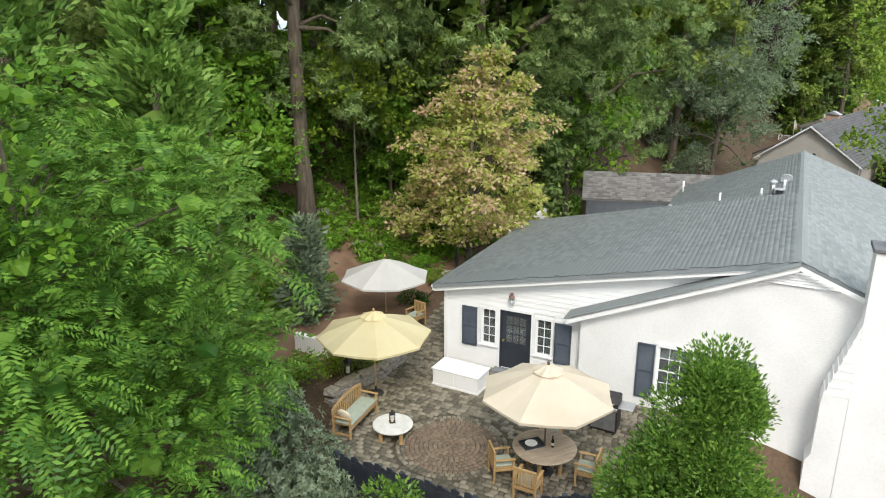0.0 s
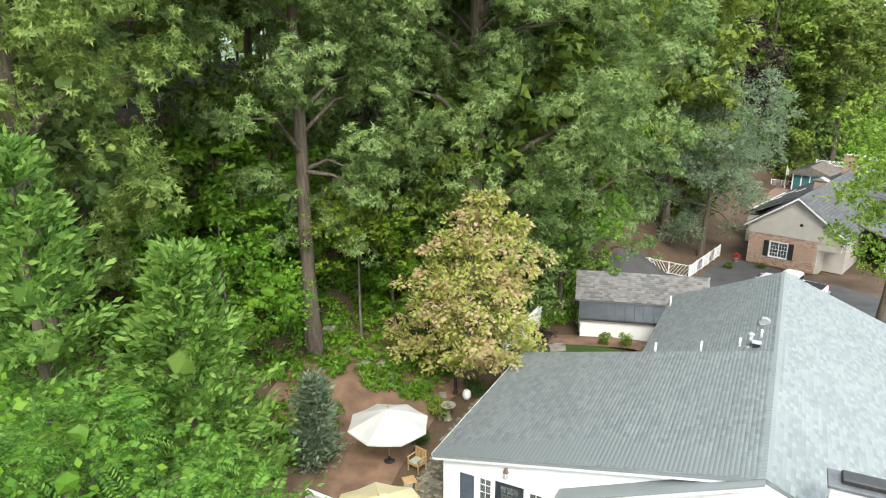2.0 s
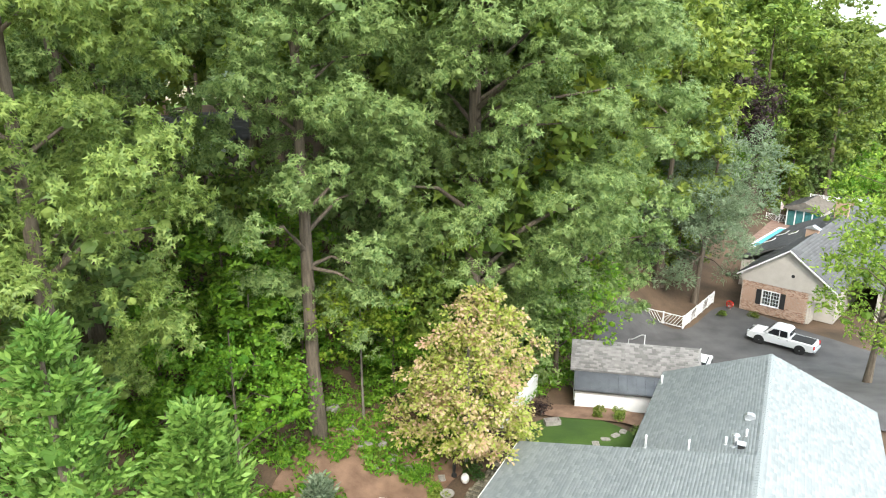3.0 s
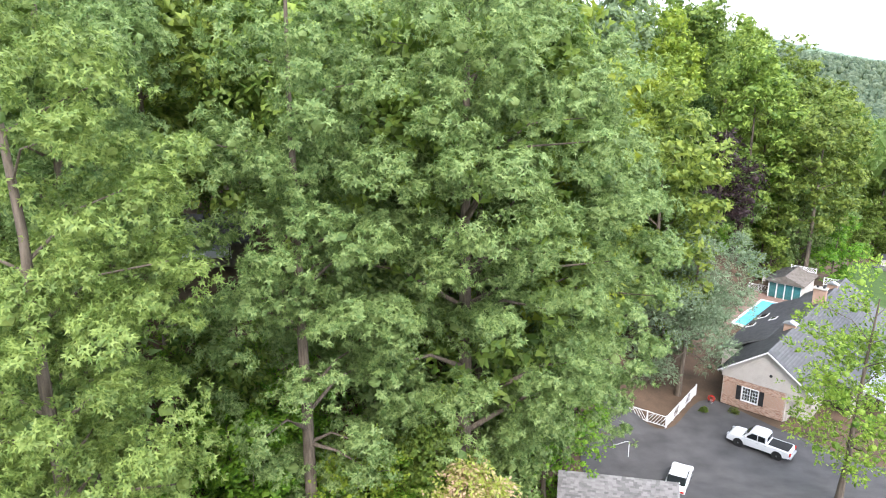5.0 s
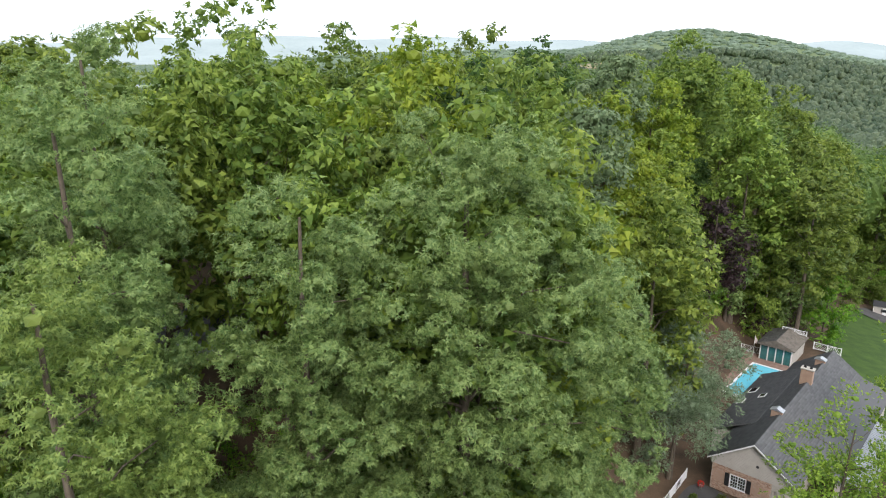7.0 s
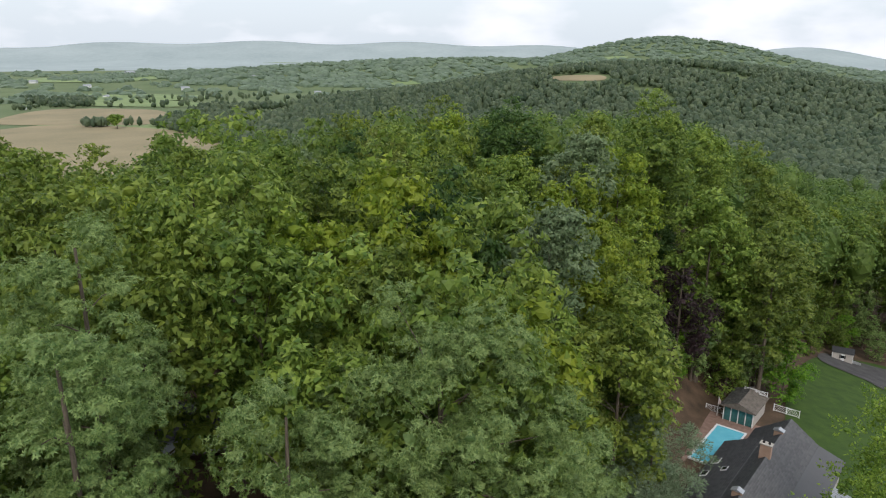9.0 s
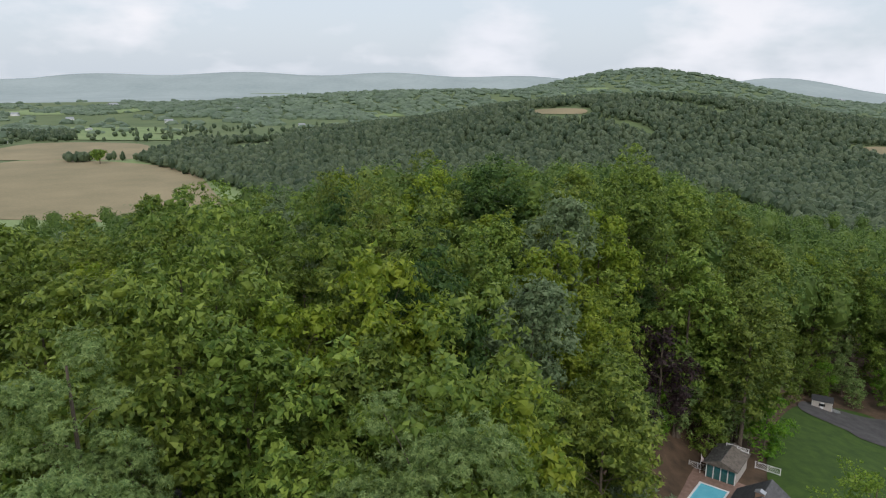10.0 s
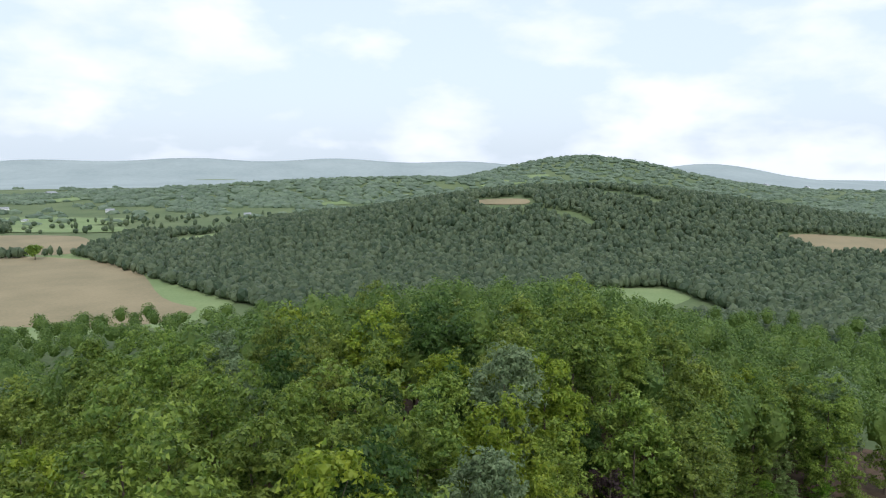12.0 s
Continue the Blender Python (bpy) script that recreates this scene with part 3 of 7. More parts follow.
def wooded(x, y, r):
    patch = np.sin(x / 95.0 + 1.0) * np.sin(y / 130.0 + x / 400.0) + 0.5 * np.sin(x / 37.0 + y / 51.0)
    hill = ground_z(x, y) > -24
    left_open = (x < 0) & (y < 840 + 0.2 * x) & (y > 380) & (x < -280 + (800 - y) * 0.72)
    tan = ((x > -500) & (x < -270) & (y > 790) & (y < 1010)) | ((x > 195) & (x < 268) & (y > 860) & (y < 960)) | ((x > 525) & (x < 760) & (y > 610) & (y < 775) & (y > 1050 - 0.72 * x))
    strip = (x > 158) & (x < 268) & (y > 400) & (y < 522)
    strip = strip | ((x > -200) & (x < -140) & (y > 862) & (y < 958))
    hill = hill | ((x > -275 + (800 - y) * 0.72) & (y < 1000))
    return ~left_open & ~tan & ~strip & ((hill & (patch > np.where(y < 760, -2.0, -0.95))) | (patch > np.where((y > 950) & (x < 350), 0.75, 0.3)) | ((r < 0.06) & (y > 900)))


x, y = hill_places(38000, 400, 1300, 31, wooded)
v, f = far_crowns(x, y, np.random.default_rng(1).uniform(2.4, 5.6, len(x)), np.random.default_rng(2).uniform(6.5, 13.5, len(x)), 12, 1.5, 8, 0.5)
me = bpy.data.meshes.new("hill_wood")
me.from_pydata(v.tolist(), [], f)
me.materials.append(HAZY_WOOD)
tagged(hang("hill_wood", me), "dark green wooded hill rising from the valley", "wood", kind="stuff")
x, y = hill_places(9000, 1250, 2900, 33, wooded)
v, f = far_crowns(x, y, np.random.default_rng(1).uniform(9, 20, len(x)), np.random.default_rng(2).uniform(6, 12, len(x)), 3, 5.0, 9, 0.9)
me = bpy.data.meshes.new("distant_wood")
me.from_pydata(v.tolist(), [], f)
me.materials.append(HAZY_DISTANT)
tagged(hang("distant_wood", me), "wooded ridges along the horizon, haze tinted into their colour", "wood", kind="stuff")

# ---- single trees near the house ----
big_oak = tree("oak_tree", "huge spreading oak with hanging clusters of green leaves", 36, 0.62, (320, 9.9, 16.8, 22.4, 1.5, -0.96), (153, 0.28, 0.046), 11, (LEAF_OAK, BARK), at=(2.6, 42.0, float(ground_z(2.6, 42.0)) - 0.3), n_limbs=34, style="whorl", start=0.22)
left_tree = tree("hickory_tree", "tall hickory with faded yellowish leaves at the wood's edge", 34, 0.4, (150, 5.4, 14.5, 20.5, 1.25, -0.88), (153, 0.22, 0.042), 12, (LEAF_FADED, BARK), at=(-14.0, 23.5, float(ground_z(-14.0, 23.5)) - 0.3), n_limbs=24, style="whorl", start=0.2)
mid_tree = tree("hickory_tree", "slender tall hickory with a narrow leafy crown", 34, 0.42, (150, 4.8, 16.5, 20.5, 1.25, -0.97), (126, 0.26, 0.045), 13, (LEAF_OAK, BARK), at=(-6.6, 34.6, float(ground_z(-6.6, 34.6)) - 0.3), n_limbs=20, style="whorl", start=0.3)
side_oak = tree("oak_tree", "tall oak with hanging clusters of light green leaves", 30, 0.45, (175, 6.6, 14.4, 18.4, 1.4, -0.97), (135, 0.28, 0.046), 14, (LEAF_OAK, BARK), at=(11.2, 49.5, float(ground_z(11.2, 49.5)) - 0.3), n_limbs=22, style="whorl", start=0.15)
for x, y, s, turn in ((-17.0, 32.5, 1.02, 130), (-20.5, 43.0, 1.0, 250)):
    m = pose(x, y, float(ground_z(x, y)) - 0.3, 0, 0, turn) @ Matrix.Diagonal((s, s, s, 1))
    copy_thing(mid_tree, m).matrix_basis = m


# ---- the white house ----
# The patio and the house are laid out on a plan whose scale and level this sets.
PLAN = 1.065
NEAR = Matrix.Translation((0, 0, 10.6)) @ Matrix.Scale(PLAN, 4) @ Matrix.Translation((0, 0, -10.6))


def settle(before):
    """Sets the things built since then on the plan of the patio."""
    for ob in set(scene.objects) - before:
        if ob.parent is None:
            ob.matrix_basis = NEAR @ ob.matrix_basis


SLATE = material("roof_shingle", (0.172, 0.192, 0.193), (0.300, 0.322, 0.321), scale=0.5, fine=30, rough=0.95, bump=0.3, island=0.45, spread=(0.1, 0.9))
SLATE_BASE = material("roof_felt", (0.16, 0.175, 0.18), (0.23, 0.25, 0.255), scale=0.8, fine=30, rough=0.95)
WHITE_PAINT = material("white_paint", (0.76, 0.755, 0.745), (0.84, 0.835, 0.825), scale=1.2, fine=25, rough=0.55, bump=0.12)
WHITE_BRICK = material("white_brick_paint", (0.72, 0.71, 0.695), (0.83, 0.82, 0.805), scale=0.7, fine=14, rough=0.7, bump=0.35)
DARK_PAINT = material("blue_black_paint", (0.018, 0.022, 0.030), (0.038, 0.044, 0.058), scale=2, fine=30, rough=0.45, bump=0.1)
SHUTTER = material("slate_blue_paint", (0.040, 0.052, 0.072), (0.075, 0.090, 0.115), scale=2, fine=30, rough=0.55, bump=0.15)
IRON = material("black_iron", (0.012, 0.012, 0.013), (0.035, 0.034, 0.034), scale=3, rough=0.5)
ZINC = material("galvanised_metal", (0.42, 0.43, 0.44), (0.62, 0.63, 0.64), scale=4, rough=0.4, metal=0.7)
RUST = material("rusty_copper", (0.12, 0.055, 0.045), (0.28, 0.16, 0.13), scale=9, rough=0.7)
BRASS = material("brass", (0.5, 0.36, 0.14), (0.65, 0.48, 0.2), scale=5, rough=0.3, metal=1.0)
GLASS = bpy.data.materials.new("window_glass")
GLASS.use_nodes = True
GLASS.node_tree.nodes["Principled BSDF"].inputs["Base Color"].default_value = (0.45, 0.5, 0.5, 1)
GLASS.node_tree.nodes["Principled BSDF"].inputs["Specular IOR Level"].default_value = 0.25
GLASS.node_tree.nodes["Principled BSDF"].inputs["Roughness"].default_value = 0.03
GLASS.node_tree.nodes["Principled BSDF"].inputs["Transmission Weight"].default_value = 0.9

# mortar courses of the painted brick show as fine relief
n, l = WHITE_BRICK.node_tree.nodes, WHITE_BRICK.node_tree.links
_co, _br, _bp = n.new("ShaderNodeTexCoord"), n.new("ShaderNodeTexBrick"), n.new("ShaderNodeBump")
_sw = n.new("ShaderNodeMapping")
_sw.inputs["Rotation"].default_value = (radians(90), 0, 0)
_br.inputs["Scale"].default_value, _br.inputs["Brick Width"].default_value, _br.inputs["Row Height"].default_value, _br.inputs["Mortar Size"].default_value = 1.0, 0.21, 0.07, 0.006
l.new(_co.outputs["Object"], _sw.inputs["Vector"])
l.new(_sw.outputs["Vector"], _br.inputs["Vector"])
l.new(_br.outputs["Fac"], _bp.inputs["Height"])
_bp.invert = True
_bp.inputs["Strength"].default_value, _bp.inputs["Distance"].default_value = 0.35, 0.006
l.new(_bp.outputs["Normal"], n["Principled BSDF"].inputs["Normal"])

house = thing("house", "white clapboard and painted brick house with a grey shingle roof", "house", (0.33, 21.88, 0.0), -27.3)
house.matrix_world = NEAR @ house.matrix_world
SLOPE, EAVE_U, RIDGE_U, RIDGE_Z, RIGHT = 0.2185, -0.27, 10.35, 5.12, 0.42
BREAK_V, END_V, BACK_U, FAR_U = 8.9, 19.8, 4.75, 15.7


def roof_z(u):
    return RIDGE_Z - SLOPE * (RIDGE_U - u) if u <= RIDGE_U else RIDGE_Z - RIGHT * (u - RIDGE_U)


def back_z(u):
    return RIDGE_Z - RIGHT * abs(RIDGE_U - u)


roof = part("roof", prism([(EAVE_U, roof_z(EAVE_U) - 0.02), (RIDGE_U, RIDGE_Z - 0.02), (RIDGE_U, RIDGE_Z - 0.16), (EAVE_U, roof_z(EAVE_U) - 0.14)], -0.42, BREAK_V), SLATE_BASE, house, "grey asphalt shingle roof")
part("roof", prism([(BACK_U, back_z(BACK_U) - 0.02), (RIDGE_U, RIDGE_Z - 0.02), (RIDGE_U, RIDGE_Z - 0.16), (BACK_U, back_z(BACK_U) - 0.14)], BREAK_V + 0.01, END_V), SLATE_BASE, house)
part("roof", prism([(RIDGE_U, RIDGE_Z - 0.02), (FAR_U, roof_z(FAR_U) - 0.02), (FAR_U, roof_z(FAR_U) - 0.14), (RIDGE_U, RIDGE_Z - 0.16)], -0.42, END_V), SLATE_BASE, house)


def cut_wall(name, x0, x1, z0, top, openings, y0, y1, mat, parent, label=""):
    """An upright wall along x with real openings (x0, x1, z0, z1); top(x) gives its upper edge."""
    xs = sorted({x0, x1, *(a for o in openings for a in o[:2])})
    bm = bmesh.new()
    for a, b in zip(xs, xs[1:]):
        spans, z = [], z0
        for o in sorted((o for o in openings if o[0] <= a and o[1] >= b), key=lambda o: o[2]):
            spans.append((z, z, o[2], o[2]))
            z = o[3]
        spans.append((z, z, top(a), top(b)))
        for za, zb, ta, tb in spans:
            if ta - za < 1e-4 and tb - zb < 1e-4:
                continue
            v = [bm.verts.new(c) for c in ((a, y0, za), (b, y0, zb), (b, y0, tb), (a, y0, ta), (a, y1, za), (b, y1, zb), (b, y1, tb), (a, y1, ta))]
            for q in ((0, 1, 2, 3), (5, 4, 7, 6), (4, 5, 1, 0), (3, 2, 6, 7), (4, 0, 3, 7), (1, 5, 6, 2)):
                bm.faces.new([v[i] for i in q])
    return part(name, bm, mat, parent, label)


DOOR = (2.0, 3.07, 0.12, 2.17)
SIDE_L, SIDE_R = (1.36, 1.84, 0.86, 2.1), (3.24, 3.74, 0.84, 2.06)
BIG_L, BIG_R = (7.08, 7.99, 0.52, 2.06), (8.17, 9.08, 0.52, 2.06)
wall_front = cut_wall("wall", 0.0, 4.75, -0.3, lambda u: roof_z(u) - 0.16, [DOOR, SIDE_L, SIDE_R], 0.02, 0.2, WHITE_PAINT, house, "white clapboard wall")
cut_wall("wall", 4.75, RIDGE_U, 1.5, lambda u: roof_z(u) - 0.16, [], 0.02, 0.2, WHITE_PAINT, house)
part("wall", boxed(0.0, 0.2, 0.2, BREAK_V - 0.4, -1.2, roof_z(0.1) - 0.17), WHITE_PAINT, house)
cut_wall("wall", 0.2, RIDGE_U, -1.5, lambda u: roof_z(u) - 0.17, [], BREAK_V - 0.4, BREAK_V - 0.2, WHITE_PAINT, house)
part("wall", boxed(5.0, 5.2, BREAK_V - 0.2, END_V - 0.4, -2.5, back_z(5.0) - 0.17), WHITE_PAINT, house)
part("wall", prism([(5.2, -3.0), (5.2, back_z(5.2) - 0.2), (RIDGE_U, RIDGE_Z - 0.2), (15.3, back_z(15.3) - 0.2), (15.3, -3.0)], END_V - 0.4, END_V - 0.2), WHITE_PAINT, house)
part("wall", boxed(15.3, 15.5, -0.3, END_V - 0.2, -2.5, roof_z(15.5) - 0.17), WHITE_BRICK, house)
part("fascia", boxed(BACK_U - 0.03, BACK_U + 0.01, BREAK_V + 0.02, END_V, back_z(BACK_U) - 0.2, back_z(BACK_U) - 0.03), WHITE_PAINT, house)
part("floor", boxed(0.2, 15.3, 0.2, 8.4, -0.1, 0.05), material("floor_boards", (0.12, 0.07, 0.04), (0.2, 0.12, 0.07), rough=0.5), house, "brown boarded floor")


def wing_top(u):
    return 2.50 + (4.93 - 2.50) * (u - 4.62) / (RIDGE_U - 4.62) if u <= RIDGE_U else 4.93 - RIGHT * (u - RIDGE_U)


cut_wall("wall", 4.75, RIDGE_U, -3.2, wing_top, [BIG_L, BIG_R], -0.35, -0.1, WHITE_BRICK, house, "white painted brick wall")
cut_wall("wall", RIDGE_U, 15.5, -3.2, wing_top, [], -0.35, -0.1, WHITE_BRICK, house)
part("wall", boxed(4.75, 4.95, -0.1, 0.02, -0.3, 2.45), WHITE_BRICK, house)
# the wing's own rake: a strip of shingles over white boards
rake = [(4.32, 2.42 + 0.06), (RIDGE_U, 4.96 + 0.06), (RIDGE_U, 4.96), (4.32, 2.42)]
part("rake_roof", prism([(u, z + 0.10) for u, z in rake], -0.72, -0.02), SLATE, house, "grey shingled rake edge")
part("rake_board", prism([(4.36, 2.34), (RIDGE_U, 4.92), (RIDGE_U, 5.04), (4.36, 2.50)], -0.66, -0.63), WHITE_PAINT, house, "white painted rake board")
part("soffit", prism([(4.36, 2.44), (RIDGE_U, 4.98), (RIDGE_U, 5.0), (4.36, 2.46)], -0.63, -0.35), WHITE_PAINT, house)
part("rake_board", prism([(RIDGE_U, 4.92), (FAR_U, 4.95 - RIGHT * (FAR_U - RIDGE_U)), (FAR_U, 5.09 - RIGHT * (FAR_U - RIDGE_U)), (RIDGE_U, 5.04)], -0.60, -0.57), WHITE_PAINT, house)
part("rake_board", prism([(EAVE_U + 0.02, roof_z(EAVE_U) - 0.26), (9.6, roof_z(9.6) - 0.29), (9.6, roof_z(9.6) - 0.05), (EAVE_U + 0.02, roof_z(EAVE_U) - 0.05)], -0.36, -0.33), WHITE_PAINT, house)
part("soffit", prism([(EAVE_U + 0.02, roof_z(EAVE_U) - 0.20), (9.6, roof_z(9.6) - 0.19), (9.6, roof_z(9.6) - 0.17), (EAVE_U + 0.02, roof_z(EAVE_U) - 0.18)], -0.33, 0.02), WHITE_PAINT, house)
part("fascia", boxed(EAVE_U - 0.02, EAVE_U + 0.02, -0.4, BREAK_V - 0.02, roof_z(EAVE_U) - 0.22, roof_z(EAVE_U) - 0.03), WHITE_PAINT, house)
gutter = bmesh.new()
box(gutter, EAVE_U - 0.12, EAVE_U - 0.02, -0.3, BREAK_V - 0.1, roof_z(EAVE_U) - 0.18, roof_z(EAVE_U) - 0.07, 0.02)
part("gutter", gutter, WHITE_PAINT, house)
part("corner_board", boxed(-0.03, 0.10, -0.03, 0.02, -0.05, 2.62), WHITE_PAINT, house)
part("corner_board", boxed(4.62, 4.74, -0.03, 0.02, -0.05, 2.40), WHITE_PAINT, house)

# gable louvre; its dark backing colour draws the shade between the slats
louvre = part("gable_vent", prism([(9.35, 4.44), (11.35, 4.44), (RIDGE_U, 4.86)], -0.38, -0.355), SHUTTER, house, "triangular white louvred gable vent")
for k in range(5):
    z = 4.46 + 0.075 * k
    w = 1.0 * (4.86 - z) / 0.42
    bm = bmesh.new()
    v = [bm.verts.new(c) for c in ((RIDGE_U - w, -0.385, z + 0.058), (RIDGE_U + w, -0.385, z + 0.058), (RIDGE_U + w, -0.43, z), (RIDGE_U - w, -0.43, z), (RIDGE_U - w, -0.38, z - 0.015), (RIDGE_U + w, -0.38, z - 0.015))]
    bm.faces.new((v[0], v[3], v[2], v[1]))
    bm.faces.new((v[3], v[4], v[5], v[2]))
    part("slat", bm, WHITE_PAINT, louvre)

# chimney with a stepped shoulder
chimney = part("chimney", boxed(11.86, 13.5, -1.05, -0.36, -3.2, 5.75, 0.01), WHITE_BRICK, house, "white painted brick chimney with stepped shoulder")
for k in range(18):
    z0, out = 1.75 + 0.12 * k, 0.03 * (k % 2)
    part("brick_step", boxed(11.24 + 0.036 * (k + 1) - out, 11.87, -1.04 - 0.4 * out, -0.36, z0 + 0.004, z0 + 0.116, 0.004), WHITE_BRICK, chimney)
part("shoulder", prism([(11.12, -3.2), (11.12, -0.1), (11.24, 0.1), (11.26, 1.74), (11.86, 3.9), (11.86, -3.2)], -1.03, -0.36), WHITE_BRICK, chimney)
part("chimney_cap", boxed(11.78, 13.58, -1.13, -0.28, 5.75, 5.86, 0.02), material("flue_lead", (0.09, 0.095, 0.105), (0.17, 0.175, 0.185), scale=3, rough=0.6), chimney, "dark grey lead chimney cap")
part("flue", boxed(12.1, 13.2, -0.95, -0.45, 5.86, 6.02, 0.03), IRON, chimney)


def sash(parent, o, cols, rows, y, mat_frame, sashes=1):
    """A window: frame, glazing bars and panes in an opening."""
    x0, x1, z0, z1 = o
    win = part("window", joined_boxes([(x0 - 0.07, x1 + 0.07, y - 0.045, y - 0.003, z1, z1 + 0.09), (x0 - 0.07, x0, y - 0.04, y - 0.003, z0, z1), (x1, x1 + 0.07, y - 0.04, y - 0.003, z0, z1)]), mat_frame, parent)
    part("sill", boxed(x0 - 0.1, x1 + 0.1, y - 0.09, y - 0.003, z0 - 0.06, z0, 0.008), mat_frame, win)
    bars = [(x0, x0 + 0.035, y + 0.04, y + 0.08, z0, z1), (x1 - 0.035, x1, y + 0.04, y + 0.08, z0, z1), (x0 + 0.035, x1 - 0.035, y + 0.04, y + 0.08, z0, z0 + 0.04), (x0 + 0.035, x1 - 0.035, y + 0.04, y + 0.08, z1 - 0.04, z1)]
    w = (x1 - x0) / cols
    for k in range(1, cols):
        t = 0.035 if sashes == 2 and cols % 2 == 0 and k == cols // 2 else 0.011
        bars.append((x0 + k * w - t, x0 + k * w + t, y + 0.045, y + 0.075, z0 + 0.04, z1 - 0.04))
    h = (z1 - z0) / rows
    for k in range(1, rows):
        t = 0.02 if sashes == 2 and k == rows // 2 else 0.011
        for c in range(cols):
            bars.append((x0 + c * w + 0.012, x0 + (c + 1) * w - 0.012, y + 0.048, y + 0.072, z0 + k * h - t, z0 + k * h + t))
    part("window_frame", joined_boxes(bars), mat_frame, win)
    pane = boxed(-w / 2 + 0.008, w / 2 - 0.008, -0.003, 0.003, -h / 2 + 0.008, h / 2 - 0.008)
    me = bpy.data.meshes.new("pane")
    pane.to_mesh(me)
    pane.free()
    me.materials.append(GLASS)
    for c in range(cols):
        for r in range(rows):
            hang("pane", me, win, "", pose(x0 + (c + 0.5) * w, y + 0.06, z0 + (r + 0.5) * h)).visible_shadow = False
    return win


def joined_boxes(list_of):
    bm = bmesh.new()
    for b in list_of:
        box(bm, *b)
    return bm


sash(house, SIDE_L, 2, 4, 0.0, WHITE_PAINT)
sash(house, SIDE_R, 2, 4, 0.0, WHITE_PAINT)
sash(house, BIG_L, 3, 4, -0.36, WHITE_PAINT, 2)
sash(house, BIG_R, 3, 4, -0.36, WHITE_PAINT, 2)
part("sill", boxed(6.95, 9.2, -0.52, -0.36, 0.38, 0.455, 0.01), WHITE_PAINT, house, "long white window sill")


def shutter(x0, x1, z0, z1, y):
    s = part("shutter", joined_boxes([(x0, x0 + 0.06, y - 0.045, y - 0.004, z0, z1), (x1 - 0.06, x1, y - 0.045, y - 0.004, z0, z1), (x0 + 0.06, x1 - 0.06, y - 0.043, y - 0.004, z0, z0 + 0.09), (x0 + 0.06, x1 - 0.06, y - 0.043, y - 0.004, z1 - 0.08, z1), (x0 + 0.06, x1 - 0.06, y - 0.043, y - 0.004, (z0 + z1) / 2 - 0.04, (z0 + z1) / 2 + 0.04)]), SHUTTER, house, "slate blue louvred shutter")
    bm = bmesh.new()
    for a, b in ((z0 + 0.09, (z0 + z1) / 2 - 0.04), ((z0 + z1) / 2 + 0.04, z1 - 0.08)):
        m = int((b - a) / 0.045)
        for k in range(m):
            z = a + (k + 0.5) * (b - a) / m
            q = [bm.verts.new(c) for c in ((x0 + 0.06, y - 0.035, z - 0.022), (x1 - 0.06, y - 0.035, z - 0.022), (x1 - 0.06, y - 0.012, z + 0.022), (x0 + 0.06, y - 0.012, z + 0.022))]
            bm.faces.new(q)
    part("louvres", bm, SHUTTER, s)


shutter(0.66, 1.2, 0.72, 2.1, -0.03)
shutter(3.86, 4.4, 0.68, 2.06, -0.03)
shutter(6.48, 6.98, 0.34, 2.08, -0.35)
shutter(9.18, 9.68, 0.34, 2.08, -0.35)

# front door, nine panes over a panel
x0, x1, z0, z1 = DOOR
door = part("door", joined_boxes([(x0 + 0.05, x0 + 0.19, 0.05, 0.1, z0, z1 - 0.05), (x1 - 0.19, x1 - 0.05, 0.05, 0.1, z0, z1 - 0.05), (x0 + 0.19, x1 - 0.19, 0.05, 0.1, z0, z0 + 0.25), (x0 + 0.19, x1 - 0.19, 0.05, 0.1, z0 + 0.75, z0 + 0.92), (x0 + 0.19, x1 - 0.19, 0.05, 0.1, z1 - 0.2, z1 - 0.05), (x0 + 0.19, x1 - 0.19, 0.065, 0.09, z0 + 0.25, z0 + 0.75)]), DARK_PAINT, house, "black front door with nine glass panes")
bars = []
w, h = (x1 - x0 - 0.38) / 3, (z1 - 0.2 - z0 - 0.92) / 3
for k in (1, 2):
    bars.append((x0 + 0.19 + k * w - 0.012, x0 + 0.19 + k * w + 0.012, 0.058, 0.09, z0 + 0.92, z1 - 0.2))
    for c in range(3):
        bars.append((x0 + 0.19 + c * w + 0.013, x0 + 0.19 + (c + 1) * w - 0.013, 0.06, 0.088, z0 + 0.92 + k * h - 0.012, z0 + 0.92 + k * h + 0.012))
part("glazing_bars", joined_boxes(bars), DARK_PAINT, door)
for c in range(3):
    for r in range(3):
        part("pane", boxed(x0 + 0.19 + c * w + 0.014, x0 + 0.19 + (c + 1) * w - 0.014, 0.071, 0.077, z0 + 0.92 + r * h + 0.014, z0 + 0.92 + (r + 1) * h - 0.014), GLASS, door).visible_shadow = False
bm = bmesh.new()
lathe(bm, [(0.03, -0.01), (0.03, 0.0), (0.012, 0.01), (0.012, 0.05), (0.034, 0.06), (0.034, 0.085), (0.015, 0.1)], 12)
part("door_knob", bm, BRASS, door, "brass door knob", pose(x0 + 0.12, 0.05, z0 + 0.98, 90), True)
part("door_frame", joined_boxes([(x0, x0 + 0.05, -0.01, 0.12, z0, z1), (x1 - 0.05, x1, -0.01, 0.12, z0, z1), (x0 + 0.05, x1 - 0.05, -0.01, 0.12, z1 - 0.05, z1)]), DARK_PAINT, house)
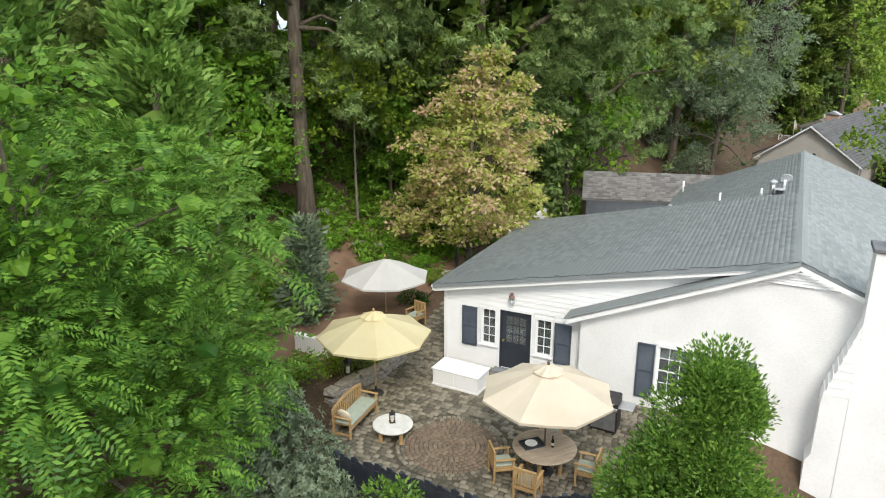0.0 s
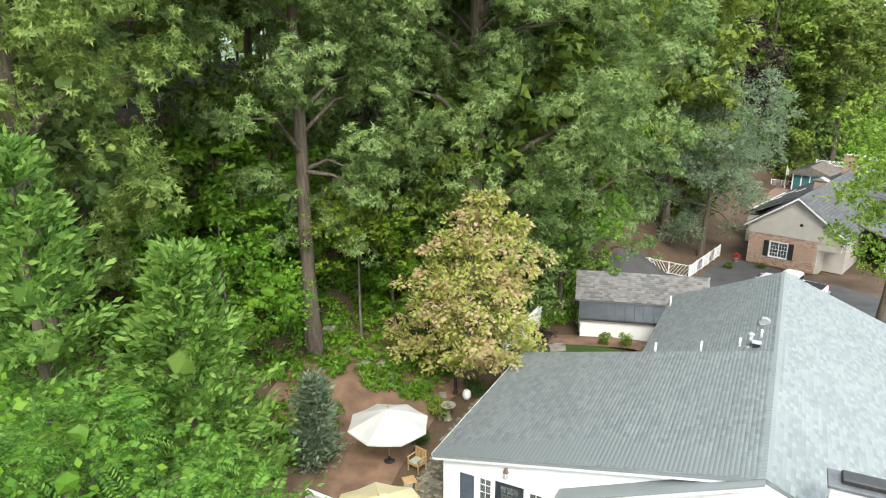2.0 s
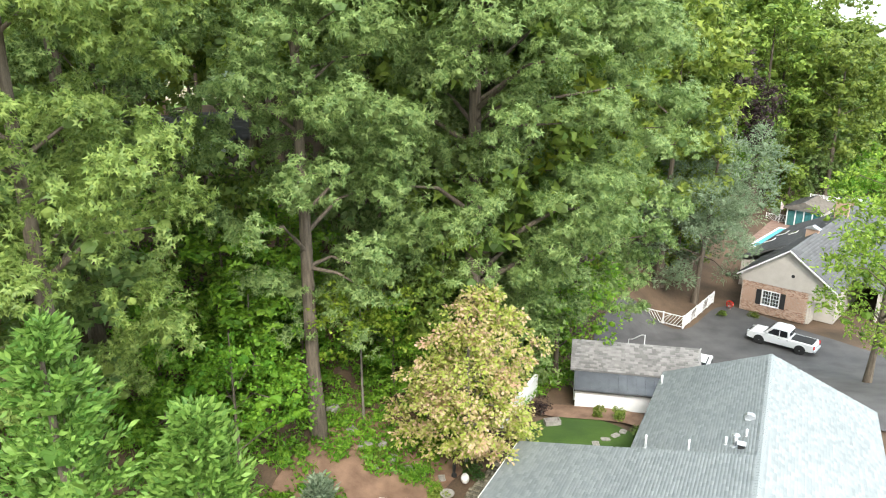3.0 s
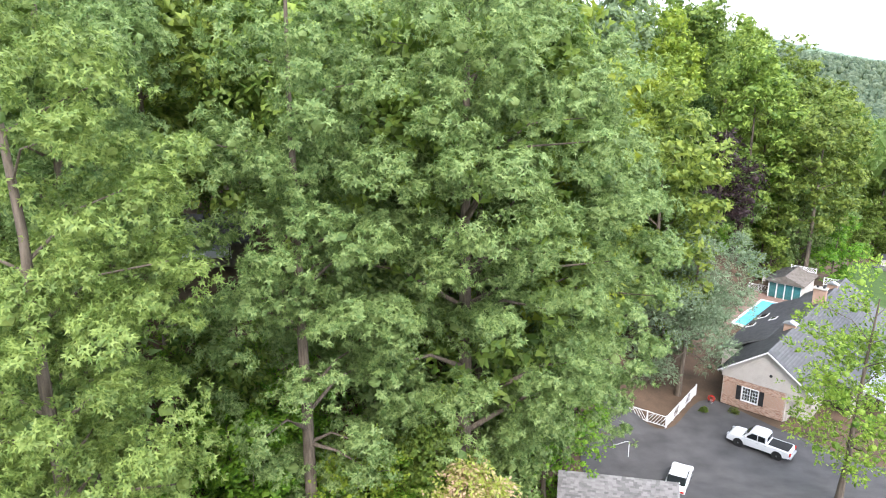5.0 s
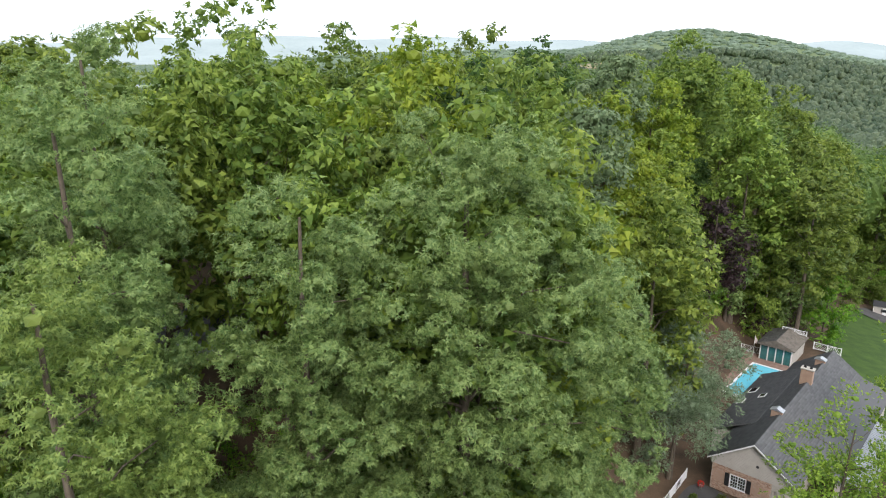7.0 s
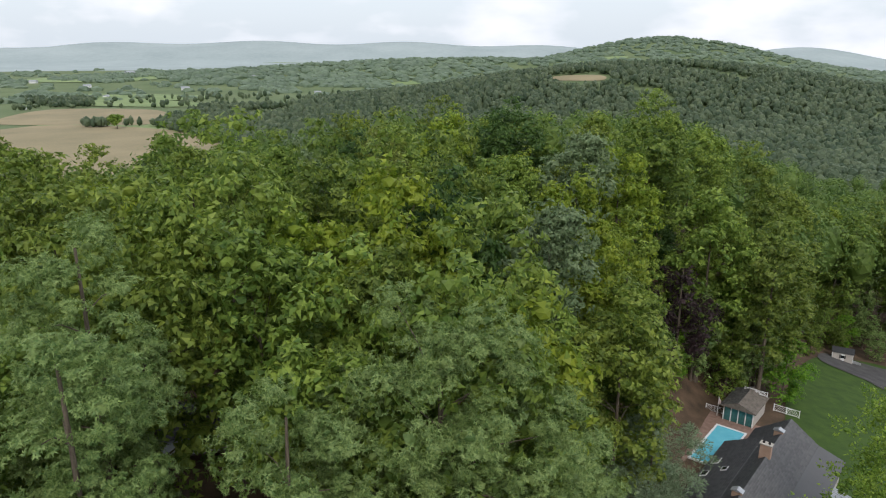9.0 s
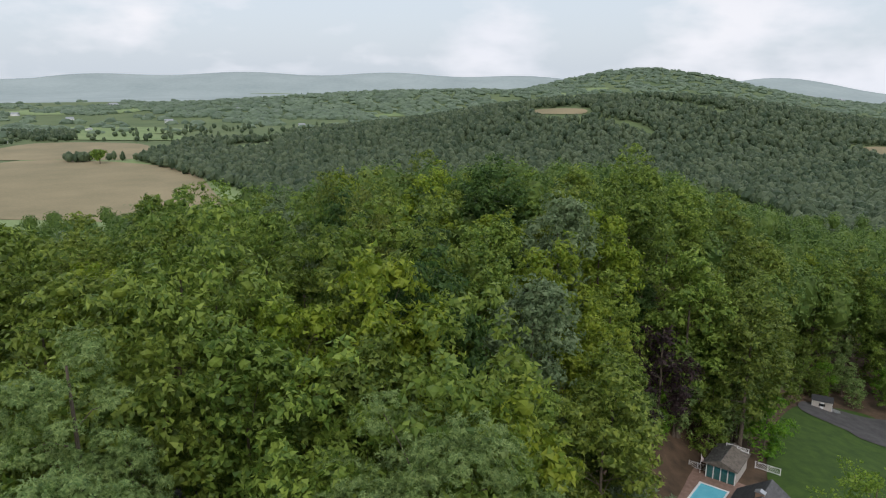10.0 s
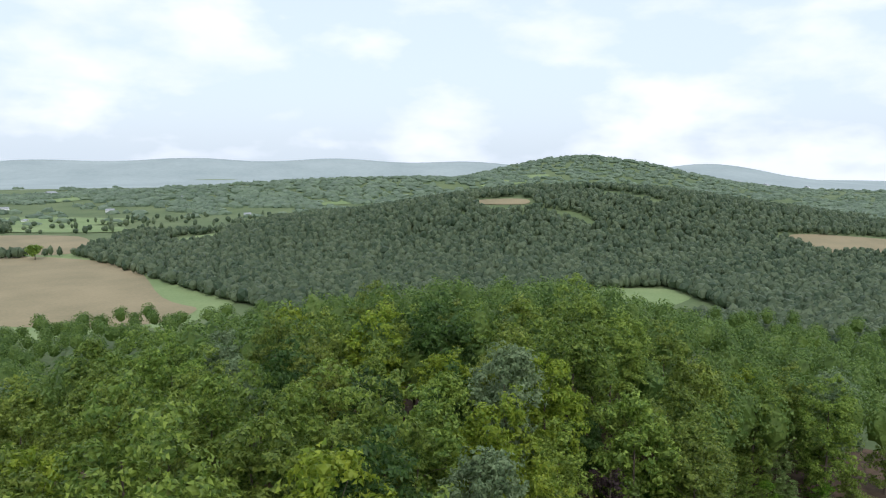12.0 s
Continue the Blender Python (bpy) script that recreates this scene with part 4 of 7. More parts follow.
part("door_frame", joined_boxes([(x0 - 0.09, x0, -0.035, 0.018, z0, z1 + 0.09), (x1, x1 + 0.09, -0.035, 0.018, z0, z1 + 0.09), (x0, x1, -0.035, 0.018, z1, z1 + 0.09)]), WHITE_PAINT, house, "white door casing")
part("door_step", boxed(x0 - 0.15, x1 + 0.15, -0.35, 0.018, -0.1, 0.12, 0.015), material("blue_stone", (0.16, 0.17, 0.18), (0.26, 0.27, 0.28), scale=3, rough=0.85, bump=0.3), house)

# clapboards, split at the openings
EXPOSE = 0.165
for k in range(24):
    z0, z1 = -0.05 + k * EXPOSE, -0.05 + (k + 1) * EXPOSE
    spans = [(0.1, 4.62 if z0 < 2.4 else 10.2)]
    for o in ((DOOR[0] - 0.09, DOOR[1] + 0.09, -1, DOOR[3] + 0.09), (SIDE_L[0] - 0.1, SIDE_L[1] + 0.1, SIDE_L[2] - 0.06, SIDE_L[3] + 0.09), (SIDE_R[0] - 0.1, SIDE_R[1] + 0.1, SIDE_R[2] - 0.06, SIDE_R[3] + 0.09)):
        if z1 > o[2] and z0 < o[3]:
            spans = [q for a, b in spans for q in ((a, min(b, o[0])), (max(a, o[1]), b)) if q[1] - q[0] > 0.02]
    # the roof's slope cuts the upper boards short
    first = RIDGE_U - (RIDGE_Z - 0.2 - z1) / SLOPE
    for a, b in spans:
        a = max(a, first)
        if b - a < 0.1:
            continue
        bm = bmesh.new()
        v = [bm.verts.new(c) for c in ((a, -0.022, z0 - 0.01), (b, -0.022, z0 - 0.01), (b, 0.004, z1), (a, 0.004, z1), (a, 0.018, z0 - 0.01), (b, 0.018, z0 - 0.01))]
        for q in ((0, 1, 2, 3), (4, 5, 1, 0), (0, 3, 4), (1, 5, 2)):
            bm.faces.new([v[i] for i in q])
        part("clapboard", bm, WHITE_PAINT, wall_front)

# white storage chest before the wall
chest = thing("storage_chest", "white painted storage chest with a lid before the wall", "chest", (house.matrix_world @ Vector((1.32, -1.55, 0.02))).to_tuple(), -29.5)
part("box", boxed(-0.84, 0.84, -0.44, 0.44, 0.04, 0.60, 0.008), WHITE_PAINT, chest)
part("plinth", boxed(-0.86, 0.86, -0.46, 0.46, 0.0, 0.09, 0.006), WHITE_PAINT, chest)
part("lid", boxed(-0.88, 0.88, -0.48, 0.48, 0.60, 0.645, 0.01), WHITE_PAINT, chest)
for x in (-0.42, 0.42):
    part("panel", boxed(x - 0.38, x + 0.38, -0.455, -0.441, 0.14, 0.55, 0.004), WHITE_PAINT, chest)

lantern = thing("wall_lantern", "rusty metal and glass lantern on the wall above the door", "lantern", (house.matrix_world @ Vector((2.42, -0.12, 2.48))).to_tuple(), -27.3)
part("cage", joined_boxes([(a, a + 0.015, b, b + 0.015, 0, 0.2) for a in (-0.08, 0.065) for b in (-0.08, 0.065)] + [(-0.08, 0.08, -0.08, 0.08, -0.015, 0.0), (-0.08, 0.08, -0.08, 0.08, 0.2, 0.215)]), ZINC, lantern)
bm = bmesh.new()
part("hood", lathe(bm, [(0.11, 0.215), (0.085, 0.27), (0.06, 0.3), (0.06, 0.36), (0.02, 0.38)], 10), RUST, lantern, "rusty red hood")
part("bracket", boxed(-0.03, 0.03, 0.06, 0.095, 0.05, 0.33), IRON, lantern)
part("bulb", lathe(bmesh.new(), [(0.02, 0.0), (0.03, 0.06), (0.025, 0.12), (0.008, 0.14)], 8), WHITE_PAINT, lantern)

# pipes and a hood on the roof
def roof_pipe(name, label, u, v, r, h, mat, cap=False):
    at = house.matrix_world @ Vector((u, v, back_z(u) - 0.03))
    ob = thing(name, label, "vent pipe", at.to_tuple())
    part("pipe", lathe(bmesh.new(), [(r, 0), (r, h)], 12), mat, ob, "", None, True)
    part("flashing", lathe(bmesh.new(), [(r * 2.2, 0.0), (r * 1.3, 0.06), (r * 1.02, 0.09)], 12), ZINC, ob)
    if cap:
        part("cap", lathe(bmesh.new(), [(r * 1.1, h + 0.02), (r * 2.0, h + 0.05), (r * 1.9, h + 0.09), (r * 0.4, h + 0.16)], 12), ZINC, ob)


roof_pipe("vent_pipe", "white plastic vent pipe on the shingle roof", 5.43, 10.7, 0.055, 0.75, WHITE_PAINT)
roof_pipe("vent_pipe", "white plastic vent pipe on the shingle roof", 4.95, 18.0, 0.055, 0.62, WHITE_PAINT)
roof_pipe("vent_pipe", "white plastic vent pipe on the shingle roof", 8.91, 10.2, 0.05, 0.42, WHITE_PAINT)
roof_pipe("vent_pipe", "short white vent pipe on the shingle roof", 7.45, 9.6, 0.045, 0.85, WHITE_PAINT)
roof_pipe("vent_pipe", "white plastic vent pipe on the shingle roof", 9.69, 10.75, 0.05, 0.4, WHITE_PAINT)
roof_pipe("flue_pipe", "metal flue pipe with a cap on the roof", 9.29, 9.94, 0.09, 0.55, ZINC, True)
hood = thing("roof_vent", "curved metal roof vent hood beside the ridge", "roof vent", (house.matrix_world @ Vector((9.71, 12.35, back_z(9.71) - 0.02))).to_tuple(), -27.3)
part("base", boxed(-0.18, 0.18, -0.2, 0.2, 0.0, 0.06, 0.01), ZINC, hood)
part("hood", prism([(-0.2, 0.06), (-0.24, 0.16), (-0.12, 0.3), (0.08, 0.33), (0.24, 0.26), (0.28, 0.14), (0.2, 0.06)], -0.17, 0.17), ZINC, hood)
boxv = thing("roof_vent", "small dark box vent on the shingle roof", "roof vent", (house.matrix_world @ Vector((9.55, 9.75, back_z(9.55) - 0.02))).to_tuple(), -27.3)
part("box", boxed(-0.15, 0.15, -0.15, 0.15, 0.0, 0.22, 0.02), IRON, boxv)
part("lid", boxed(-0.2, 0.2, -0.2, 0.2, 0.22, 0.26, 0.01), ZINC, boxv)

# lamps behind the big windows
for u in (7.5, 8.78):
    lamp = thing("table_lamp", "white shaded lamp behind the large window", "lamp", (house.matrix_world @ Vector((u, 0.3, 0.05))).to_tuple(), -27.3, "lamps behind the window")
    part("shade", lathe(bmesh.new(), [(0.24, 1.55), (0.2, 1.68), (0.08, 1.78)], 16), WHITE_PAINT, lamp)
    part("stem", lathe(bmesh.new(), [(0.14, 0.0), (0.14, 0.03), (0.015, 0.05), (0.015, 1.6)], 10), IRON, lamp)


# ---- trees and shrubs round the patio ----
def on_land(x, y, drop=0.15):
    return (x, y, float(ground_z(x, y)) - drop)


def on_plan(x, y, drop=0.15):
    """A place on the patio's plan that comes to lie on the land."""
    return (x, y, (float(ground_z(PLAN * x, PLAN * y)) - 10.6) / PLAN + 10.6 - drop)


def crown_part(ob, pieces_quads, core, mat):
    v, f = two_kinds(pieces_quads, core)
    me = bpy.data.meshes.new("crown")
    me.from_pydata(v.tolist(), [], f)
    me.materials.append(mat)
    return hang("crown", me, ob)


def frond_tree(label, at, height, crown, count, seed, mat):
    """A tree with feathered leaves in arching tiers."""
    rng = np.random.default_rng(seed)
    ob = thing("walnut_tree", label, "tree", at)
    c, r = crown_lobes(rng, crown[0], crown[1], crown[2], crown[3], crown[4], low=-0.8)
    hang("trunk", mesh_of("trunk", *limbs(height, 0.2, c[rng.permutation(len(c))[:26]], rng, 0.15), BARK, True), ob)
    p, o = lobe_points(c, r, count // len(c), rng, low=-0.5)
    crown_part(ob, fronds(p, o, 0.62, rng, 8, 0.15, 0.028), core_mesh(c, r, rng, 0.2), mat)
    return ob


def cedar(label, at, height, radius, seed, mat, count=9000, name="cedar_tree"):
    """A conifer: a cone of flat, feathery sprays that reach outwards."""
    rng = np.random.default_rng(seed)
    ob = thing(name, label, "tree", at)
    hang("trunk", mesh_of("trunk", *limbs(height * 0.95, height * 0.02, [], rng), BARK, True), ob)
    n = 260
    h = rng.random(n) ** 0.8
    a = rng.random(n) * 2 * math.pi
    reach = radius * (1 - h) ** 0.6 * (0.55 + 0.65 * rng.random(n)) + 0.15
    tip = np.stack([np.cos(a) * reach, np.sin(a) * reach, 0.3 + h * (height - 0.3)], -1)
    way = unit(np.stack([np.cos(a), np.sin(a), 0.25 + 0.6 * h], -1))
    per = count // n
    t = rng.random((n, per, 1)) ** 0.7 * np.maximum(0.5, reach[:, None, None] * 0.75)
    p = tip[:, None] - way[:, None] * t + rng.normal(size=(n, per, 3)) * np.array([0.22, 0.22, 0.12]) * (0.5 + 0.4 * t)
    o = np.repeat(way[:, None], per, 1) + rng.normal(size=(n, per, 3)) * 0.35
    lv = leaves(p.reshape(-1, 3), o.reshape(-1, 3), 0.30, 0.055, rng, droop=0.05, spread=0.35)
    zs = np.linspace(0.4, height * 0.92, 9)
    core = joined([(ICO_V * np.array([1, 1, 0.8]) * (0.12 + 0.3 * radius * (1 - z / height) ** 0.75) + np.array([0, 0, z]), ICO_F) for z in zs])
    crown_part(ob, lv, core, mat)
    return ob


def dogwood(label, at, seed):
    """A dogwood: flat leafy tiers that lie over one another, wide below and loose at the top."""
    rng = np.random.default_rng(seed)
    ob = thing("dogwood_tree", label, "tree", at)
    c, r = [], []
    for z, wide, n in ((2.0, 3.6, 13), (2.8, 4.0, 17), (3.6, 3.7, 17), (4.4, 4.0, 17), (5.2, 3.8, 16), (6.0, 3.3, 14), (6.8, 3.3, 13), (7.6, 2.3, 9), (8.4, 2.2, 8), (9.2, 1.3, 5), (9.9, 0.6, 3)):
        for k in range(n):
            a = 2 * math.pi * (k + rng.random()) / n
            d = wide * (0.35 + 0.65 * rng.random() ** 0.6) * (0.82 + 0.3 * math.sin(2 * a + z))
            c.append((d * math.cos(a) + 0.12 * (z - 4), d * math.sin(a), z - 0.07 * d + rng.normal() * 0.2))
            r.append(rng.uniform(0.55, 0.95))
    c, r = np.array(c), np.array(r)
    hang("trunk", mesh_of("trunk", *limbs(9.4, 0.16, c[rng.permutation(len(c))[:34]], rng, 0.1), BARK_PALE, True), ob)
    p, o = sprig_points(c, r, 170, rng, 10, 0.4, flat=0.42, low=-0.3)
    crown_part(ob, leaves(p, o, 0.19, 0.062, rng, 0.55, 0.5), core_mesh(c, r, rng, 0.15, 0.3), LEAF_DOGWOOD)
    return ob


def shrub(name, label, at, radius, height, seed, mat, each=70, leaf=(0.10, 0.03), clumps=26, style="leaf", stems=7, droop=0.1, taper=0.0):
    rng = np.random.default_rng(seed)
    ob = thing(name, label, "shrub", at)
    c, r = crown_lobes(rng, clumps, radius * 0.8, height * 0.45, height * 0.52, radius * 0.36, low=-0.8)
    slim = 1 + taper * (0.45 - np.clip(c[:, 2] / height, 0, 1))
    c[:, :2] *= slim[:, None]
    r = r * (0.55 + 0.45 * slim)
    hang("stem", mesh_of("stem", *joined([tube_arrays([[0, 0, 0], list(q * np.array([0.4, 0.4, 0.5])), list(q)], [0.03, 0.022, 0.01], 5) for q in c[:stems]]), BARK_PALE, True), ob)
    p, o = lobe_points(c, r, each, rng, low=-0.6)
    lv = rosettes(p, o, leaf[0] * 1.25, leaf[1], rng, 6, 0.2) if style == "whorl" else leaves(p, o, leaf[0], leaf[1], rng, droop)
    crown_part(ob, lv, core_mesh(c, r, rng, 0.22), mat)
    return ob


tree("maple_tree", "young maple with lime green leaves and a thin pale trunk", 10.5, 0.09, (32, 2.6, 2.8, 7.2, 0.85, -0.6), (90, 0.20, 0.07), 46, (LEAF_LIME, BARK_PALE), at=on_land(-4.2, 36.2), n_limbs=10, start=0.5)
tree("maple_tree", "bright green maple with drooping layers beside the garage", 13.0, 0.2, (70, 4.2, 5.6, 7.6, 1.25, -0.85), (85, 0.24, 0.085), 47, (LEAF_FRESH, BARK), at=on_land(9.2, 47.6), n_limbs=18, start=0.2)
tree("maple_tree", "bushy young maple on the shaded bank", 9.0, 0.12, (40, 3.0, 3.0, 5.4, 1.1, -0.8), (80, 0.2, 0.07), 48, (LEAF_FRESH, BARK), at=on_land(-9.4, 29.5), n_limbs=12, start=0.2)
tree("locust_tree", "yellow-green honey locust beside the driveway", 17.5, 0.26, (90, 4.9, 8.6, 10.6, 1.2, -0.92), (130, 0.28, 0.075), 50, (LEAF_LOCUST, BARK), at=on_land(32.9, 47.2), n_limbs=20, start=0.3)
locust = bpy.data.objects["locust_tree"]
m = pose(*on_land(51.5, 61.0), 0, 0, 140) @ Matrix.Diagonal((1.2, 1.2, 1.3, 1))
copy_thing(locust, m).matrix_basis = m
tree("beech_tree", "dark purple copper beech behind the pool", 21.0, 0.35, (60, 6.2, 8.0, 12.5, 1.8, -0.8), (90, 0.45, 0.17), 51, (LEAF_PURPLE, BARK), at=on_land(44.5, 103.0), n_limbs=10)
pine_tree = tree("pine_tree", "grey-green white pine with a leaning trunk beside the fence", 18.0, 0.3, (125, 6.0, 9.2, 10.6, 1.35, -0.95), (261, 0.33, 0.045), 52, (LEAF_PINE, BARK), at=on_land(27.6, 68.8), lean=(0.05, -0.02), n_limbs=24, start=0.3)
before = set(scene.objects)
frond_tree("walnut tree with arching feathery green leaves beside the patio", on_plan(-7.2, 11.6), 8.6, (85, 3.7, 4.6, 5.0, 1.05), 5600, 41, LEAF_FROND)
cedar("feathery light green cedar at the garden's edge", on_plan(-6.9, 17.6), 11.6, 3.6, 42, LEAF_CEDAR, 14000)
cedar("feathery light green cedar beside the walnut tree", on_plan(-10.4, 17.0), 13.5, 3.4, 43, LEAF_CEDAR, 11000)
cedar("slim upright grey-green yew beside the mulch bed", on_plan(-4.9, 25.0), 4.4, 1.05, 44, LEAF_SMOKE, 3600, "yew_tree")
tree("maple_tree", "low maple with broad bright green leaves", 9.0, 0.16, (40, 2.6, 3.6, 7.6, 0.95, -0.8), (80, 0.17, 0.06), 45, (LEAF_FRESH, BARK), at=on_plan(-8.6, 9.4), n_limbs=14, core=0.2)
dogwood("dogwood turning pink and yellow above the house roof", on_plan(1.7, 32.0), 49)
shrub("bay_tree", "glossy green bay tree in front of the white wall", (4.12, 9.2, -0.1), 1.65, 6.5, 53, LEAF_BAY, 520, (0.085, 0.017), 130, droop=-0.5, taper=1.35)
shrub("smoke_bush", "grey-green smoke bush at the patio's corner", on_plan(-3.9, 14.6), 1.7, 2.5, 54, LEAF_SMOKE, 60, (0.10, 0.035), 36, "whorl")
shrub("smoke_bush", "low grey-green bush beside the fence", on_plan(-2.9, 13.1), 1.1, 1.5, 55, LEAF_SMOKE, 55, (0.10, 0.035), 24, "whorl")
shrub("laurel_bush", "bright green laurel bush before the fence", (-0.95, 11.9, -0.05), 0.75, 2.1, 56, LEAF_BAY, 90, (0.11, 0.028), 24, droop=-0.25)
shrub("laurel_bush", "bright green laurel bush before the fence", (1.9, 11.0, -0.05), 0.7, 1.9, 57, LEAF_BAY, 90, (0.11, 0.028), 20, droop=-0.25)
settle(before)
for k, (x, y, rad, h, mat, lab) in enumerate((
    (-3.35, 20.9, 0.7, 0.75, LEAF_LIME, "yellow-green barberry bush beside the low wall"), (-2.35, 21.1, 0.55, 0.7, LEAF_FADED, "yellow-green barberry bush beside the low wall"),
    (-4.3, 20.2, 0.8, 0.9, LEAF_FRESH, "green bush beside the low wall"), (-0.6, 30.6, 0.7, 0.9, LEAF_FRESH, "green bush in the mulch bed"), (0.0, 29.4, 0.5, 0.7, LEAF_FRESH, "bright green bush in the mulch bed"),
    (-3.0, 31.8, 0.5, 0.6, LEAF_WOOD, "small green bush in the mulch bed"), (-0.9, 26.9, 0.6, 0.6, LEAF_DARK, "dark ivy bush beside the path"), (0.2, 28.6, 0.5, 1.0, LEAF_WOOD, "green bush beside the path"),
    (2.0, 31.0, 0.6, 0.9, LEAF_DARK, "round dark box bush beside the path"), (6.9, 40.2, 0.7, 1.2, LEAF_PURPLE, "dark red japanese maple bush beside the garage"), (12.6, 36.4, 0.8, 0.9, LEAF_FADED, "leafy green bush beside the courtyard lawn"),
    (10.6, 39.7, 0.4, 0.9, LEAF_WOOD, "small green bush against the white wall"), (11.7, 39.2, 0.45, 1.0, LEAF_WOOD, "small green bush against the white wall"), (5.2, 36.4, 0.7, 1.0, LEAF_SMOKE, "grey-green bush beside the courtyard lawn"),
    (29.0, 64.8, 0.5, 0.7, LEAF_WOOD, "low green bush against the brick house"), (32.2, 64.6, 0.5, 0.6, LEAF_WOOD, "low green bush against the brick house"), (7.5, 15.0, 0.6, 0.7, LEAF_SMOKE, "small grey bush against the white wall"))):
    ob = shrub("bush", lab, on_plan(x, y, 0.05) if y < 34 else on_land(x, y, 0.05), rad, h, 200 + k, mat, 60, (0.09, 0.03), 16)
    if y < 34:
        ob.matrix_basis = NEAR @ ob.matrix_basis

# Trees of middling height that close the wood's edge.
EDGE = []
for k, mat in enumerate((LEAF_OAK, LEAF_FRESH, LEAF_WOOD)):
    h = 15.0
    src = tree("edge_tree", "leafy green tree of middling height at the wood's edge", h * 0.9, 0.2, (48, 3.3, h * 0.47, h * 0.5, 1.35, -0.95), (110, 0.42, 0.13), 300 + k, (mat, BARK), at=(-70.0 - 10 * k, -60.0, float(ground_z(-70.0 - 10 * k, -60.0)) - 0.2), group="trees of the wood's edge", n_limbs=6, start=0.2)
    EDGE.append(src)
g = np.random.default_rng(5)
for x, y, k, h in ((-17, 30, 0, 17), (-21, 36, 2, 16), (-12.5, 38, 2, 14), (-3.5, 43, 0, 17), (0.5, 40.5, 2, 12), (6.0, 44.5, 0, 10), (9.0, 52, 2, 18), (12.5, 57, 0, 21), (14.5, 64, 1, 16), (13, 68, 2, 20),
                   (18, 71, 2, 15), (23, 75, 1, 13), (28, 76, 2, 14), (22, 80, 0, 18), (31, 80, 1, 11), (27, 88, 0, 17), (33, 92, 2, 13), (38, 103, 2, 16), (50, 108, 0, 17), (56, 107, 2, 15), (61, 108, 0, 18), (64, 112, 2, 20),
                   (69, 117, 0, 21), (72, 124, 2, 19), (79, 130, 0, 18), (84, 140, 2, 20), (92, 148, 0, 16), (101, 149, 2, 15), (110, 152, 0, 18), (120, 150, 2, 16), (66, 106, 1, 13), (57, 112, 1, 21), (50, 114, 2, 22),
                   (-24, 26, 0, 20), (-19, 20, 2, 19), (-28, 34, 1, 18), (-9.5, 40.5, 1, 11), (4.5, 50, 0, 20), (-30, 50, 2, 20), (107, 104, 1, 8), (111, 110, 2, 9), (115, 166, 0, 20), (125, 160, 2, 19), (136, 166, 0, 20), (104, 160, 2, 18), (128, 176, 0, 22), (140, 150, 2, 17), (-9.5, 33.5, 1, 9), (-11.5, 36, 1, 10), (-13.5, 31, 1, 8), (-8.0, 38.5, 1, 8), (-2.5, 39.5, 1, 7), (37, 95, 2, 10), (41, 101, 0, 11), (45, 105, 1, 10), (35, 98, 1, 13), (90, 144, 1, 9), (96, 143, 2, 10), (102, 144, 1, 9), (108, 145, 0, 10), (95, 152, 2, 14), (116, 142, 1, 9), (124, 143, 2, 12), (88, 134, 2, 8), (99, 141, 2, 8), (106, 138, 0, 8), (113, 136, 2, 9), (121, 133, 2, 10), (128, 128, 0, 10)):
    z = float(ground_z(x, y)) - 0.2
    s = h / 15.0
    w = min(1.0, s) * g.uniform(0.9, 1.15) + 0.1
    m = pose(x, y, z, 0, 0, g.uniform(0, 360)) @ Matrix.Diagonal((w, w, s, 1))
    copy_thing(EDGE[k], m).matrix_basis = m

# Undergrowth on the bank: countless small leafy clumps.
g = np.random.default_rng(77)
ux, uy = [], []
for _ in range(6500):
    x, y = g.uniform(-34, 12), g.uniform(17, 62)
    d = -0.8 * (x + 4.6) + 0.6 * (y - 24.5)
    bed = -4.8 < x < 1.8 and 22.5 < y < 32.5
    if 2.0 < d and not bed and g.random() < (0.95 if d < 17 else 0.4) and not (d > 13 and g.random() < 0.3):
        ux.append(x)
        uy.append(y)
ux, uy = np.array(ux[:1700]), np.array(uy[:1700])
c = np.stack([ux, uy, ground_z(ux, uy) + 0.2], -1)
r = g.uniform(0.35, 0.95, len(c))
p, o = lobe_points(c, r, 60, g, low=-0.2)
v, f = two_kinds(leaves(p, o, 0.26, 0.06, g, 0.2, small=True), core_mesh(c, r, g, 0.3))
me = bpy.data.meshes.new("undergrowth")
me.from_pydata(v.tolist(), [], f)
me.materials.append(LEAF_FRESH)
tagged(hang("undergrowth", me), "low green undergrowth on the wooded bank", "undergrowth", kind="stuff")


# ---- patio things ----
before = set(scene.objects)
TEAK = material("teak", (0.330, 0.205, 0.085), (0.520, 0.345, 0.160), scale=2.0, fine=30, rough=0.6, bump=0.2, stretch=(1, 1, 6))
TEAK_GREY = material("weathered_teak", (0.270, 0.215, 0.160), (0.420, 0.345, 0.265), scale=2.5, fine=24, rough=0.75, bump=0.25, stretch=(1, 5, 1))
WASHED = material("whitewashed_wood", (0.50, 0.49, 0.46), (0.68, 0.66, 0.62), scale=4, fine=24, rough=0.75, bump=0.2)
CUSHION = material("sage_cloth", (0.290, 0.335, 0.275), (0.380, 0.425, 0.350), scale=6, fine=90, rough=0.95, bump=0.2)
CREAM = material("cream_cloth", (0.62, 0.55, 0.42), (0.74, 0.67, 0.54), scale=5, fine=80, rough=0.95, bump=0.15)
CANVAS_TAN = material("tan_canvas", (0.600, 0.520, 0.400), (0.690, 0.605, 0.480), scale=1.2, fine=60, rough=0.9, bump=0.15, leaf=0.2)
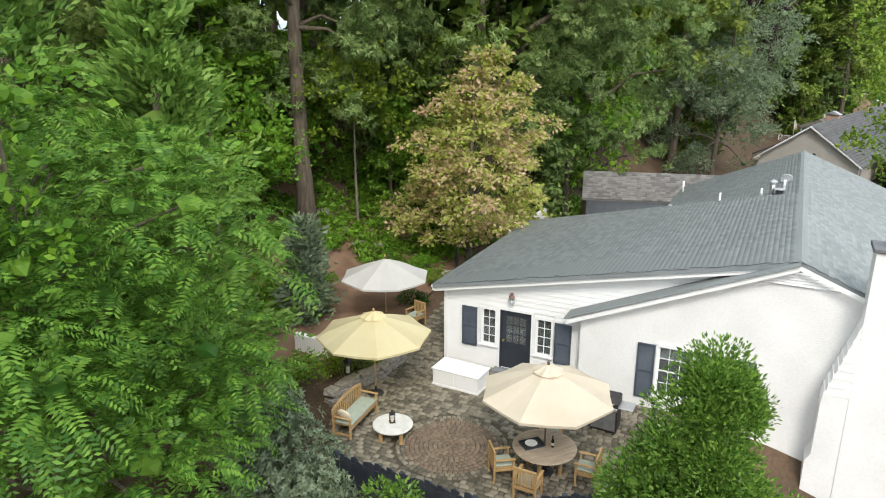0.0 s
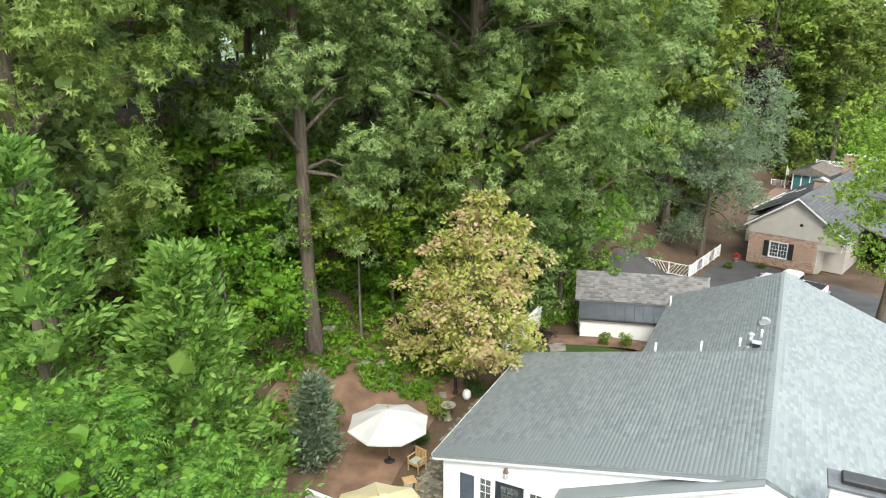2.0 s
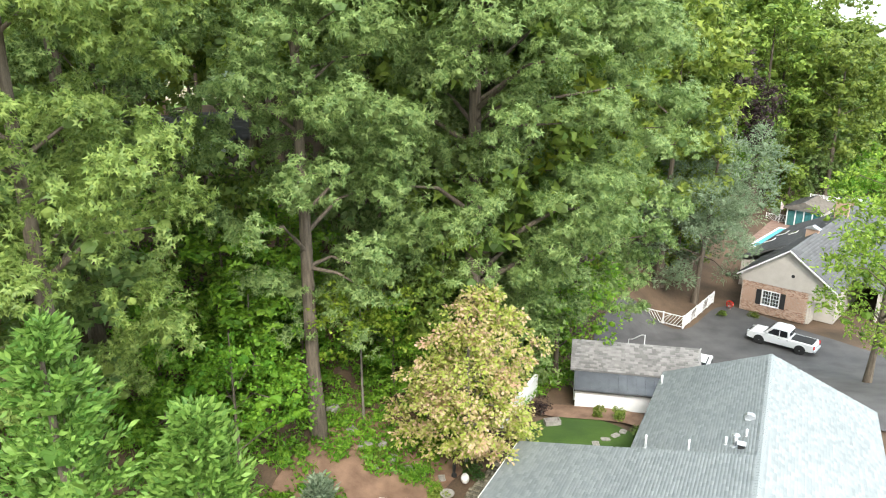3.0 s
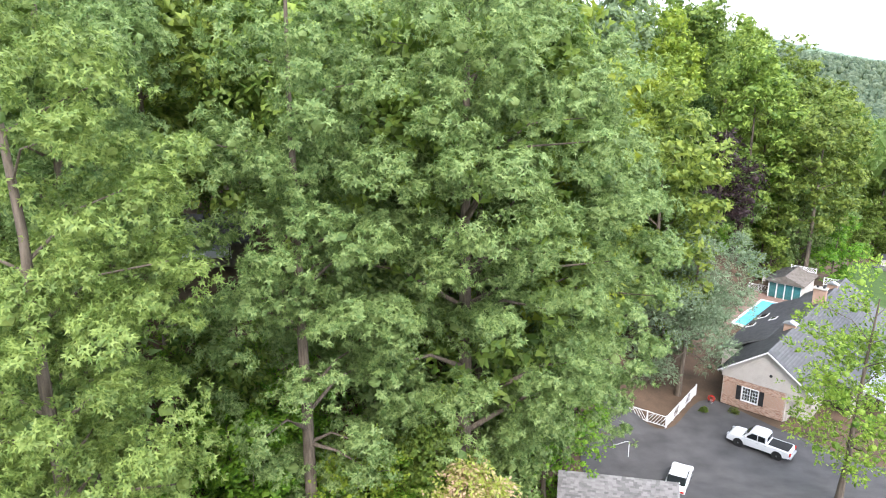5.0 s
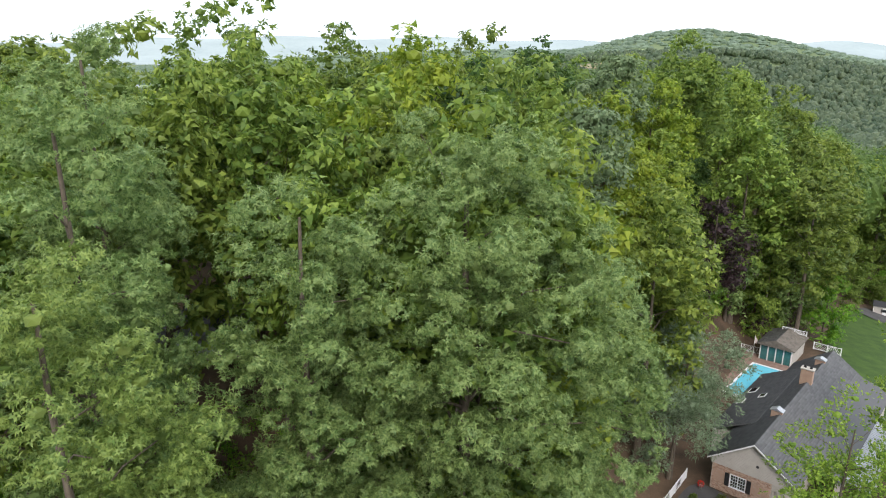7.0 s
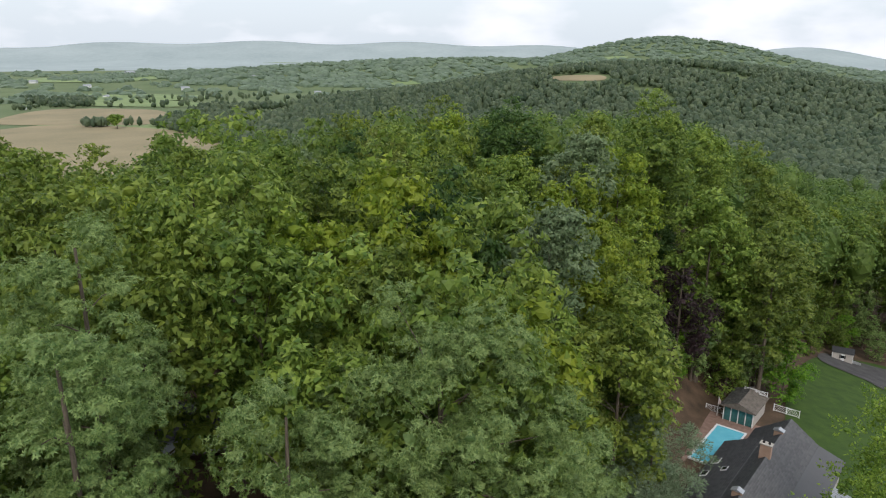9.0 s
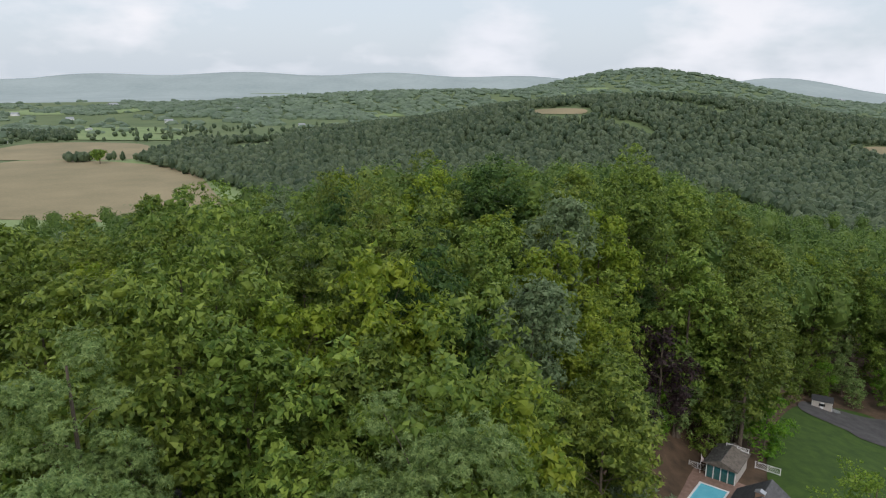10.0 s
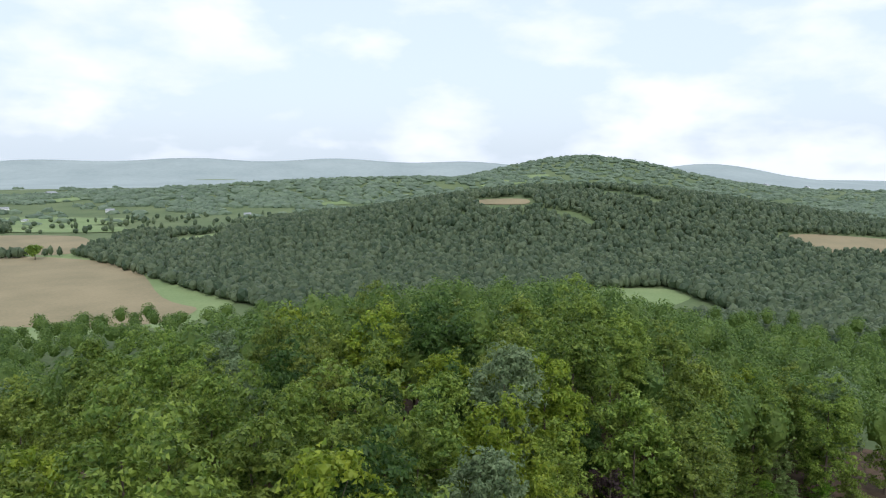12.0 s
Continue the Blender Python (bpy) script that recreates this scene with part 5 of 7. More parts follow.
CANVAS_YELLOW = material("yellow_canvas", (0.770, 0.670, 0.390), (0.850, 0.760, 0.490), scale=1.2, fine=60, rough=0.9, bump=0.15, leaf=0.4)
CANVAS_WHITE = material("white_canvas", (0.78, 0.77, 0.74), (0.86, 0.85, 0.82), scale=1.2, fine=60, rough=0.9, bump=0.1, leaf=0.45)
STONE = material("field_stone", (0.19, 0.175, 0.155), (0.36, 0.335, 0.30), scale=2.5, fine=20, rough=0.95, bump=0.7)
PAVER = material("paver", (0.092, 0.082, 0.060), (0.225, 0.200, 0.150), scale=1.2, fine=22, rough=0.92, bump=0.5, island=0.5)
COBBLE = material("cobble", (0.130, 0.098, 0.066), (0.270, 0.210, 0.146), scale=1.2, fine=22, rough=0.92, bump=0.5, random_hue=0.7)
n, l = PAVER.node_tree.nodes, PAVER.node_tree.links
_info, _mix = n.new("ShaderNodeObjectInfo"), n.new("ShaderNodeHueSaturation")
_mr = n.new("ShaderNodeMapRange")
_mr.inputs["To Min"].default_value, _mr.inputs["To Max"].default_value = 0.8, 1.2
l.new(_info.outputs["Random"], _mr.inputs["Value"])
l.new(_mr.outputs["Result"], _mix.inputs["Value"])
_src = n["Principled BSDF"].inputs["Base Color"].links[0].from_socket
l.new(_src, _mix.inputs["Color"])
l.new(_mix.outputs["Color"], n["Principled BSDF"].inputs["Base Color"])
JOINT = material("joint_sand", (0.050, 0.045, 0.032), (0.100, 0.090, 0.060), scale=2, fine=30, rough=0.98, bump=0.5)


def umbrella(label, at, rim_z, top_z, radius, canvas, pole_mat, turn=0.0, tilt=(0.0, 0.0), vent=True):
    ob = thing("patio_umbrella", label, "umbrella", at, turn)
    sides = 8
    bm = bmesh.new()
    apex = bm.verts.new((0, 0, top_z))
    rings = []
    for f in (0.18, 0.5, 0.78, 1.0):
        ring = []
        for k in range(sides * 2):
            a = 2 * math.pi * k / (sides * 2)
            seam = k % 2 == 0
            r = radius * f * (1.0 if seam else 0.912)
            sag = 0.0 if seam else -0.05 * f
            z = top_z - (top_z - rim_z) * (f ** 1.12) + sag * 0.6
            ring.append(bm.verts.new((r * math.cos(a), r * math.sin(a), z)))
        rings.append(ring)
    m = sides * 2
    for k in range(m):
        bm.faces.new((apex, rings[0][k], rings[0][(k + 1) % m]))
        for a, b in zip(rings, rings[1:]):
            bm.faces.new((a[k], b[k], b[(k + 1) % m], a[(k + 1) % m]))
    canopy = part("canopy", bm, canvas, ob)
    bm = bmesh.new()
    for k in range(m):
        p, q = rings_xy(radius, sides, k), rings_xy(radius, sides, (k + 1) % m)
        za = rim_z + (0 if k % 2 == 0 else -0.03)
        zb = rim_z + (0 if (k + 1) % 2 == 0 else -0.03)
        v = [bm.verts.new(c) for c in ((*p, za), (*q, zb), (q[0] * 0.995, q[1] * 0.995, zb - 0.07), (p[0] * 0.995, p[1] * 0.995, za - 0.07))]
        bm.faces.new(v)
    part("hem", bm, canvas, canopy)
    if vent:
        bm = bmesh.new()
        top = bm.verts.new((0, 0, top_z + 0.1))
        ring = [bm.verts.new((radius * 0.235 * (1 if k % 2 == 0 else 0.9) * math.cos(2 * math.pi * k / m), radius * 0.235 * (1 if k % 2 == 0 else 0.9) * math.sin(2 * math.pi * k / m), top_z - 0.06 - (0 if k % 2 == 0 else 0.03))) for k in range(m)]
        for k in range(m):
            bm.faces.new((top, ring[k], ring[(k + 1) % m]))
        part("vent", bm, canvas, canopy)
    part("finial", lathe(bmesh.new(), [(0.03, top_z + 0.08), (0.045, top_z + 0.12), (0.03, top_z + 0.17), (0.01, top_z + 0.19)], 10), pole_mat, ob)
    part("pole", lathe(bmesh.new(), [(0.022, 0.0), (0.022, top_z + 0.02)], 10), pole_mat, ob)
    for k in range(sides):
        a = 2 * math.pi * k / sides
        c, s = math.cos(a), math.sin(a)
        v, f = tube_arrays([[0.05 * c, 0.05 * s, top_z - 0.05], [radius * 0.97 * c, radius * 0.97 * s, rim_z - 0.03]], [0.01, 0.008], 5)
        rib = hang("rib", mesh_of("rib", v, f, pole_mat), ob)
        v, f = tube_arrays([[0.03 * c, 0.03 * s, rim_z - 0.15], [radius * 0.52 * c, radius * 0.52 * s, top_z - (top_z - rim_z) * 0.5 - 0.05]], [0.008, 0.008], 5)
        hang("strut", mesh_of("strut", v, f, pole_mat), rib)
    part("base", lathe(bmesh.new(), [(0.26, 0.0), (0.26, 0.05), (0.1, 0.09), (0.035, 0.12), (0.035, 0.3)], 16), IRON, ob)
    return ob


def rings_xy(radius, sides, k):
    a = 2 * math.pi * k / (sides * 2)
    r = radius * (1.0 if k % 2 == 0 else 0.912)
    return r * math.cos(a), r * math.sin(a)


BRONZE = material("bronze_pole", (0.05, 0.035, 0.025), (0.09, 0.065, 0.045), scale=4, rough=0.5)
umbrella("open tan canvas umbrella over the round dining table", (2.73, 15.25, 0.0), 2.28, 2.93, 1.66, CANVAS_TAN, BRONZE, 14)
umbrella("open pale yellow canvas umbrella behind the garden bench", (-1.86, 19.35, 0.0), 2.05, 2.68, 1.74, CANVAS_YELLOW, TEAK, 8)
umbrella("open white canvas umbrella beside the mulch bed", (-1.93, 25.3, 0.0), 1.83, 2.50, 1.72, CANVAS_WHITE, TEAK, 20, vent=False)


def slat_frame(list_of, mat, parent, name, label="", m=None):
    return part(name, joined_boxes(list_of), mat, parent, label, m)


def armchair(label, at, turn, cushion=True):
    """A teak slatted armchair that faces its own -y."""
    ob = thing("garden_armchair", label, "chair", at, turn, "teak chairs of the patio")
    w, d = 0.29, 0.27
    for x in (-w, w - 0.05):
        part("leg", boxed(x, x + 0.05, -d, -d + 0.05, 0.0, 0.62, 0.006), TEAK, ob)
        part("leg", boxed(x, x + 0.05, d - 0.05, d, 0.0, 0.9, 0.006), TEAK, ob)
        part("armrest", boxed(x - 0.01, x + 0.06, -d - 0.03, d - 0.05, 0.62, 0.65, 0.008), TEAK, ob)
        part("rail", boxed(x + 0.01, x + 0.04, -d + 0.05, d - 0.05, 0.33, 0.4), TEAK, ob)
    for y in (-d + 0.01, d - 0.04):
        part("rail", boxed(-w + 0.05, w - 0.05, y, y + 0.03, 0.32, 0.4), TEAK, ob)
    seat = part("seat", boxed(-w + 0.05, w - 0.05, -d + 0.02, d - 0.06, 0.402, 0.425), TEAK, ob)
    part("top_rail", boxed(-w + 0.05, w - 0.05, d - 0.045, d - 0.005, 0.82, 0.9, 0.008), TEAK, ob)
    for k in range(7):
        x = -w + 0.075 + k * (2 * w - 0.15) / 6
        part("slat", boxed(x - 0.018, x + 0.018, d - 0.035, d - 0.015, 0.43, 0.82), TEAK, ob)
    if cushion:
        part("cushion", boxed(-w + 0.055, w - 0.055, -d + 0.0, d - 0.06, 0.427, 0.475, 0.02), CUSHION, ob, "sage green seat cushion")
    return ob


LAB = "slatted teak armchair with a sage green cushion at the table"
for ang, dist in ((190, 1.12), (242, 1.15), (335, 1.12), (72, 1.15)):
    a = radians(ang)
    armchair(LAB, (2.73 + dist * math.cos(a), 15.25 + dist * math.sin(a), 0.03), ang - 90)
armchair("teak armchair with a green cushion beside the path", (-0.75, 24.7, 0.03), -40)

# dining table
table = thing("dining_table", "round weathered teak dining table under the tan umbrella", "table", (2.73, 15.25, 0.03), 20)
R = 0.8
rim = bmesh.new()
lathe(rim, [(0.72, 0.70), (0.8, 0.70), (0.81, 0.715), (0.8, 0.735), (0.72, 0.736)], 40)
part("rim", rim, TEAK_GREY, table)
for k in range(11):
    x0, x1 = -0.715 + k * 0.13 + 0.003, -0.715 + (k + 1) * 0.13 - 0.003
    bm = bmesh.new()
    pts = []
    for x in (x0, (x0 + x1) / 2, x1):
        pts.append((x, math.sqrt(max(0.73 ** 2 - x * x, 0.0004))))
    outline = [(x, -y) for x, y in pts] + [(x, y) for x, y in reversed(pts)]
    lo = [bm.verts.new((x, y, 0.702)) for x, y in outline]
    hi = [bm.verts.new((x, y, 0.74)) for x, y in outline]
    bm.faces.new(list(reversed(lo)))
    bm.faces.new(hi)
    for i in range(6):
        bm.faces.new((lo[i], lo[(i + 1) % 6], hi[(i + 1) % 6], hi[i]))
    part("plank", bm, TEAK_GREY, table)
for a in (45, 135, 225, 315):
    x, y = 0.42 * math.cos(radians(a)), 0.42 * math.sin(radians(a))
    part("leg", boxed(x - 0.04, x + 0.04, y - 0.04, y + 0.04, 0.0, 0.70, 0.008), TEAK, table)
part("apron", joined_boxes([(-0.42, 0.42, -0.45, -0.42, 0.6, 0.7), (-0.42, 0.42, 0.42, 0.45, 0.6, 0.7), (-0.45, -0.42, -0.42, 0.42, 0.6, 0.7), (0.42, 0.45, -0.42, 0.42, 0.6, 0.7)]), TEAK, table)
tray = thing("serving_tray", "black serving tray with a pale dish on the table", "tray", (2.42, 15.32, 0.772), 20)
part("tray", joined_boxes([(-0.28, 0.28, -0.2, 0.2, 0, 0.012), (-0.28, 0.28, -0.2, -0.185, 0.012, 0.05), (-0.28, 0.28, 0.185, 0.2, 0.012, 0.05), (-0.28, -0.265, -0.185, 0.185, 0.012, 0.05), (0.265, 0.28, -0.185, 0.185, 0.012, 0.05)]), DARK_PAINT, tray)
plate = thing("serving_dish", "pale dish lying on the black tray", "dish", (2.40, 15.32, 0.785), 10)
part("dish", lathe(bmesh.new(), [(0.08, 0.0), (0.15, 0.02), (0.16, 0.03), (0.14, 0.026), (0.02, 0.01)], 20), WHITE_PAINT, plate)
bottle = thing("bottle", "dark glass bottle standing on the table", "bottle", (2.92, 15.2, 0.772))
part("bottle", lathe(bmesh.new(), [(0.04, 0.0), (0.04, 0.18), (0.016, 0.23), (0.016, 0.3), (0.018, 0.31)], 14), material("dark_bottle_glass", (0.01, 0.014, 0.012), (0.02, 0.026, 0.022), rough=0.12), bottle, "", None, True)
part("label", lathe(bmesh.new(), [(0.0408, 0.05), (0.0408, 0.13)], 14), CREAM, bottle)

# coffee table
coffee = thing("coffee_table", "round whitewashed coffee table with stout teak legs", "table", (-1.18, 16.85, 0.03), 15)
part("tabletop", lathe(bmesh.new(), [(0.52, 0.40), (0.555, 0.405), (0.56, 0.425), (0.545, 0.445), (0.5, 0.447)], 36), WASHED, coffee)
for a in (20, 110, 200, 290):
    x, y = 0.4 * math.cos(radians(a)), 0.4 * math.sin(radians(a))
    part("leg", boxed(x - 0.05, x + 0.05, y - 0.05, y + 0.05, 0.0, 0.4, 0.01), TEAK, coffee)


def candle_lantern(label, at, s=1.0):
    ob = thing("lantern", label, "lantern", at, 12)
    part("frame", joined_boxes([(a * s, (a + 0.012) * s, b * s, (b + 0.012) * s, 0, 0.26 * s) for a in (-0.075, 0.063) for b in (-0.075, 0.063)] + [(-0.085 * s, 0.085 * s, -0.085 * s, 0.085 * s, -0.0, 0.015 * s), (-0.085 * s, 0.085 * s, -0.085 * s, 0.085 * s, 0.26 * s, 0.275 * s)]), IRON, ob)
    part("roof", lathe(bmesh.new(), [(0.1 * s, 0.275 * s), (0.04 * s, 0.34 * s), (0.03 * s, 0.38 * s), (0.005, 0.4 * s)], 4), IRON, ob)
    part("candle", lathe(bmesh.new(), [(0.04 * s, 0.016 * s), (0.04 * s, 0.15 * s), (0.01 * s, 0.152 * s)], 12), CREAM, ob)


candle_lantern("black iron candle lantern on the coffee table", (-1.2, 16.92, 0.477), 0.95)
candle_lantern("tall black candle lantern on the stone wall", (-2.78, 19.95, 0.42), 1.5)

# bench
bench = thing("garden_bench", "teak garden bench with a sage green cushion", "bench", (-2.28, 17.55, 0.03), 68)
L, D = 0.82, 0.29
for x in (-L, L - 0.06):
    part("leg", boxed(x, x + 0.06, -D, -D + 0.06, 0.0, 0.62, 0.008), TEAK, bench)
    part("leg", boxed(x, x + 0.06, D - 0.06, D, 0.0, 0.86, 0.008), TEAK, bench)
    part("armrest", boxed(x - 0.01, x + 0.07, -D - 0.04, D - 0.06, 0.62, 0.65, 0.01), TEAK, bench)
    part("rail", boxed(x + 0.015, x + 0.045, -D + 0.06, D - 0.06, 0.1, 0.16), TEAK, bench)
part("rail", boxed(-L + 0.06, L - 0.06, -D + 0.01, -D + 0.045, 0.3, 0.4), TEAK, bench)
part("rail", boxed(-L + 0.06, L - 0.06, D - 0.045, D - 0.01, 0.3, 0.4), TEAK, bench)
for k in range(5):
    part("seat_slat", boxed(-L + 0.06, L - 0.06, -D + 0.01 + k * 0.105, -D + 0.10 + k * 0.105, 0.402, 0.424), TEAK, bench)
bm = bmesh.new()
for k in range(12):
    xa, xb = -L + 0.06 + k * (2 * L - 0.12) / 12, -L + 0.06 + (k + 1) * (2 * L - 0.12) / 12
    za = 0.86 + 0.11 * (1 - (xa / L) ** 2)
    zb = 0.86 + 0.11 * (1 - (xb / L) ** 2)
    v = [bm.verts.new(c) for c in ((xa, D - 0.05, za - 0.08), (xb, D - 0.05, zb - 0.08), (xb, D - 0.05, zb), (xa, D - 0.05, za), (xa, D - 0.01, za - 0.08), (xb, D - 0.01, zb - 0.08), (xb, D - 0.01, zb), (xa, D - 0.01, za))]
    for q in ((0, 1, 2, 3), (5, 4, 7, 6), (3, 2, 6, 7), (4, 5, 1, 0)):
        bm.faces.new([v[i] for i in q])
part("top_rail", bm, TEAK, bench)
for k in range(14):
    x = -L + 0.13 + k * (2 * L - 0.26) / 13
    part("slat", boxed(x - 0.022, x + 0.022, D - 0.04, D - 0.02, 0.4, 0.80 + 0.1 * (1 - (x / L) ** 2)), TEAK, bench)
part("cushion", boxed(-L + 0.065, L - 0.065, -D - 0.01, D - 0.06, 0.426, 0.49, 0.025), CUSHION, bench, "sage green seat cushion")
pillow = thing("pillow", "cream pillow leaning at the bench's end", "pillow", (-2.52, 16.98, 0.53), 68)
bm = bmesh.new()
bmesh.ops.create_uvsphere(bm, u_segments=16, v_segments=10, radius=0.24)
for v in bm.verts:
    sq = max(abs(v.co.x), abs(v.co.y)) / 0.24
    v.co.z *= 0.33
    v.co.x, v.co.y = v.co.x * (1 + 0.15 * sq), v.co.y * (0.75 + 0.1 * sq)
part("pillow", bm, CREAM, pillow, "", Matrix.Translation((0, 0, 0.12)) @ pose(0, 0, 0, 0, 62, 0), True)
side = thing("side_table", "small square teak side table beside the path", "table", (-1.02, 23.4, 0.03), 20)
part("tabletop", boxed(-0.25, 0.25, -0.25, 0.25, 0.42, 0.45, 0.008), TEAK, side)
for x in (-0.22, 0.17):
    for y in (-0.22, 0.17):
        part("leg", boxed(x, x + 0.05, y, y + 0.05, 0.0, 0.42), TEAK, side)

# grill
grill = thing("gas_grill", "black gas grill with a side shelf on the patio", "grill", (4.75, 17.25, 0.03), -27.3)
part("cabinet", boxed(-0.38, 0.38, -0.27, 0.27, 0.1, 0.82, 0.015), IRON, grill)
part("door", boxed(-0.34, -0.005, -0.29, -0.272, 0.14, 0.76, 0.006), material("grill_grey", (0.10, 0.10, 0.10), (0.16, 0.16, 0.16), rough=0.45), grill, "grey metal door")
part("door", boxed(0.005, 0.34, -0.29, -0.272, 0.14, 0.76, 0.006), bpy.data.materials["grill_grey"], grill)
part("hood", prism([(-0.27, 0.84), (-0.29, 0.98), (-0.18, 1.13), (0.1, 1.17), (0.26, 1.05), (0.27, 0.84)], -0.38, 0.38), IRON, grill, "", pose(0, 0, 0, 0, 0, 90))
part("handle", boxed(-0.3, 0.3, -0.36, -0.335, 0.98, 1.005, 0.006), ZINC, grill)
part("control_panel", boxed(-0.38, 0.38, -0.32, -0.272, 0.77, 0.85, 0.008), ZINC, grill)
for x in (-0.25, -0.08, 0.08, 0.25):
    part("knob", lathe(bmesh.new(), [(0.028, 0), (0.024, 0.03)], 10), IRON, grill, "", pose(x, -0.32, 0.81, 90))
part("side_shelf", boxed(0.385, 0.78, -0.25, 0.22, 0.84, 0.87, 0.008), ZINC, grill)
for x in (-0.32, 0.32):
    part("wheel", lathe(bmesh.new(), [(0.05, -0.02), (0.07, -0.015), (0.07, 0.015), (0.05, 0.02)], 14), IRON, grill, "", pose(x, -0.2, 0.07, 0, 90))
    part("wheel", lathe(bmesh.new(), [(0.05, -0.02), (0.07, -0.015), (0.07, 0.015), (0.05, 0.02)], 14), IRON, grill, "", pose(x, 0.2, 0.07, 0, 90))


def board_fence(label, a, b, high, seed, lean=0.0):
    """Dark boards nailed in turn to both sides of the rails."""
    rng = random.Random(seed)
    d = Vector((b[0] - a[0], b[1] - a[1], 0))
    ob = thing("board_fence", label, "fence", (a[0], a[1], 0.0), math.degrees(math.atan2(d.y, d.x)))
    long = d.length
    k, x = 0, 0.0
    while x < long:
        w = 0.2
        h = high + rng.uniform(-0.05, 0.05)
        y = -0.045 if k % 2 else 0.02
        bm = prism([(x, 0.0), (x + w, 0.0), (x + w, h - 0.05), (x + w * 0.5, h), (x, h + rng.uniform(-0.05, 0.0))], y, y + 0.022)
        part("board", bm, DARK_PAINT, ob)
        x += 0.165
        k += 1
    for z in (0.25, high - 0.25):
        part("rail", boxed(0, long, -0.02, 0.018, z, z + 0.09), DARK_PAINT, ob)
    for x in np.arange(0, long + 0.1, 1.8):
        part("post", boxed(x - 0.05, x + 0.05, -0.15, -0.05, 0, high + 0.12, 0.008), DARK_PAINT, ob)


board_fence("blue-black wooden board fence along the patio", (-2.3, 14.35), (0.9, 12.6), 1.2, 3)
board_fence("blue-black wooden board fence along the patio", (0.95, 12.55), (4.3, 12.9), 1.15, 4)
board_fence("blue-black wooden board fence beside the grill", (4.5, 13.4), (5.9, 16.6), 1.15, 5)

# low stone wall round the planting bed
bed_wall = tagged(new("stone_wall"), "low dry stone wall of grey field stones beside the patio", "wall", kind="structure")
rng = np.random.default_rng(9)
line = np.array(smooth_outline([(-3.15, 18.9), (-2.6, 19.75), (-1.75, 20.5), (-1.15, 21.7), (-1.05, 23.2)], 1))
seg = np.linalg.norm(np.diff(line, axis=0), axis=1)
stone_meshes = []
for k in range(5):
    bm = bmesh.new()
    bmesh.ops.create_cube(bm, size=1.0)
    bmesh.ops.bevel(bm, geom=bm.edges[:], offset=0.14, segments=1, affect="EDGES")
    for v in bm.verts:
        v.co += Vector(rng.normal(size=3) * 0.04)
    me = bpy.data.meshes.new("stone")
    bm.to_mesh(me)
    bm.free()
    me.materials.append(STONE)
    stone_meshes.append(me)


def stone(at, turn, size, parent, name="stone"):
    ob = hang(name, stone_meshes[int(rng.integers(5))], parent)
    ob.matrix_basis = Matrix.Translation(at) @ pose(0, 0, 0, rng.uniform(-5, 5), rng.uniform(-5, 5), turn) @ Matrix.Diagonal((*size, 1))
    return ob


for course in range(3):
    s = 0.1 * (course % 2)
    while s < seg.sum():
        acc = np.concatenate([[0], np.cumsum(seg)])
        i = min(np.searchsorted(acc, s, side="right") - 1, len(seg) - 1)
        p = line[i] + (line[i + 1] - line[i]) * (s - acc[i]) / seg[i]
        d = line[i + 1] - line[i]
        w = rng.uniform(0.28, 0.46)
        stone((p[0], p[1], 0.07 + 0.15 * course), math.degrees(math.atan2(d[1], d[0])), (w, 0.34, 0.17), bed_wall)
        s += w * 0.96
settle(before)
# loose boulders on the bank
for k, (x, y, s) in enumerate(((-3.9, 34.6, 0.8), (-3.1, 35.0, 0.6), (-2.4, 34.0, 0.7), (-4.8, 35.4, 0.7), (-1.4, 33.4, 0.6), (-3.3, 33.2, 0.45), (-6.0, 36.6, 0.7), (0.4, 32.8, 0.5))):
    ob = stone((x, y, float(ground_z(x, y)) + 0.12 * s), 40 * k, (s, 0.75 * s, 0.5 * s), None, "boulder")
    tagged(ob, "grey weathered boulder lying on the bank", "rock", "boulders of the bank")

# birdbath, urn and edging by the path
before = set(scene.objects)
bath = thing("birdbath", "grey stone birdbath beside the garden path", "birdbath", (0.6, 28.6, 0.02))
part("pedestal", lathe(bmesh.new(), [(0.2, 0.0), (0.2, 0.06), (0.1, 0.12), (0.08, 0.35), (0.12, 0.6), (0.16, 0.64)], 16), STONE, bath, "", None, True)
part("bowl", lathe(bmesh.new(), [(0.12, 0.64), (0.32, 0.72), (0.36, 0.78), (0.33, 0.79), (0.25, 0.73), (0.03, 0.70)], 20), STONE, bath, "", None, True)
urn = thing("garden_urn", "white ceramic garden stool beside the path", "urn", (1.55, 30.5, 0.02))
part("urn", lathe(bmesh.new(), [(0.13, 0.0), (0.2, 0.12), (0.22, 0.25), (0.2, 0.38), (0.13, 0.48), (0.05, 0.485)], 18), WHITE_PAINT, urn, "", None, True)
post = thing("statue", "dark slim garden ornament beside the path", "ornament", (1.0, 31.0, 0.02))
part("statue", lathe(bmesh.new(), [(0.14, 0), (0.14, 0.15), (0.07, 0.25), (0.1, 0.6), (0.06, 0.85), (0.08, 1.0), (0.02, 1.12)], 12), IRON, post, "", None, True)
part_wall = tagged(part("garden_wall", boxed(-0.7, 0.7, -0.1, 0.1, -0.1, 0.6, 0.02), WHITE_BRICK, None, "", pose(-4.3, 22.2, 0.1, 0, 0, -30)), "short white rendered garden wall beside the bed", "wall", kind="structure")
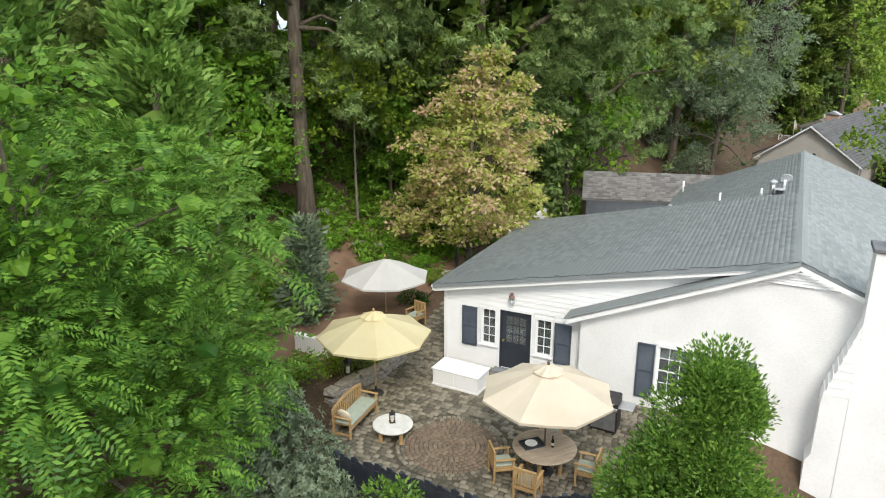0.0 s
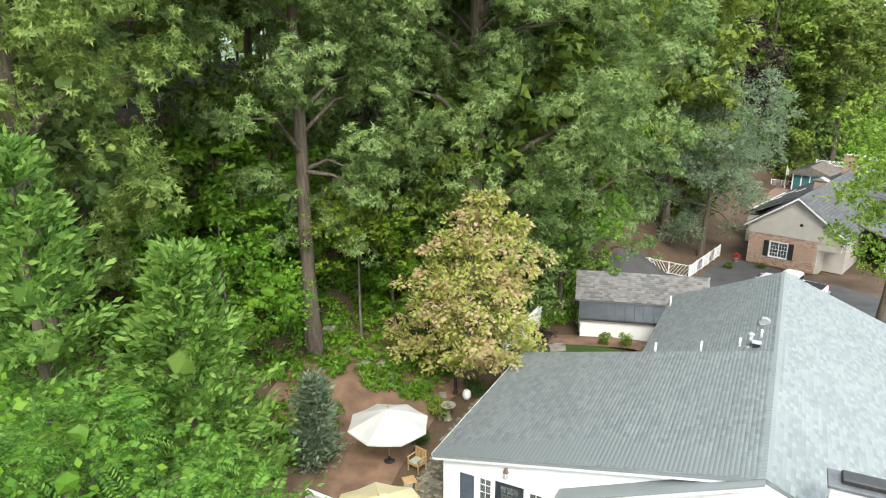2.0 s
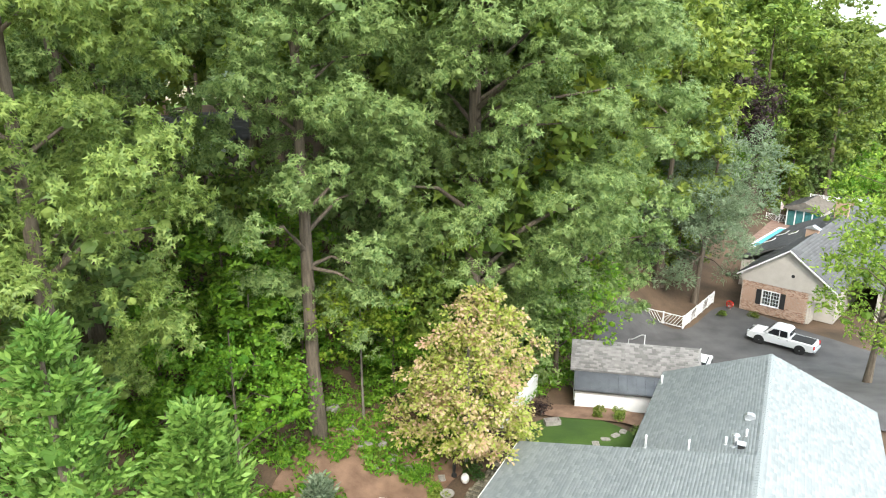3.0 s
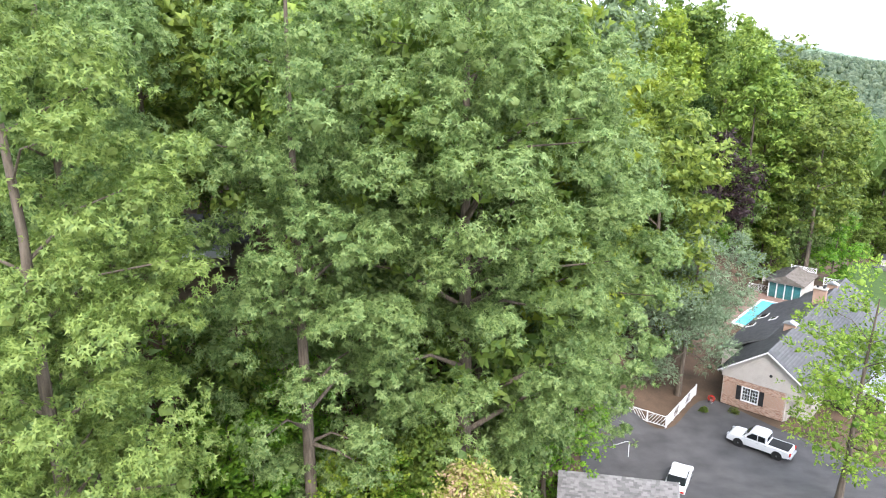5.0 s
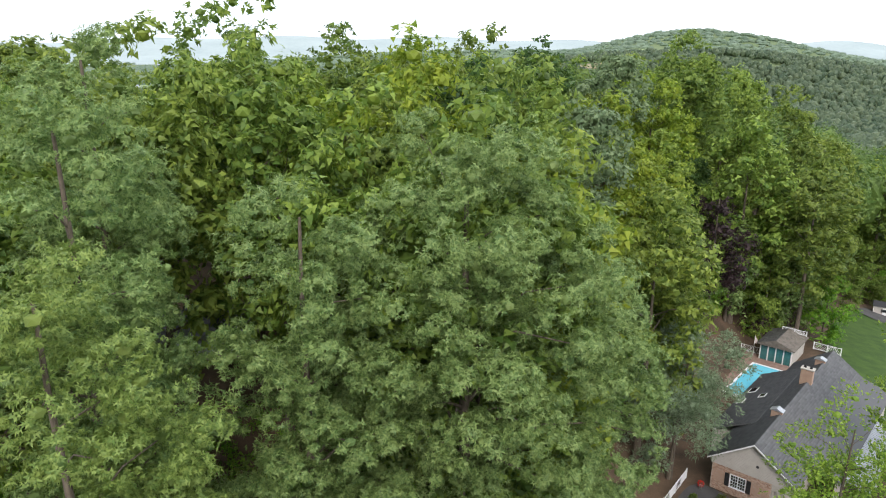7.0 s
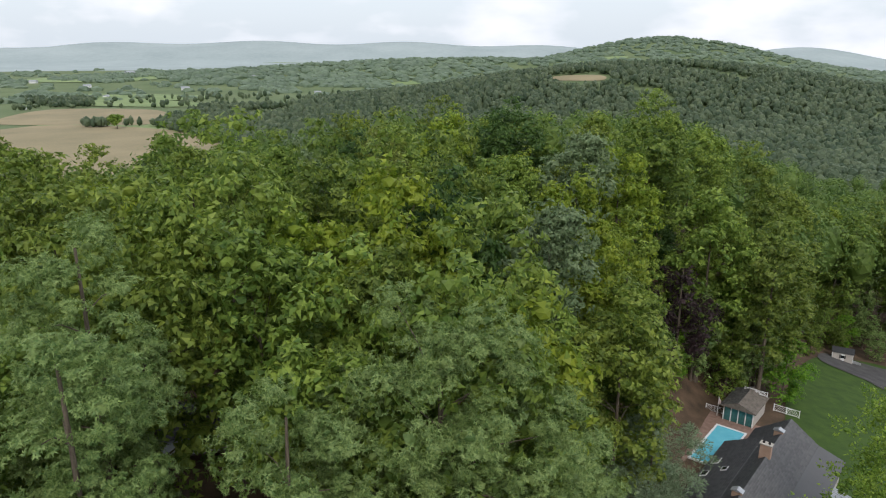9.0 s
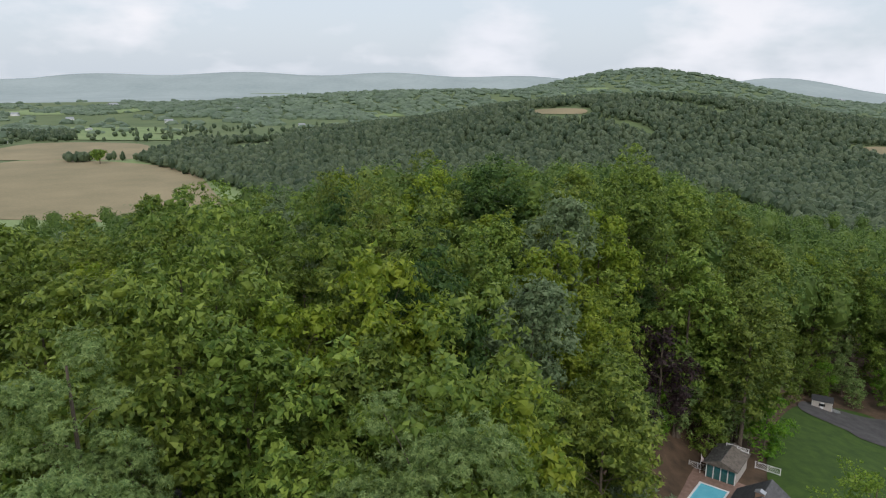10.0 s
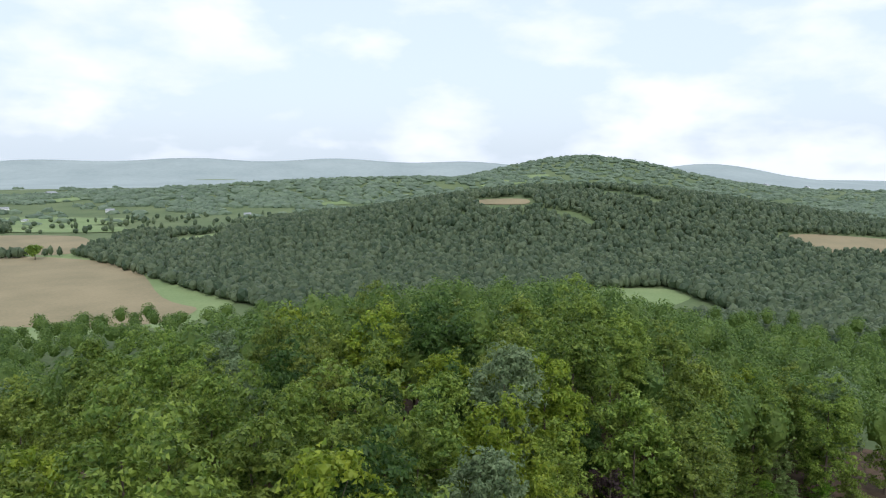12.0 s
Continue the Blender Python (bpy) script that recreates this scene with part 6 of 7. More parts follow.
rim_wall = tagged(part("garden_wall", boxed(0.0, 6.0, -0.12, 0.12, -1.5, 0.6, 0.02), WHITE_BRICK, None, "", pose(3.9, 36.0, 0.0, 0, 0, 62)), "white rendered retaining wall along the garden path", "wall", kind="structure")


settle(before)


# ---- garage, drive and the brick house ----
SHINGLE_BROWN = material("grey_brown_shingle", (0.13, 0.125, 0.12), (0.25, 0.24, 0.23), scale=1.0, fine=30, rough=0.95, bump=0.4, island=0.3)
SHINGLE_GREY = material("dark_grey_shingle", (0.085, 0.085, 0.088), (0.150, 0.150, 0.152), scale=0.4, fine=20, rough=0.95, bump=0.4, island=0.45, spread=(0.1, 0.9))
METAL_ROOF = material("dark_metal_roof", (0.075, 0.08, 0.09), (0.14, 0.15, 0.165), scale=1.0, rough=0.45, metal=0.3)
METAL_PALE = material("pale_metal_roof", (0.30, 0.31, 0.32), (0.42, 0.43, 0.44), scale=0.6, rough=0.4, metal=0.3)
BRICK = material("red_brick", (0.330, 0.195, 0.135), (0.510, 0.355, 0.265), scale=2.0, fine=20, rough=0.92, bump=0.4, island=0.6)
MORTAR = material("mortar", (0.40, 0.36, 0.31), (0.52, 0.48, 0.42), scale=3, rough=0.95)
SIDING = material("tan_siding", (0.44, 0.40, 0.35), (0.53, 0.49, 0.44), scale=1.0, fine=20, rough=0.7, bump=0.1)
WOOD_GREY = material("grey_old_wood", (0.10, 0.085, 0.07), (0.21, 0.18, 0.15), scale=2, fine=20, rough=0.9, bump=0.3)
DECK = material("brick_deck", (0.20, 0.125, 0.095), (0.32, 0.21, 0.165), scale=1.5, fine=15, rough=0.9, bump=0.4)
TRUCK_WHITE = material("white_car_paint", (0.80, 0.80, 0.80), (0.84, 0.84, 0.84), scale=0.5, rough=0.25, coat=0.6)
RUBBER = material("tyre_rubber", (0.012, 0.012, 0.012), (0.03, 0.03, 0.03), scale=6, rough=0.85)
DARK_GLASS = material("tinted_glass", (0.012, 0.014, 0.016), (0.02, 0.023, 0.026), rough=0.06)
RED_LAMP = material("red_lamp", (0.45, 0.02, 0.015), (0.6, 0.03, 0.02), rough=0.2)


def shingle_rows(x0, x1, y_low, z_low, y_high, z_high, mat, parent, row=0.16, tab=0.32, seed=1, lift=0.012):
    """Tabs of shingle on a slope that climbs from y_low to y_high, joined into one part."""
    g = np.random.default_rng(seed)
    long = math.hypot(y_high - y_low, z_high - z_low)
    rows = int(long / row)
    cols = int((x1 - x0) / tab)
    r, c = np.meshgrid(np.arange(rows), np.arange(cols), indexing="ij")
    off = (g.random(rows)[:, None] - 0.5) * tab * 0.6
    a = np.clip(x0 + c * tab + off, x0, x1)
    b = np.clip(x0 + (c + 1) * tab + off - 0.008, x0, x1)
    t0, t1 = r / rows, np.minimum((r + 1.25) / rows, 1.0)
    n = np.array([-(z_high - z_low), y_high - y_low]) / long
    n = n if n[1] > 0 else -n
    h = lift * (0.8 + 0.7 * g.random(r.shape))

    def at(x, t, up):
        return np.stack([x, y_low + (y_high - y_low) * t + n[0] * up, z_low + (z_high - z_low) * t + n[1] * up], -1)
    v = np.stack([at(a, t0, h), at(b, t0, h), at(b, t1, 0.003), at(a, t1, 0.003), at(a, t0, 0 * h - 0.004), at(b, t0, 0 * h - 0.004)], 2).reshape(-1, 3)
    k = np.arange(r.size)[:, None] * 6
    up = y_high > y_low
    f = np.concatenate([k + np.array([0, 1, 2, 3]), k + np.array([4, 5, 1, 0])]) if up else np.concatenate([k + np.array([3, 2, 1, 0]), k + np.array([0, 1, 5, 4])])
    return tagged(hang("shingles", mesh_of("shingles", v, f, mat), parent), kind="stuff")


gz0 = float(ground_z(13, 43))
garage = thing("garage", "low garage with a grey shingle roof and metal lean-to", "garage", (13.9, 43.9, 0.0), -12)
part("wall", prism([(-1.5, gz0 - 1), (-1.5, 0.85), (0, 2.1), (1.6, 0.85), (1.6, gz0 - 2)], -4.0, 4.0), WHITE_PAINT, garage, "white rendered wall", pose(0, 0, 0, 0, 0, -90) @ Matrix.Diagonal((-1, 1, 1, 1)))
part("roof", prism([(-1.75, 0.82), (0, 2.25), (1.8, 0.8), (1.8, 0.68), (0, 2.1), (-1.75, 0.7)], -4.3, 4.3), SHINGLE_BROWN, garage, "grey-brown shingle roof", pose(0, 0, 0, 0, 0, 90))
shingle_rows(-4.3, 4.3, -1.8, 0.82, 0.0, 2.27, SHINGLE_BROWN, garage, 0.15, 0.3, 4, 0.02)
shingle_rows(-4.3, 4.3, 1.75, 0.84, 0.0, 2.27, SHINGLE_BROWN, garage, 0.15, 0.3, 5, 0.02)
lean = part("lean_to_roof", prism([(1.7, 0.70), (3.5, 0.22), (3.5, 0.16), (1.7, 0.62)], -4.0, 3.2), METAL_ROOF, garage, "dark standing seam metal lean-to roof", pose(0, 0, 0, 0, 0, -90))
for k in range(13):
    part("seam", prism([(1.72, 0.735), (3.5, 0.26), (3.5, 0.22), (1.72, 0.69)], -4.0 + k * 0.58, -3.975 + k * 0.58), METAL_ROOF, lean)
part("lean_to_wall", boxed(-3.9, 3.1, -3.3, -3.1, -1.4, 0.2), WHITE_PAINT, garage, "white rendered wall")
part("gutter", boxed(-4.0, 3.2, -3.58, -3.5, 0.1, 0.19, 0.015), IRON, garage)
part("barge_board", prism([(-1.78, 0.72), (0, 2.16), (0, 2.3), (-1.78, 0.86)], 4.3, 4.34), WHITE_PAINT, garage, "", pose(0, 0, 0, 0, 0, 90) @ Matrix.Diagonal((-1, -1, 1, 1)))
trough = thing("stone_trough", "grey stone planter beside the courtyard lawn", "planter", on_land(7.4, 38.6, 0.0), 10)
part("trough", joined_boxes([(-0.5, 0.5, -0.25, 0.25, 0, 0.1), (-0.5, 0.5, -0.25, -0.19, 0.1, 0.4), (-0.5, 0.5, 0.19, 0.25, 0.1, 0.4), (-0.5, -0.44, -0.19, 0.19, 0.1, 0.4), (0.44, 0.5, -0.19, 0.19, 0.1, 0.4)]), STONE, trough)
drape("mulch_bed", "brown mulch bed along the white garage wall", "garden bed", smooth_outline([(7.0, 40.0), (12.0, 38.6), (13.2, 36.6), (14.0, 37.2), (13.2, 40.2), (8, 41.8)]), MULCH, 0.11, 0.8)
for k, (x, y) in enumerate(((10.3, 36.6), (11.0, 37.0), (11.6, 37.5), (9.6, 36.1))):
    ob = stone((x, y, float(ground_z(x, y)) + 0.08), 30 * k, (0.55, 0.4, 0.06), None, "stepping_stone")
    tagged(ob, "pale flat stepping stone in the courtyard lawn", "stone", "stepping stones of the lawn")


def lattice(label, a, b, high, z, mat, group):
    """A white fence of framed panels with slanting bars."""
    d = Vector((b[0] - a[0], b[1] - a[1], 0))
    ob = thing("lattice_fence", label, "fence", (a[0], a[1], z), math.degrees(math.atan2(d.y, d.x)), group)
    n = max(1, round(d.length / 1.7))
    w = d.length / n
    for k in range(n + 1):
        part("post", boxed(k * w - 0.06, k * w + 0.06, -0.06, 0.06, 0, high + 0.08, 0.01), mat, ob)
    for k in range(n):
        for zz in (0.12, high - 0.06):
            part("rail", boxed(k * w + 0.06, (k + 1) * w - 0.06, -0.03, 0.03, zz, zz + 0.07), mat, ob)
        flip = k % 2
        for i in range(6):
            x0 = k * w + 0.06 + (w - 0.12) * i / 6
            x1 = k * w + 0.06 + (w - 0.12) * min(i + 2.2, 6) / 6
            p = [[x0, 0, 0.19], [x1, 0, 0.19 + (high - 0.25) * min(1, (6 - i) / 2.2)]]
            if flip:
                p = [[2 * k * w + w - q[0], 0, q[2]] for q in p]
            v, f = tube_arrays(p, [0.03, 0.03], 4)
            hang("slat", mesh_of("slat", v, f, mat), ob)
        v, f = tube_arrays([[k * w + 0.06, 0, high * 0.55], [k * w + 0.06 + w * 0.3, 0, high - 0.06]], [0.03, 0.03], 4)
        hang("slat", mesh_of("slat", v, f, mat), ob)
    return ob


FENCES = "white lattice fences"
GZ = -4.45
lattice("white painted lattice fence beside the driveway", (19.4, 65.4), (24.0, 61.8), 1.25, GZ, WHITE_PAINT, FENCES)
lattice("white painted lattice fence beside the driveway", (24.1, 61.9), (29.6, 68.6), 1.25, GZ, WHITE_PAINT, FENCES)
rail = thing("handrail", "white metal handrail at the top of the steps", "handrail", (17.6, 57.6, GZ), -40)
v, f = tube_arrays([[0, 0, 0], [0, 0, 0.85], [0.35, 0, 0.95], [1.2, 0, 1.6], [1.5, 0, 1.65], [1.5, 0, 0.0]], [0.035] * 6, 6)
hang("rail", mesh_of("rail", v, f, WHITE_PAINT, True), rail)

# the brick house
N_O, N_T = (34.8, 64.2, GZ), -43.0
nhouse = thing("brick_house", "brick house with a tan gable and long dark grey roof", "house", N_O, N_T)
RZ, HW, LONG, NS = 7.3, 4.6, 31.0, 0.72
EZ = RZ - NS * HW
WIN = (-2.1, -0.5, 1.0, 2.5)
front = cut_wall("wall", -4.2, 2.2, 0.0, lambda x: 3.2, [WIN], 0.02, 0.3, MORTAR, nhouse, "brick wall")
cut_wall("wall", 2.2, 4.2, 2.5, lambda x: 3.2, [], 0.02, 0.3, MORTAR, nhouse)
part("porch_wall", boxed(2.2, 4.2, 1.8, 2.0, 0.0, 3.2), SIDING, nhouse)
part("wall", boxed(2.2, 2.4, 0.3, 1.8, 0.0, 3.2), MORTAR, nhouse)
part("wall", boxed(-4.2, -4.0, 0.3, LONG, 0.0, EZ + 0.3), SIDING, nhouse, "tan side wall")
part("wall", boxed(4.0, 4.2, 2.0, LONG, 0.0, EZ + 0.3), SIDING, nhouse)
part("wall", prism([(-4.2, 0), (-4.2, EZ + 0.2), (0, RZ - 0.25), (4.2, EZ + 0.2), (4.2, 0)], LONG, LONG + 0.2), SIDING, nhouse)
part("gable", prism([(-4.35, 3.2), (-4.35, EZ + 0.1), (0, RZ - 0.22), (4.35, EZ + 0.1), (4.35, 3.2)], -0.02, 0.25), SIDING, nhouse, "tan sided gable")
for k in range(20):
    z = 3.22 + 0.18 * k
    half = min(4.35, (RZ - 0.25 - z) / NS) - 0.03
    if half > 0.15:
        part("siding_board", boxed(-half, half, -0.045, -0.022, z, z + 0.165), SIDING, nhouse)
# bricks as pieces on the front
brick_me = bpy.data.meshes.new("brick")
bm = boxed(-0.11, 0.11, -0.012, 0.012, -0.035, 0.035, 0.004)
bm.to_mesh(brick_me)
bm.free()
brick_me.materials.append(BRICK)
made = 0
for r in range(40):
    for c in range(27):
        x = -4.08 + c * 0.24 + (0.12 if r % 2 else 0)
        z = 0.04 + r * 0.08
        if x > 2.1 or (WIN[0] - 0.12 < x < WIN[1] + 0.12 and WIN[2] - 0.05 < z < WIN[3] + 0.05):
            continue
        if r >= 14 and made < 300 and x > -4.0:
            hang("brick", brick_me, front, "", pose(x, 0.014, z))
            made += 1
rest = []
bv = np.array([v.co[:] for v in brick_me.vertices])
bf = [tuple(p.vertices) for p in brick_me.polygons]
vs, fs = [], []
count = 0
for r in range(40):
    for c in range(27):
        x = -4.08 + c * 0.24 + (0.12 if r % 2 else 0)
        z = 0.04 + r * 0.08
        if x > 2.1 or (WIN[0] - 0.12 < x < WIN[1] + 0.12 and WIN[2] - 0.05 < z < WIN[3] + 0.05):
            continue
        if r >= 14 and count < 300 and x > -4.0:
            count += 1
            continue
        fs += [tuple(i + len(vs) * len(bv) for i in q) for q in bf]
        vs.append(bv + np.array([x, 0.014, z]))
tagged(hang("bricks", mesh_of("bricks", np.concatenate(vs), fs, BRICK), front), kind="stuff")
sash(nhouse, WIN, 6, 4, 0.0, WHITE_PAINT, 2)
part("shutter", boxed(-0.38, 0.1, -0.04, -0.002, 0.95, 2.55, 0.01), IRON, nhouse, "black shutter")
part("shutter", boxed(-2.7, -2.22, -0.04, -0.002, 0.95, 2.55, 0.01), IRON, nhouse)
part("gable_vent", lathe(bmesh.new(), [(0.16, 0.0), (0.16, 0.04), (0.1, 0.05)], 12), IRON, nhouse, "small dark round vent", pose(0.5, -0.045, 4.6, 90))
left_roof = part("roof", prism([(-HW - 0.1, EZ - 0.07), (0, RZ), (0, RZ - 0.18), (-HW - 0.1, EZ - 0.22)], -0.45, LONG + 0.4), SHINGLE_GREY, nhouse, "dark grey shingle roof")
right_roof = part("roof", prism([(0, RZ), (HW + 0.1, EZ - 0.07), (HW + 0.1, EZ - 0.22), (0, RZ - 0.18)], -0.45, LONG + 0.4), SHINGLE_GREY, nhouse)
turned = pose(0, 0, 0, 0, 0, 90)
for sgn, seed in ((1, 21), (-1, 22)):
    sh = shingle_rows(-0.45, LONG + 0.4, sgn * (HW + 0.1), EZ - 0.055, 0.0, RZ + 0.015, SHINGLE_GREY, nhouse, 0.3, 0.6, seed, 0.025)
    sh.matrix_basis = turned
part("barge_board", prism([(-HW - 0.1, EZ - 0.25), (0, RZ - 0.2), (0, RZ - 0.03), (-HW - 0.1, EZ - 0.1)], -0.5, -0.452), WHITE_PAINT, nhouse)
part("barge_board", prism([(0, RZ - 0.2), (HW + 0.1, EZ - 0.25), (HW + 0.1, EZ - 0.1), (0, RZ - 0.03)], -0.5, -0.452), WHITE_PAINT, nhouse)
part("soffit", boxed(-4.6, -4.2, -0.4, LONG, EZ - 0.05, EZ), WHITE_PAINT, nhouse)
# low addition towards the pool
part("addition", boxed(-7.0, -4.2, 7.5, 26.0, 0.0, 3.0), SIDING, nhouse, "low tan addition")
part("addition_roof", prism([(-7.4, 3.05), (-2.2, 5.75), (-2.2, 5.60), (-7.4, 2.9)], 7.2, 26.4), SHINGLE_GREY, nhouse, "dark grey addition roof")
sh = shingle_rows(7.2, 26.4, 7.4, 3.07, 2.2, 5.77, SHINGLE_GREY, nhouse, 0.3, 0.6, 23, 0.025)
sh.matrix_basis = turned
part("roof", prism([(4.0, 4.45), (7.6, 3.25), (7.6, 3.1), (4.0, 4.3)], 5.0, LONG + 0.4), SHINGLE_GREY, nhouse)
part("wall", boxed(7.0, 7.2, 5.2, LONG, 0.0, 3.3), SIDING, nhouse)
part("metal_roof", prism([(7.5, 3.2), (10.2, 2.5), (10.2, 2.4), (7.5, 3.08)], 6.0, 24.0), METAL_PALE, nhouse, "pale standing seam metal porch roof")
for k in range(45):
    part("seam", prism([(7.5, 3.24), (10.2, 2.54), (10.2, 2.5), (7.5, 3.2)], 6.0 + 0.4 * k, 6.03 + 0.4 * k), METAL_PALE, nhouse)
for yy in (6.3, 12.0, 18.0, 23.6):
    part("porch_post", boxed(9.85, 10.0, yy, yy + 0.15, 0, 2.5), WHITE_PAINT, nhouse)
for x, y, w, h in ((-6.3, 19.3, 1.0, 1.6), (-6.6, 15.5, 0.9, 1.3), (-4.4, 16.6, 0.8, 1.1)):
    zz = 3.05 + (x + 7.4) * 0.519
    sky = part("skylight", prism([(x - w / 2, zz - 0.519 * w / 2 + 0.14), (x + w / 2, zz + 0.519 * w / 2 + 0.14), (x + w / 2, zz + 0.519 * w / 2), (x - w / 2, zz - 0.519 * w / 2)], y - h / 2, y + h / 2), WHITE_PAINT, nhouse, "skylight with a white frame")
    part("pane", prism([(x - w / 2 + 0.1, zz - 0.519 * (w / 2 - 0.1) + 0.155), (x + w / 2 - 0.1, zz + 0.519 * (w / 2 - 0.1) + 0.155), (x + w / 2 - 0.1, zz + 0.519 * (w / 2 - 0.1) + 0.1), (x - w / 2 + 0.1, zz - 0.519 * (w / 2 - 0.1) + 0.1)], y - h / 2 + 0.1, y + h / 2 - 0.1), DARK_GLASS, sky)
stack = part("chimney", boxed(-0.9, 0.5, 18.6, 19.4, 5.5, 8.9, 0.02), BRICK, nhouse, "red brick chimney stack")
part("chimney_cap", boxed(-1.0, 0.6, 18.5, 19.5, 8.9, 9.05, 0.02), MORTAR, stack)
for x in (-0.55, 0.15):
    part("flue", lathe(bmesh.new(), [(0.16, 9.05), (0.15, 9.25), (0.11, 9.25), (0.11, 9.1)], 12, x, 19.0), IRON, stack)
for yy in (8.0, 26.0):
    dormer = part("roof_vent", boxed(-1.0, 0.2, yy, yy + 0.6, 6.5, 7.6, 0.02), BRICK, nhouse, "short brick roof stack with a metal hood")
    part("hood", prism([(-1.15, 7.6), (-0.4, 7.95), (0.35, 7.6)], yy - 0.15, yy + 0.75), ZINC, dormer)

# pool terrace
N_P = (N_O[0] - 1.2, N_O[1] + 0.5, GZ)
terrace = tagged(part("terrace", joined_boxes([(-13.5, -10.3, 22, 40, -0.1, 0.18), (-5.5, -4.0, 26.4, 40, -0.1, 0.18), (-10.3, -5.5, 36.3, 40, -0.1, 0.18)]), DECK, None, "", pose(*N_P, 0, 0, N_T)), "brown brick terrace round the pool", "terrace", kind="structure")
pool = thing("swimming_pool", "blue swimming pool with a white rim beside the house", "pool", N_P, N_T)
part("rim", joined_boxes([(-10.3, -10.0, 23.7, 36.3, 0.0, 0.24), (-5.8, -5.5, 23.7, 36.3, 0.0, 0.24), (-10.0, -5.8, 36.0, 36.3, 0.0, 0.24), (-10.0, -5.8, 23.7, 24.0, 0.0, 0.24)]), WHITE_PAINT, pool, "white stone rim")
part("basin", joined_boxes([(-10.0, -5.8, 24.0, 36.0, -0.02, 0.04)]), material("pool_blue", (0.10, 0.48, 0.60), (0.16, 0.58, 0.70), scale=0.5, rough=0.5), pool, "light blue pool floor")
part("water", boxed(-9.99, -5.81, 24.01, 35.99, 0.16, 0.17), material("pool_water", (0.13, 0.52, 0.66), (0.20, 0.62, 0.74), scale=0.7, fine=6, rough=0.06, bump=0.08), pool, "clear blue water")
cab = thing("pool_house", "pool house with glass doors and a brown roof", "pool house", N_P, N_T)
part("wall", joined_boxes([(-10.2, -10.0, 38.6, 45, 0.1, 2.9), (-5.6, -5.4, 38.6, 45, 0.1, 2.9), (-10.2, -5.4, 45, 45.2, 0.1, 2.9), (-10.0, -5.6, 38.5, 38.7, 2.55, 2.9)]), SIDING, cab)
for k in range(5):
    part("post", boxed(-10.15 + k * 1.15, -10.0 + k * 1.15, 38.45, 38.65, 0.1, 2.6), WHITE_PAINT, cab)
for k in range(4):
    part("pane", boxed(-9.98 + k * 1.15, -9.02 + k * 1.15, 38.52, 38.56, 0.25, 2.5), material("green_glass", (0.03, 0.12, 0.12), (0.06, 0.19, 0.19), rough=0.08) if k == 0 else bpy.data.materials["green_glass"], cab, "greenish glass door")
part("roof", prism([(-10.6, 2.9), (-7.8, 4.0), (-5.0, 2.9), (-5.0, 2.78), (-10.6, 2.78)], 38.0, 45.6), WOOD_GREY, cab, "brown shingled roof")
sh = shingle_rows(38.0, 45.6, 10.6, 2.915, 7.8, 4.015, SHINGLE_BROWN, cab, 0.25, 0.5, 24, 0.02)
sh.matrix_basis = turned


def local_n(x, y, z=0.0):
    return Matrix.LocRotScale(N_P, Euler((0, 0, radians(N_T))), None) @ Vector((x, y, z))


a, b = local_n(-8.8, 44.6), local_n(-5.2, 44.6)
lattice("white lattice screen above the pool house", a[:2], b[:2], 0.8, GZ + 3.3, WHITE_PAINT, FENCES)
a, b = local_n(-3.4, 42.0), local_n(0.4, 42.0)
lattice("white lattice screen behind the brick house", a[:2], b[:2], 1.2, GZ + 2.6, WHITE_PAINT, FENCES)
a, b = local_n(-13.4, 40.0), local_n(-10.6, 40.3)
lattice("white lattice fence beside the pool terrace", a[:2], b[:2], 1.2, GZ, WHITE_PAINT, FENCES)
flag = thing("flag_pole", "short pole with a limp faded flag beside the pool", "flag", tuple(local_n(-11.2, 39.0)))
part("pole", lathe(bmesh.new(), [(0.05, 0), (0.035, 3.6), (0.01, 3.65)], 8), WHITE_PAINT, flag)
bm = bmesh.new()
prev = None
for k in range(7):
    x, y = 0.05 + 0.07 * k, 0.05 * math.sin(k * 1.7)
    cur = (bm.verts.new((x, y, 3.5 - 0.12 * k)), bm.verts.new((x - 0.05, y, 2.3 - 0.02 * k)))
    if prev:
        bm.faces.new((prev[0], cur[0], cur[1], prev[1]))
    prev = cur
part("flag", bm, material("faded_flag", (0.5, 0.35, 0.32), (0.65, 0.6, 0.58), scale=4, rough=0.9), flag)

# timber hut under the trees
hut = thing("garden_hut", "old grey timber hut with a slatted roof under trees", "hut", on_land(39.0, 98.5, 0.1), -25)
for x in (-2.2, 2.0):
    for y in (-1.6, 1.5):
        part("post", boxed(x, x + 0.16, y, y + 0.16, 0, 3.0), WOOD_GREY, hut)
part("wall", boxed(-2.2, 2.2, 1.66, 1.78, 0.0, 3.0), WOOD_GREY, hut)
part("wall", boxed(-2.2, 2.2, -1.62, -1.5, 0.0, 1.0), WOOD_GREY, hut)
for k in range(14):
    y = -2.2 + k * 0.33
    part("roof_slat", prism([(-2.7, 2.95), (0, 3.9), (2.7, 2.95), (2.7, 2.9), (0, 3.84), (-2.7, 2.9)], y, y + 0.27), WOOD_GREY, hut)

# garden shed by the far drive
sz = float(ground_z(97, 136))
shed = thing("garden_shed", "small cream garden shed with a dark roof beside the drive", "shed", (97.0, 136.0, sz), -32)
part("wall", joined_boxes([(-2.0, 2.0, -1.4, 1.4, -0.3, 2.2)]), SIDING, shed, "cream boarded wall")
part("roof", prism([(-1.6, 2.15), (0, 3.0), (1.6, 2.15)], -2.2, 2.2), IRON, shed, "dark shingle roof", pose(0, 0, 0, 0, 0, 90))
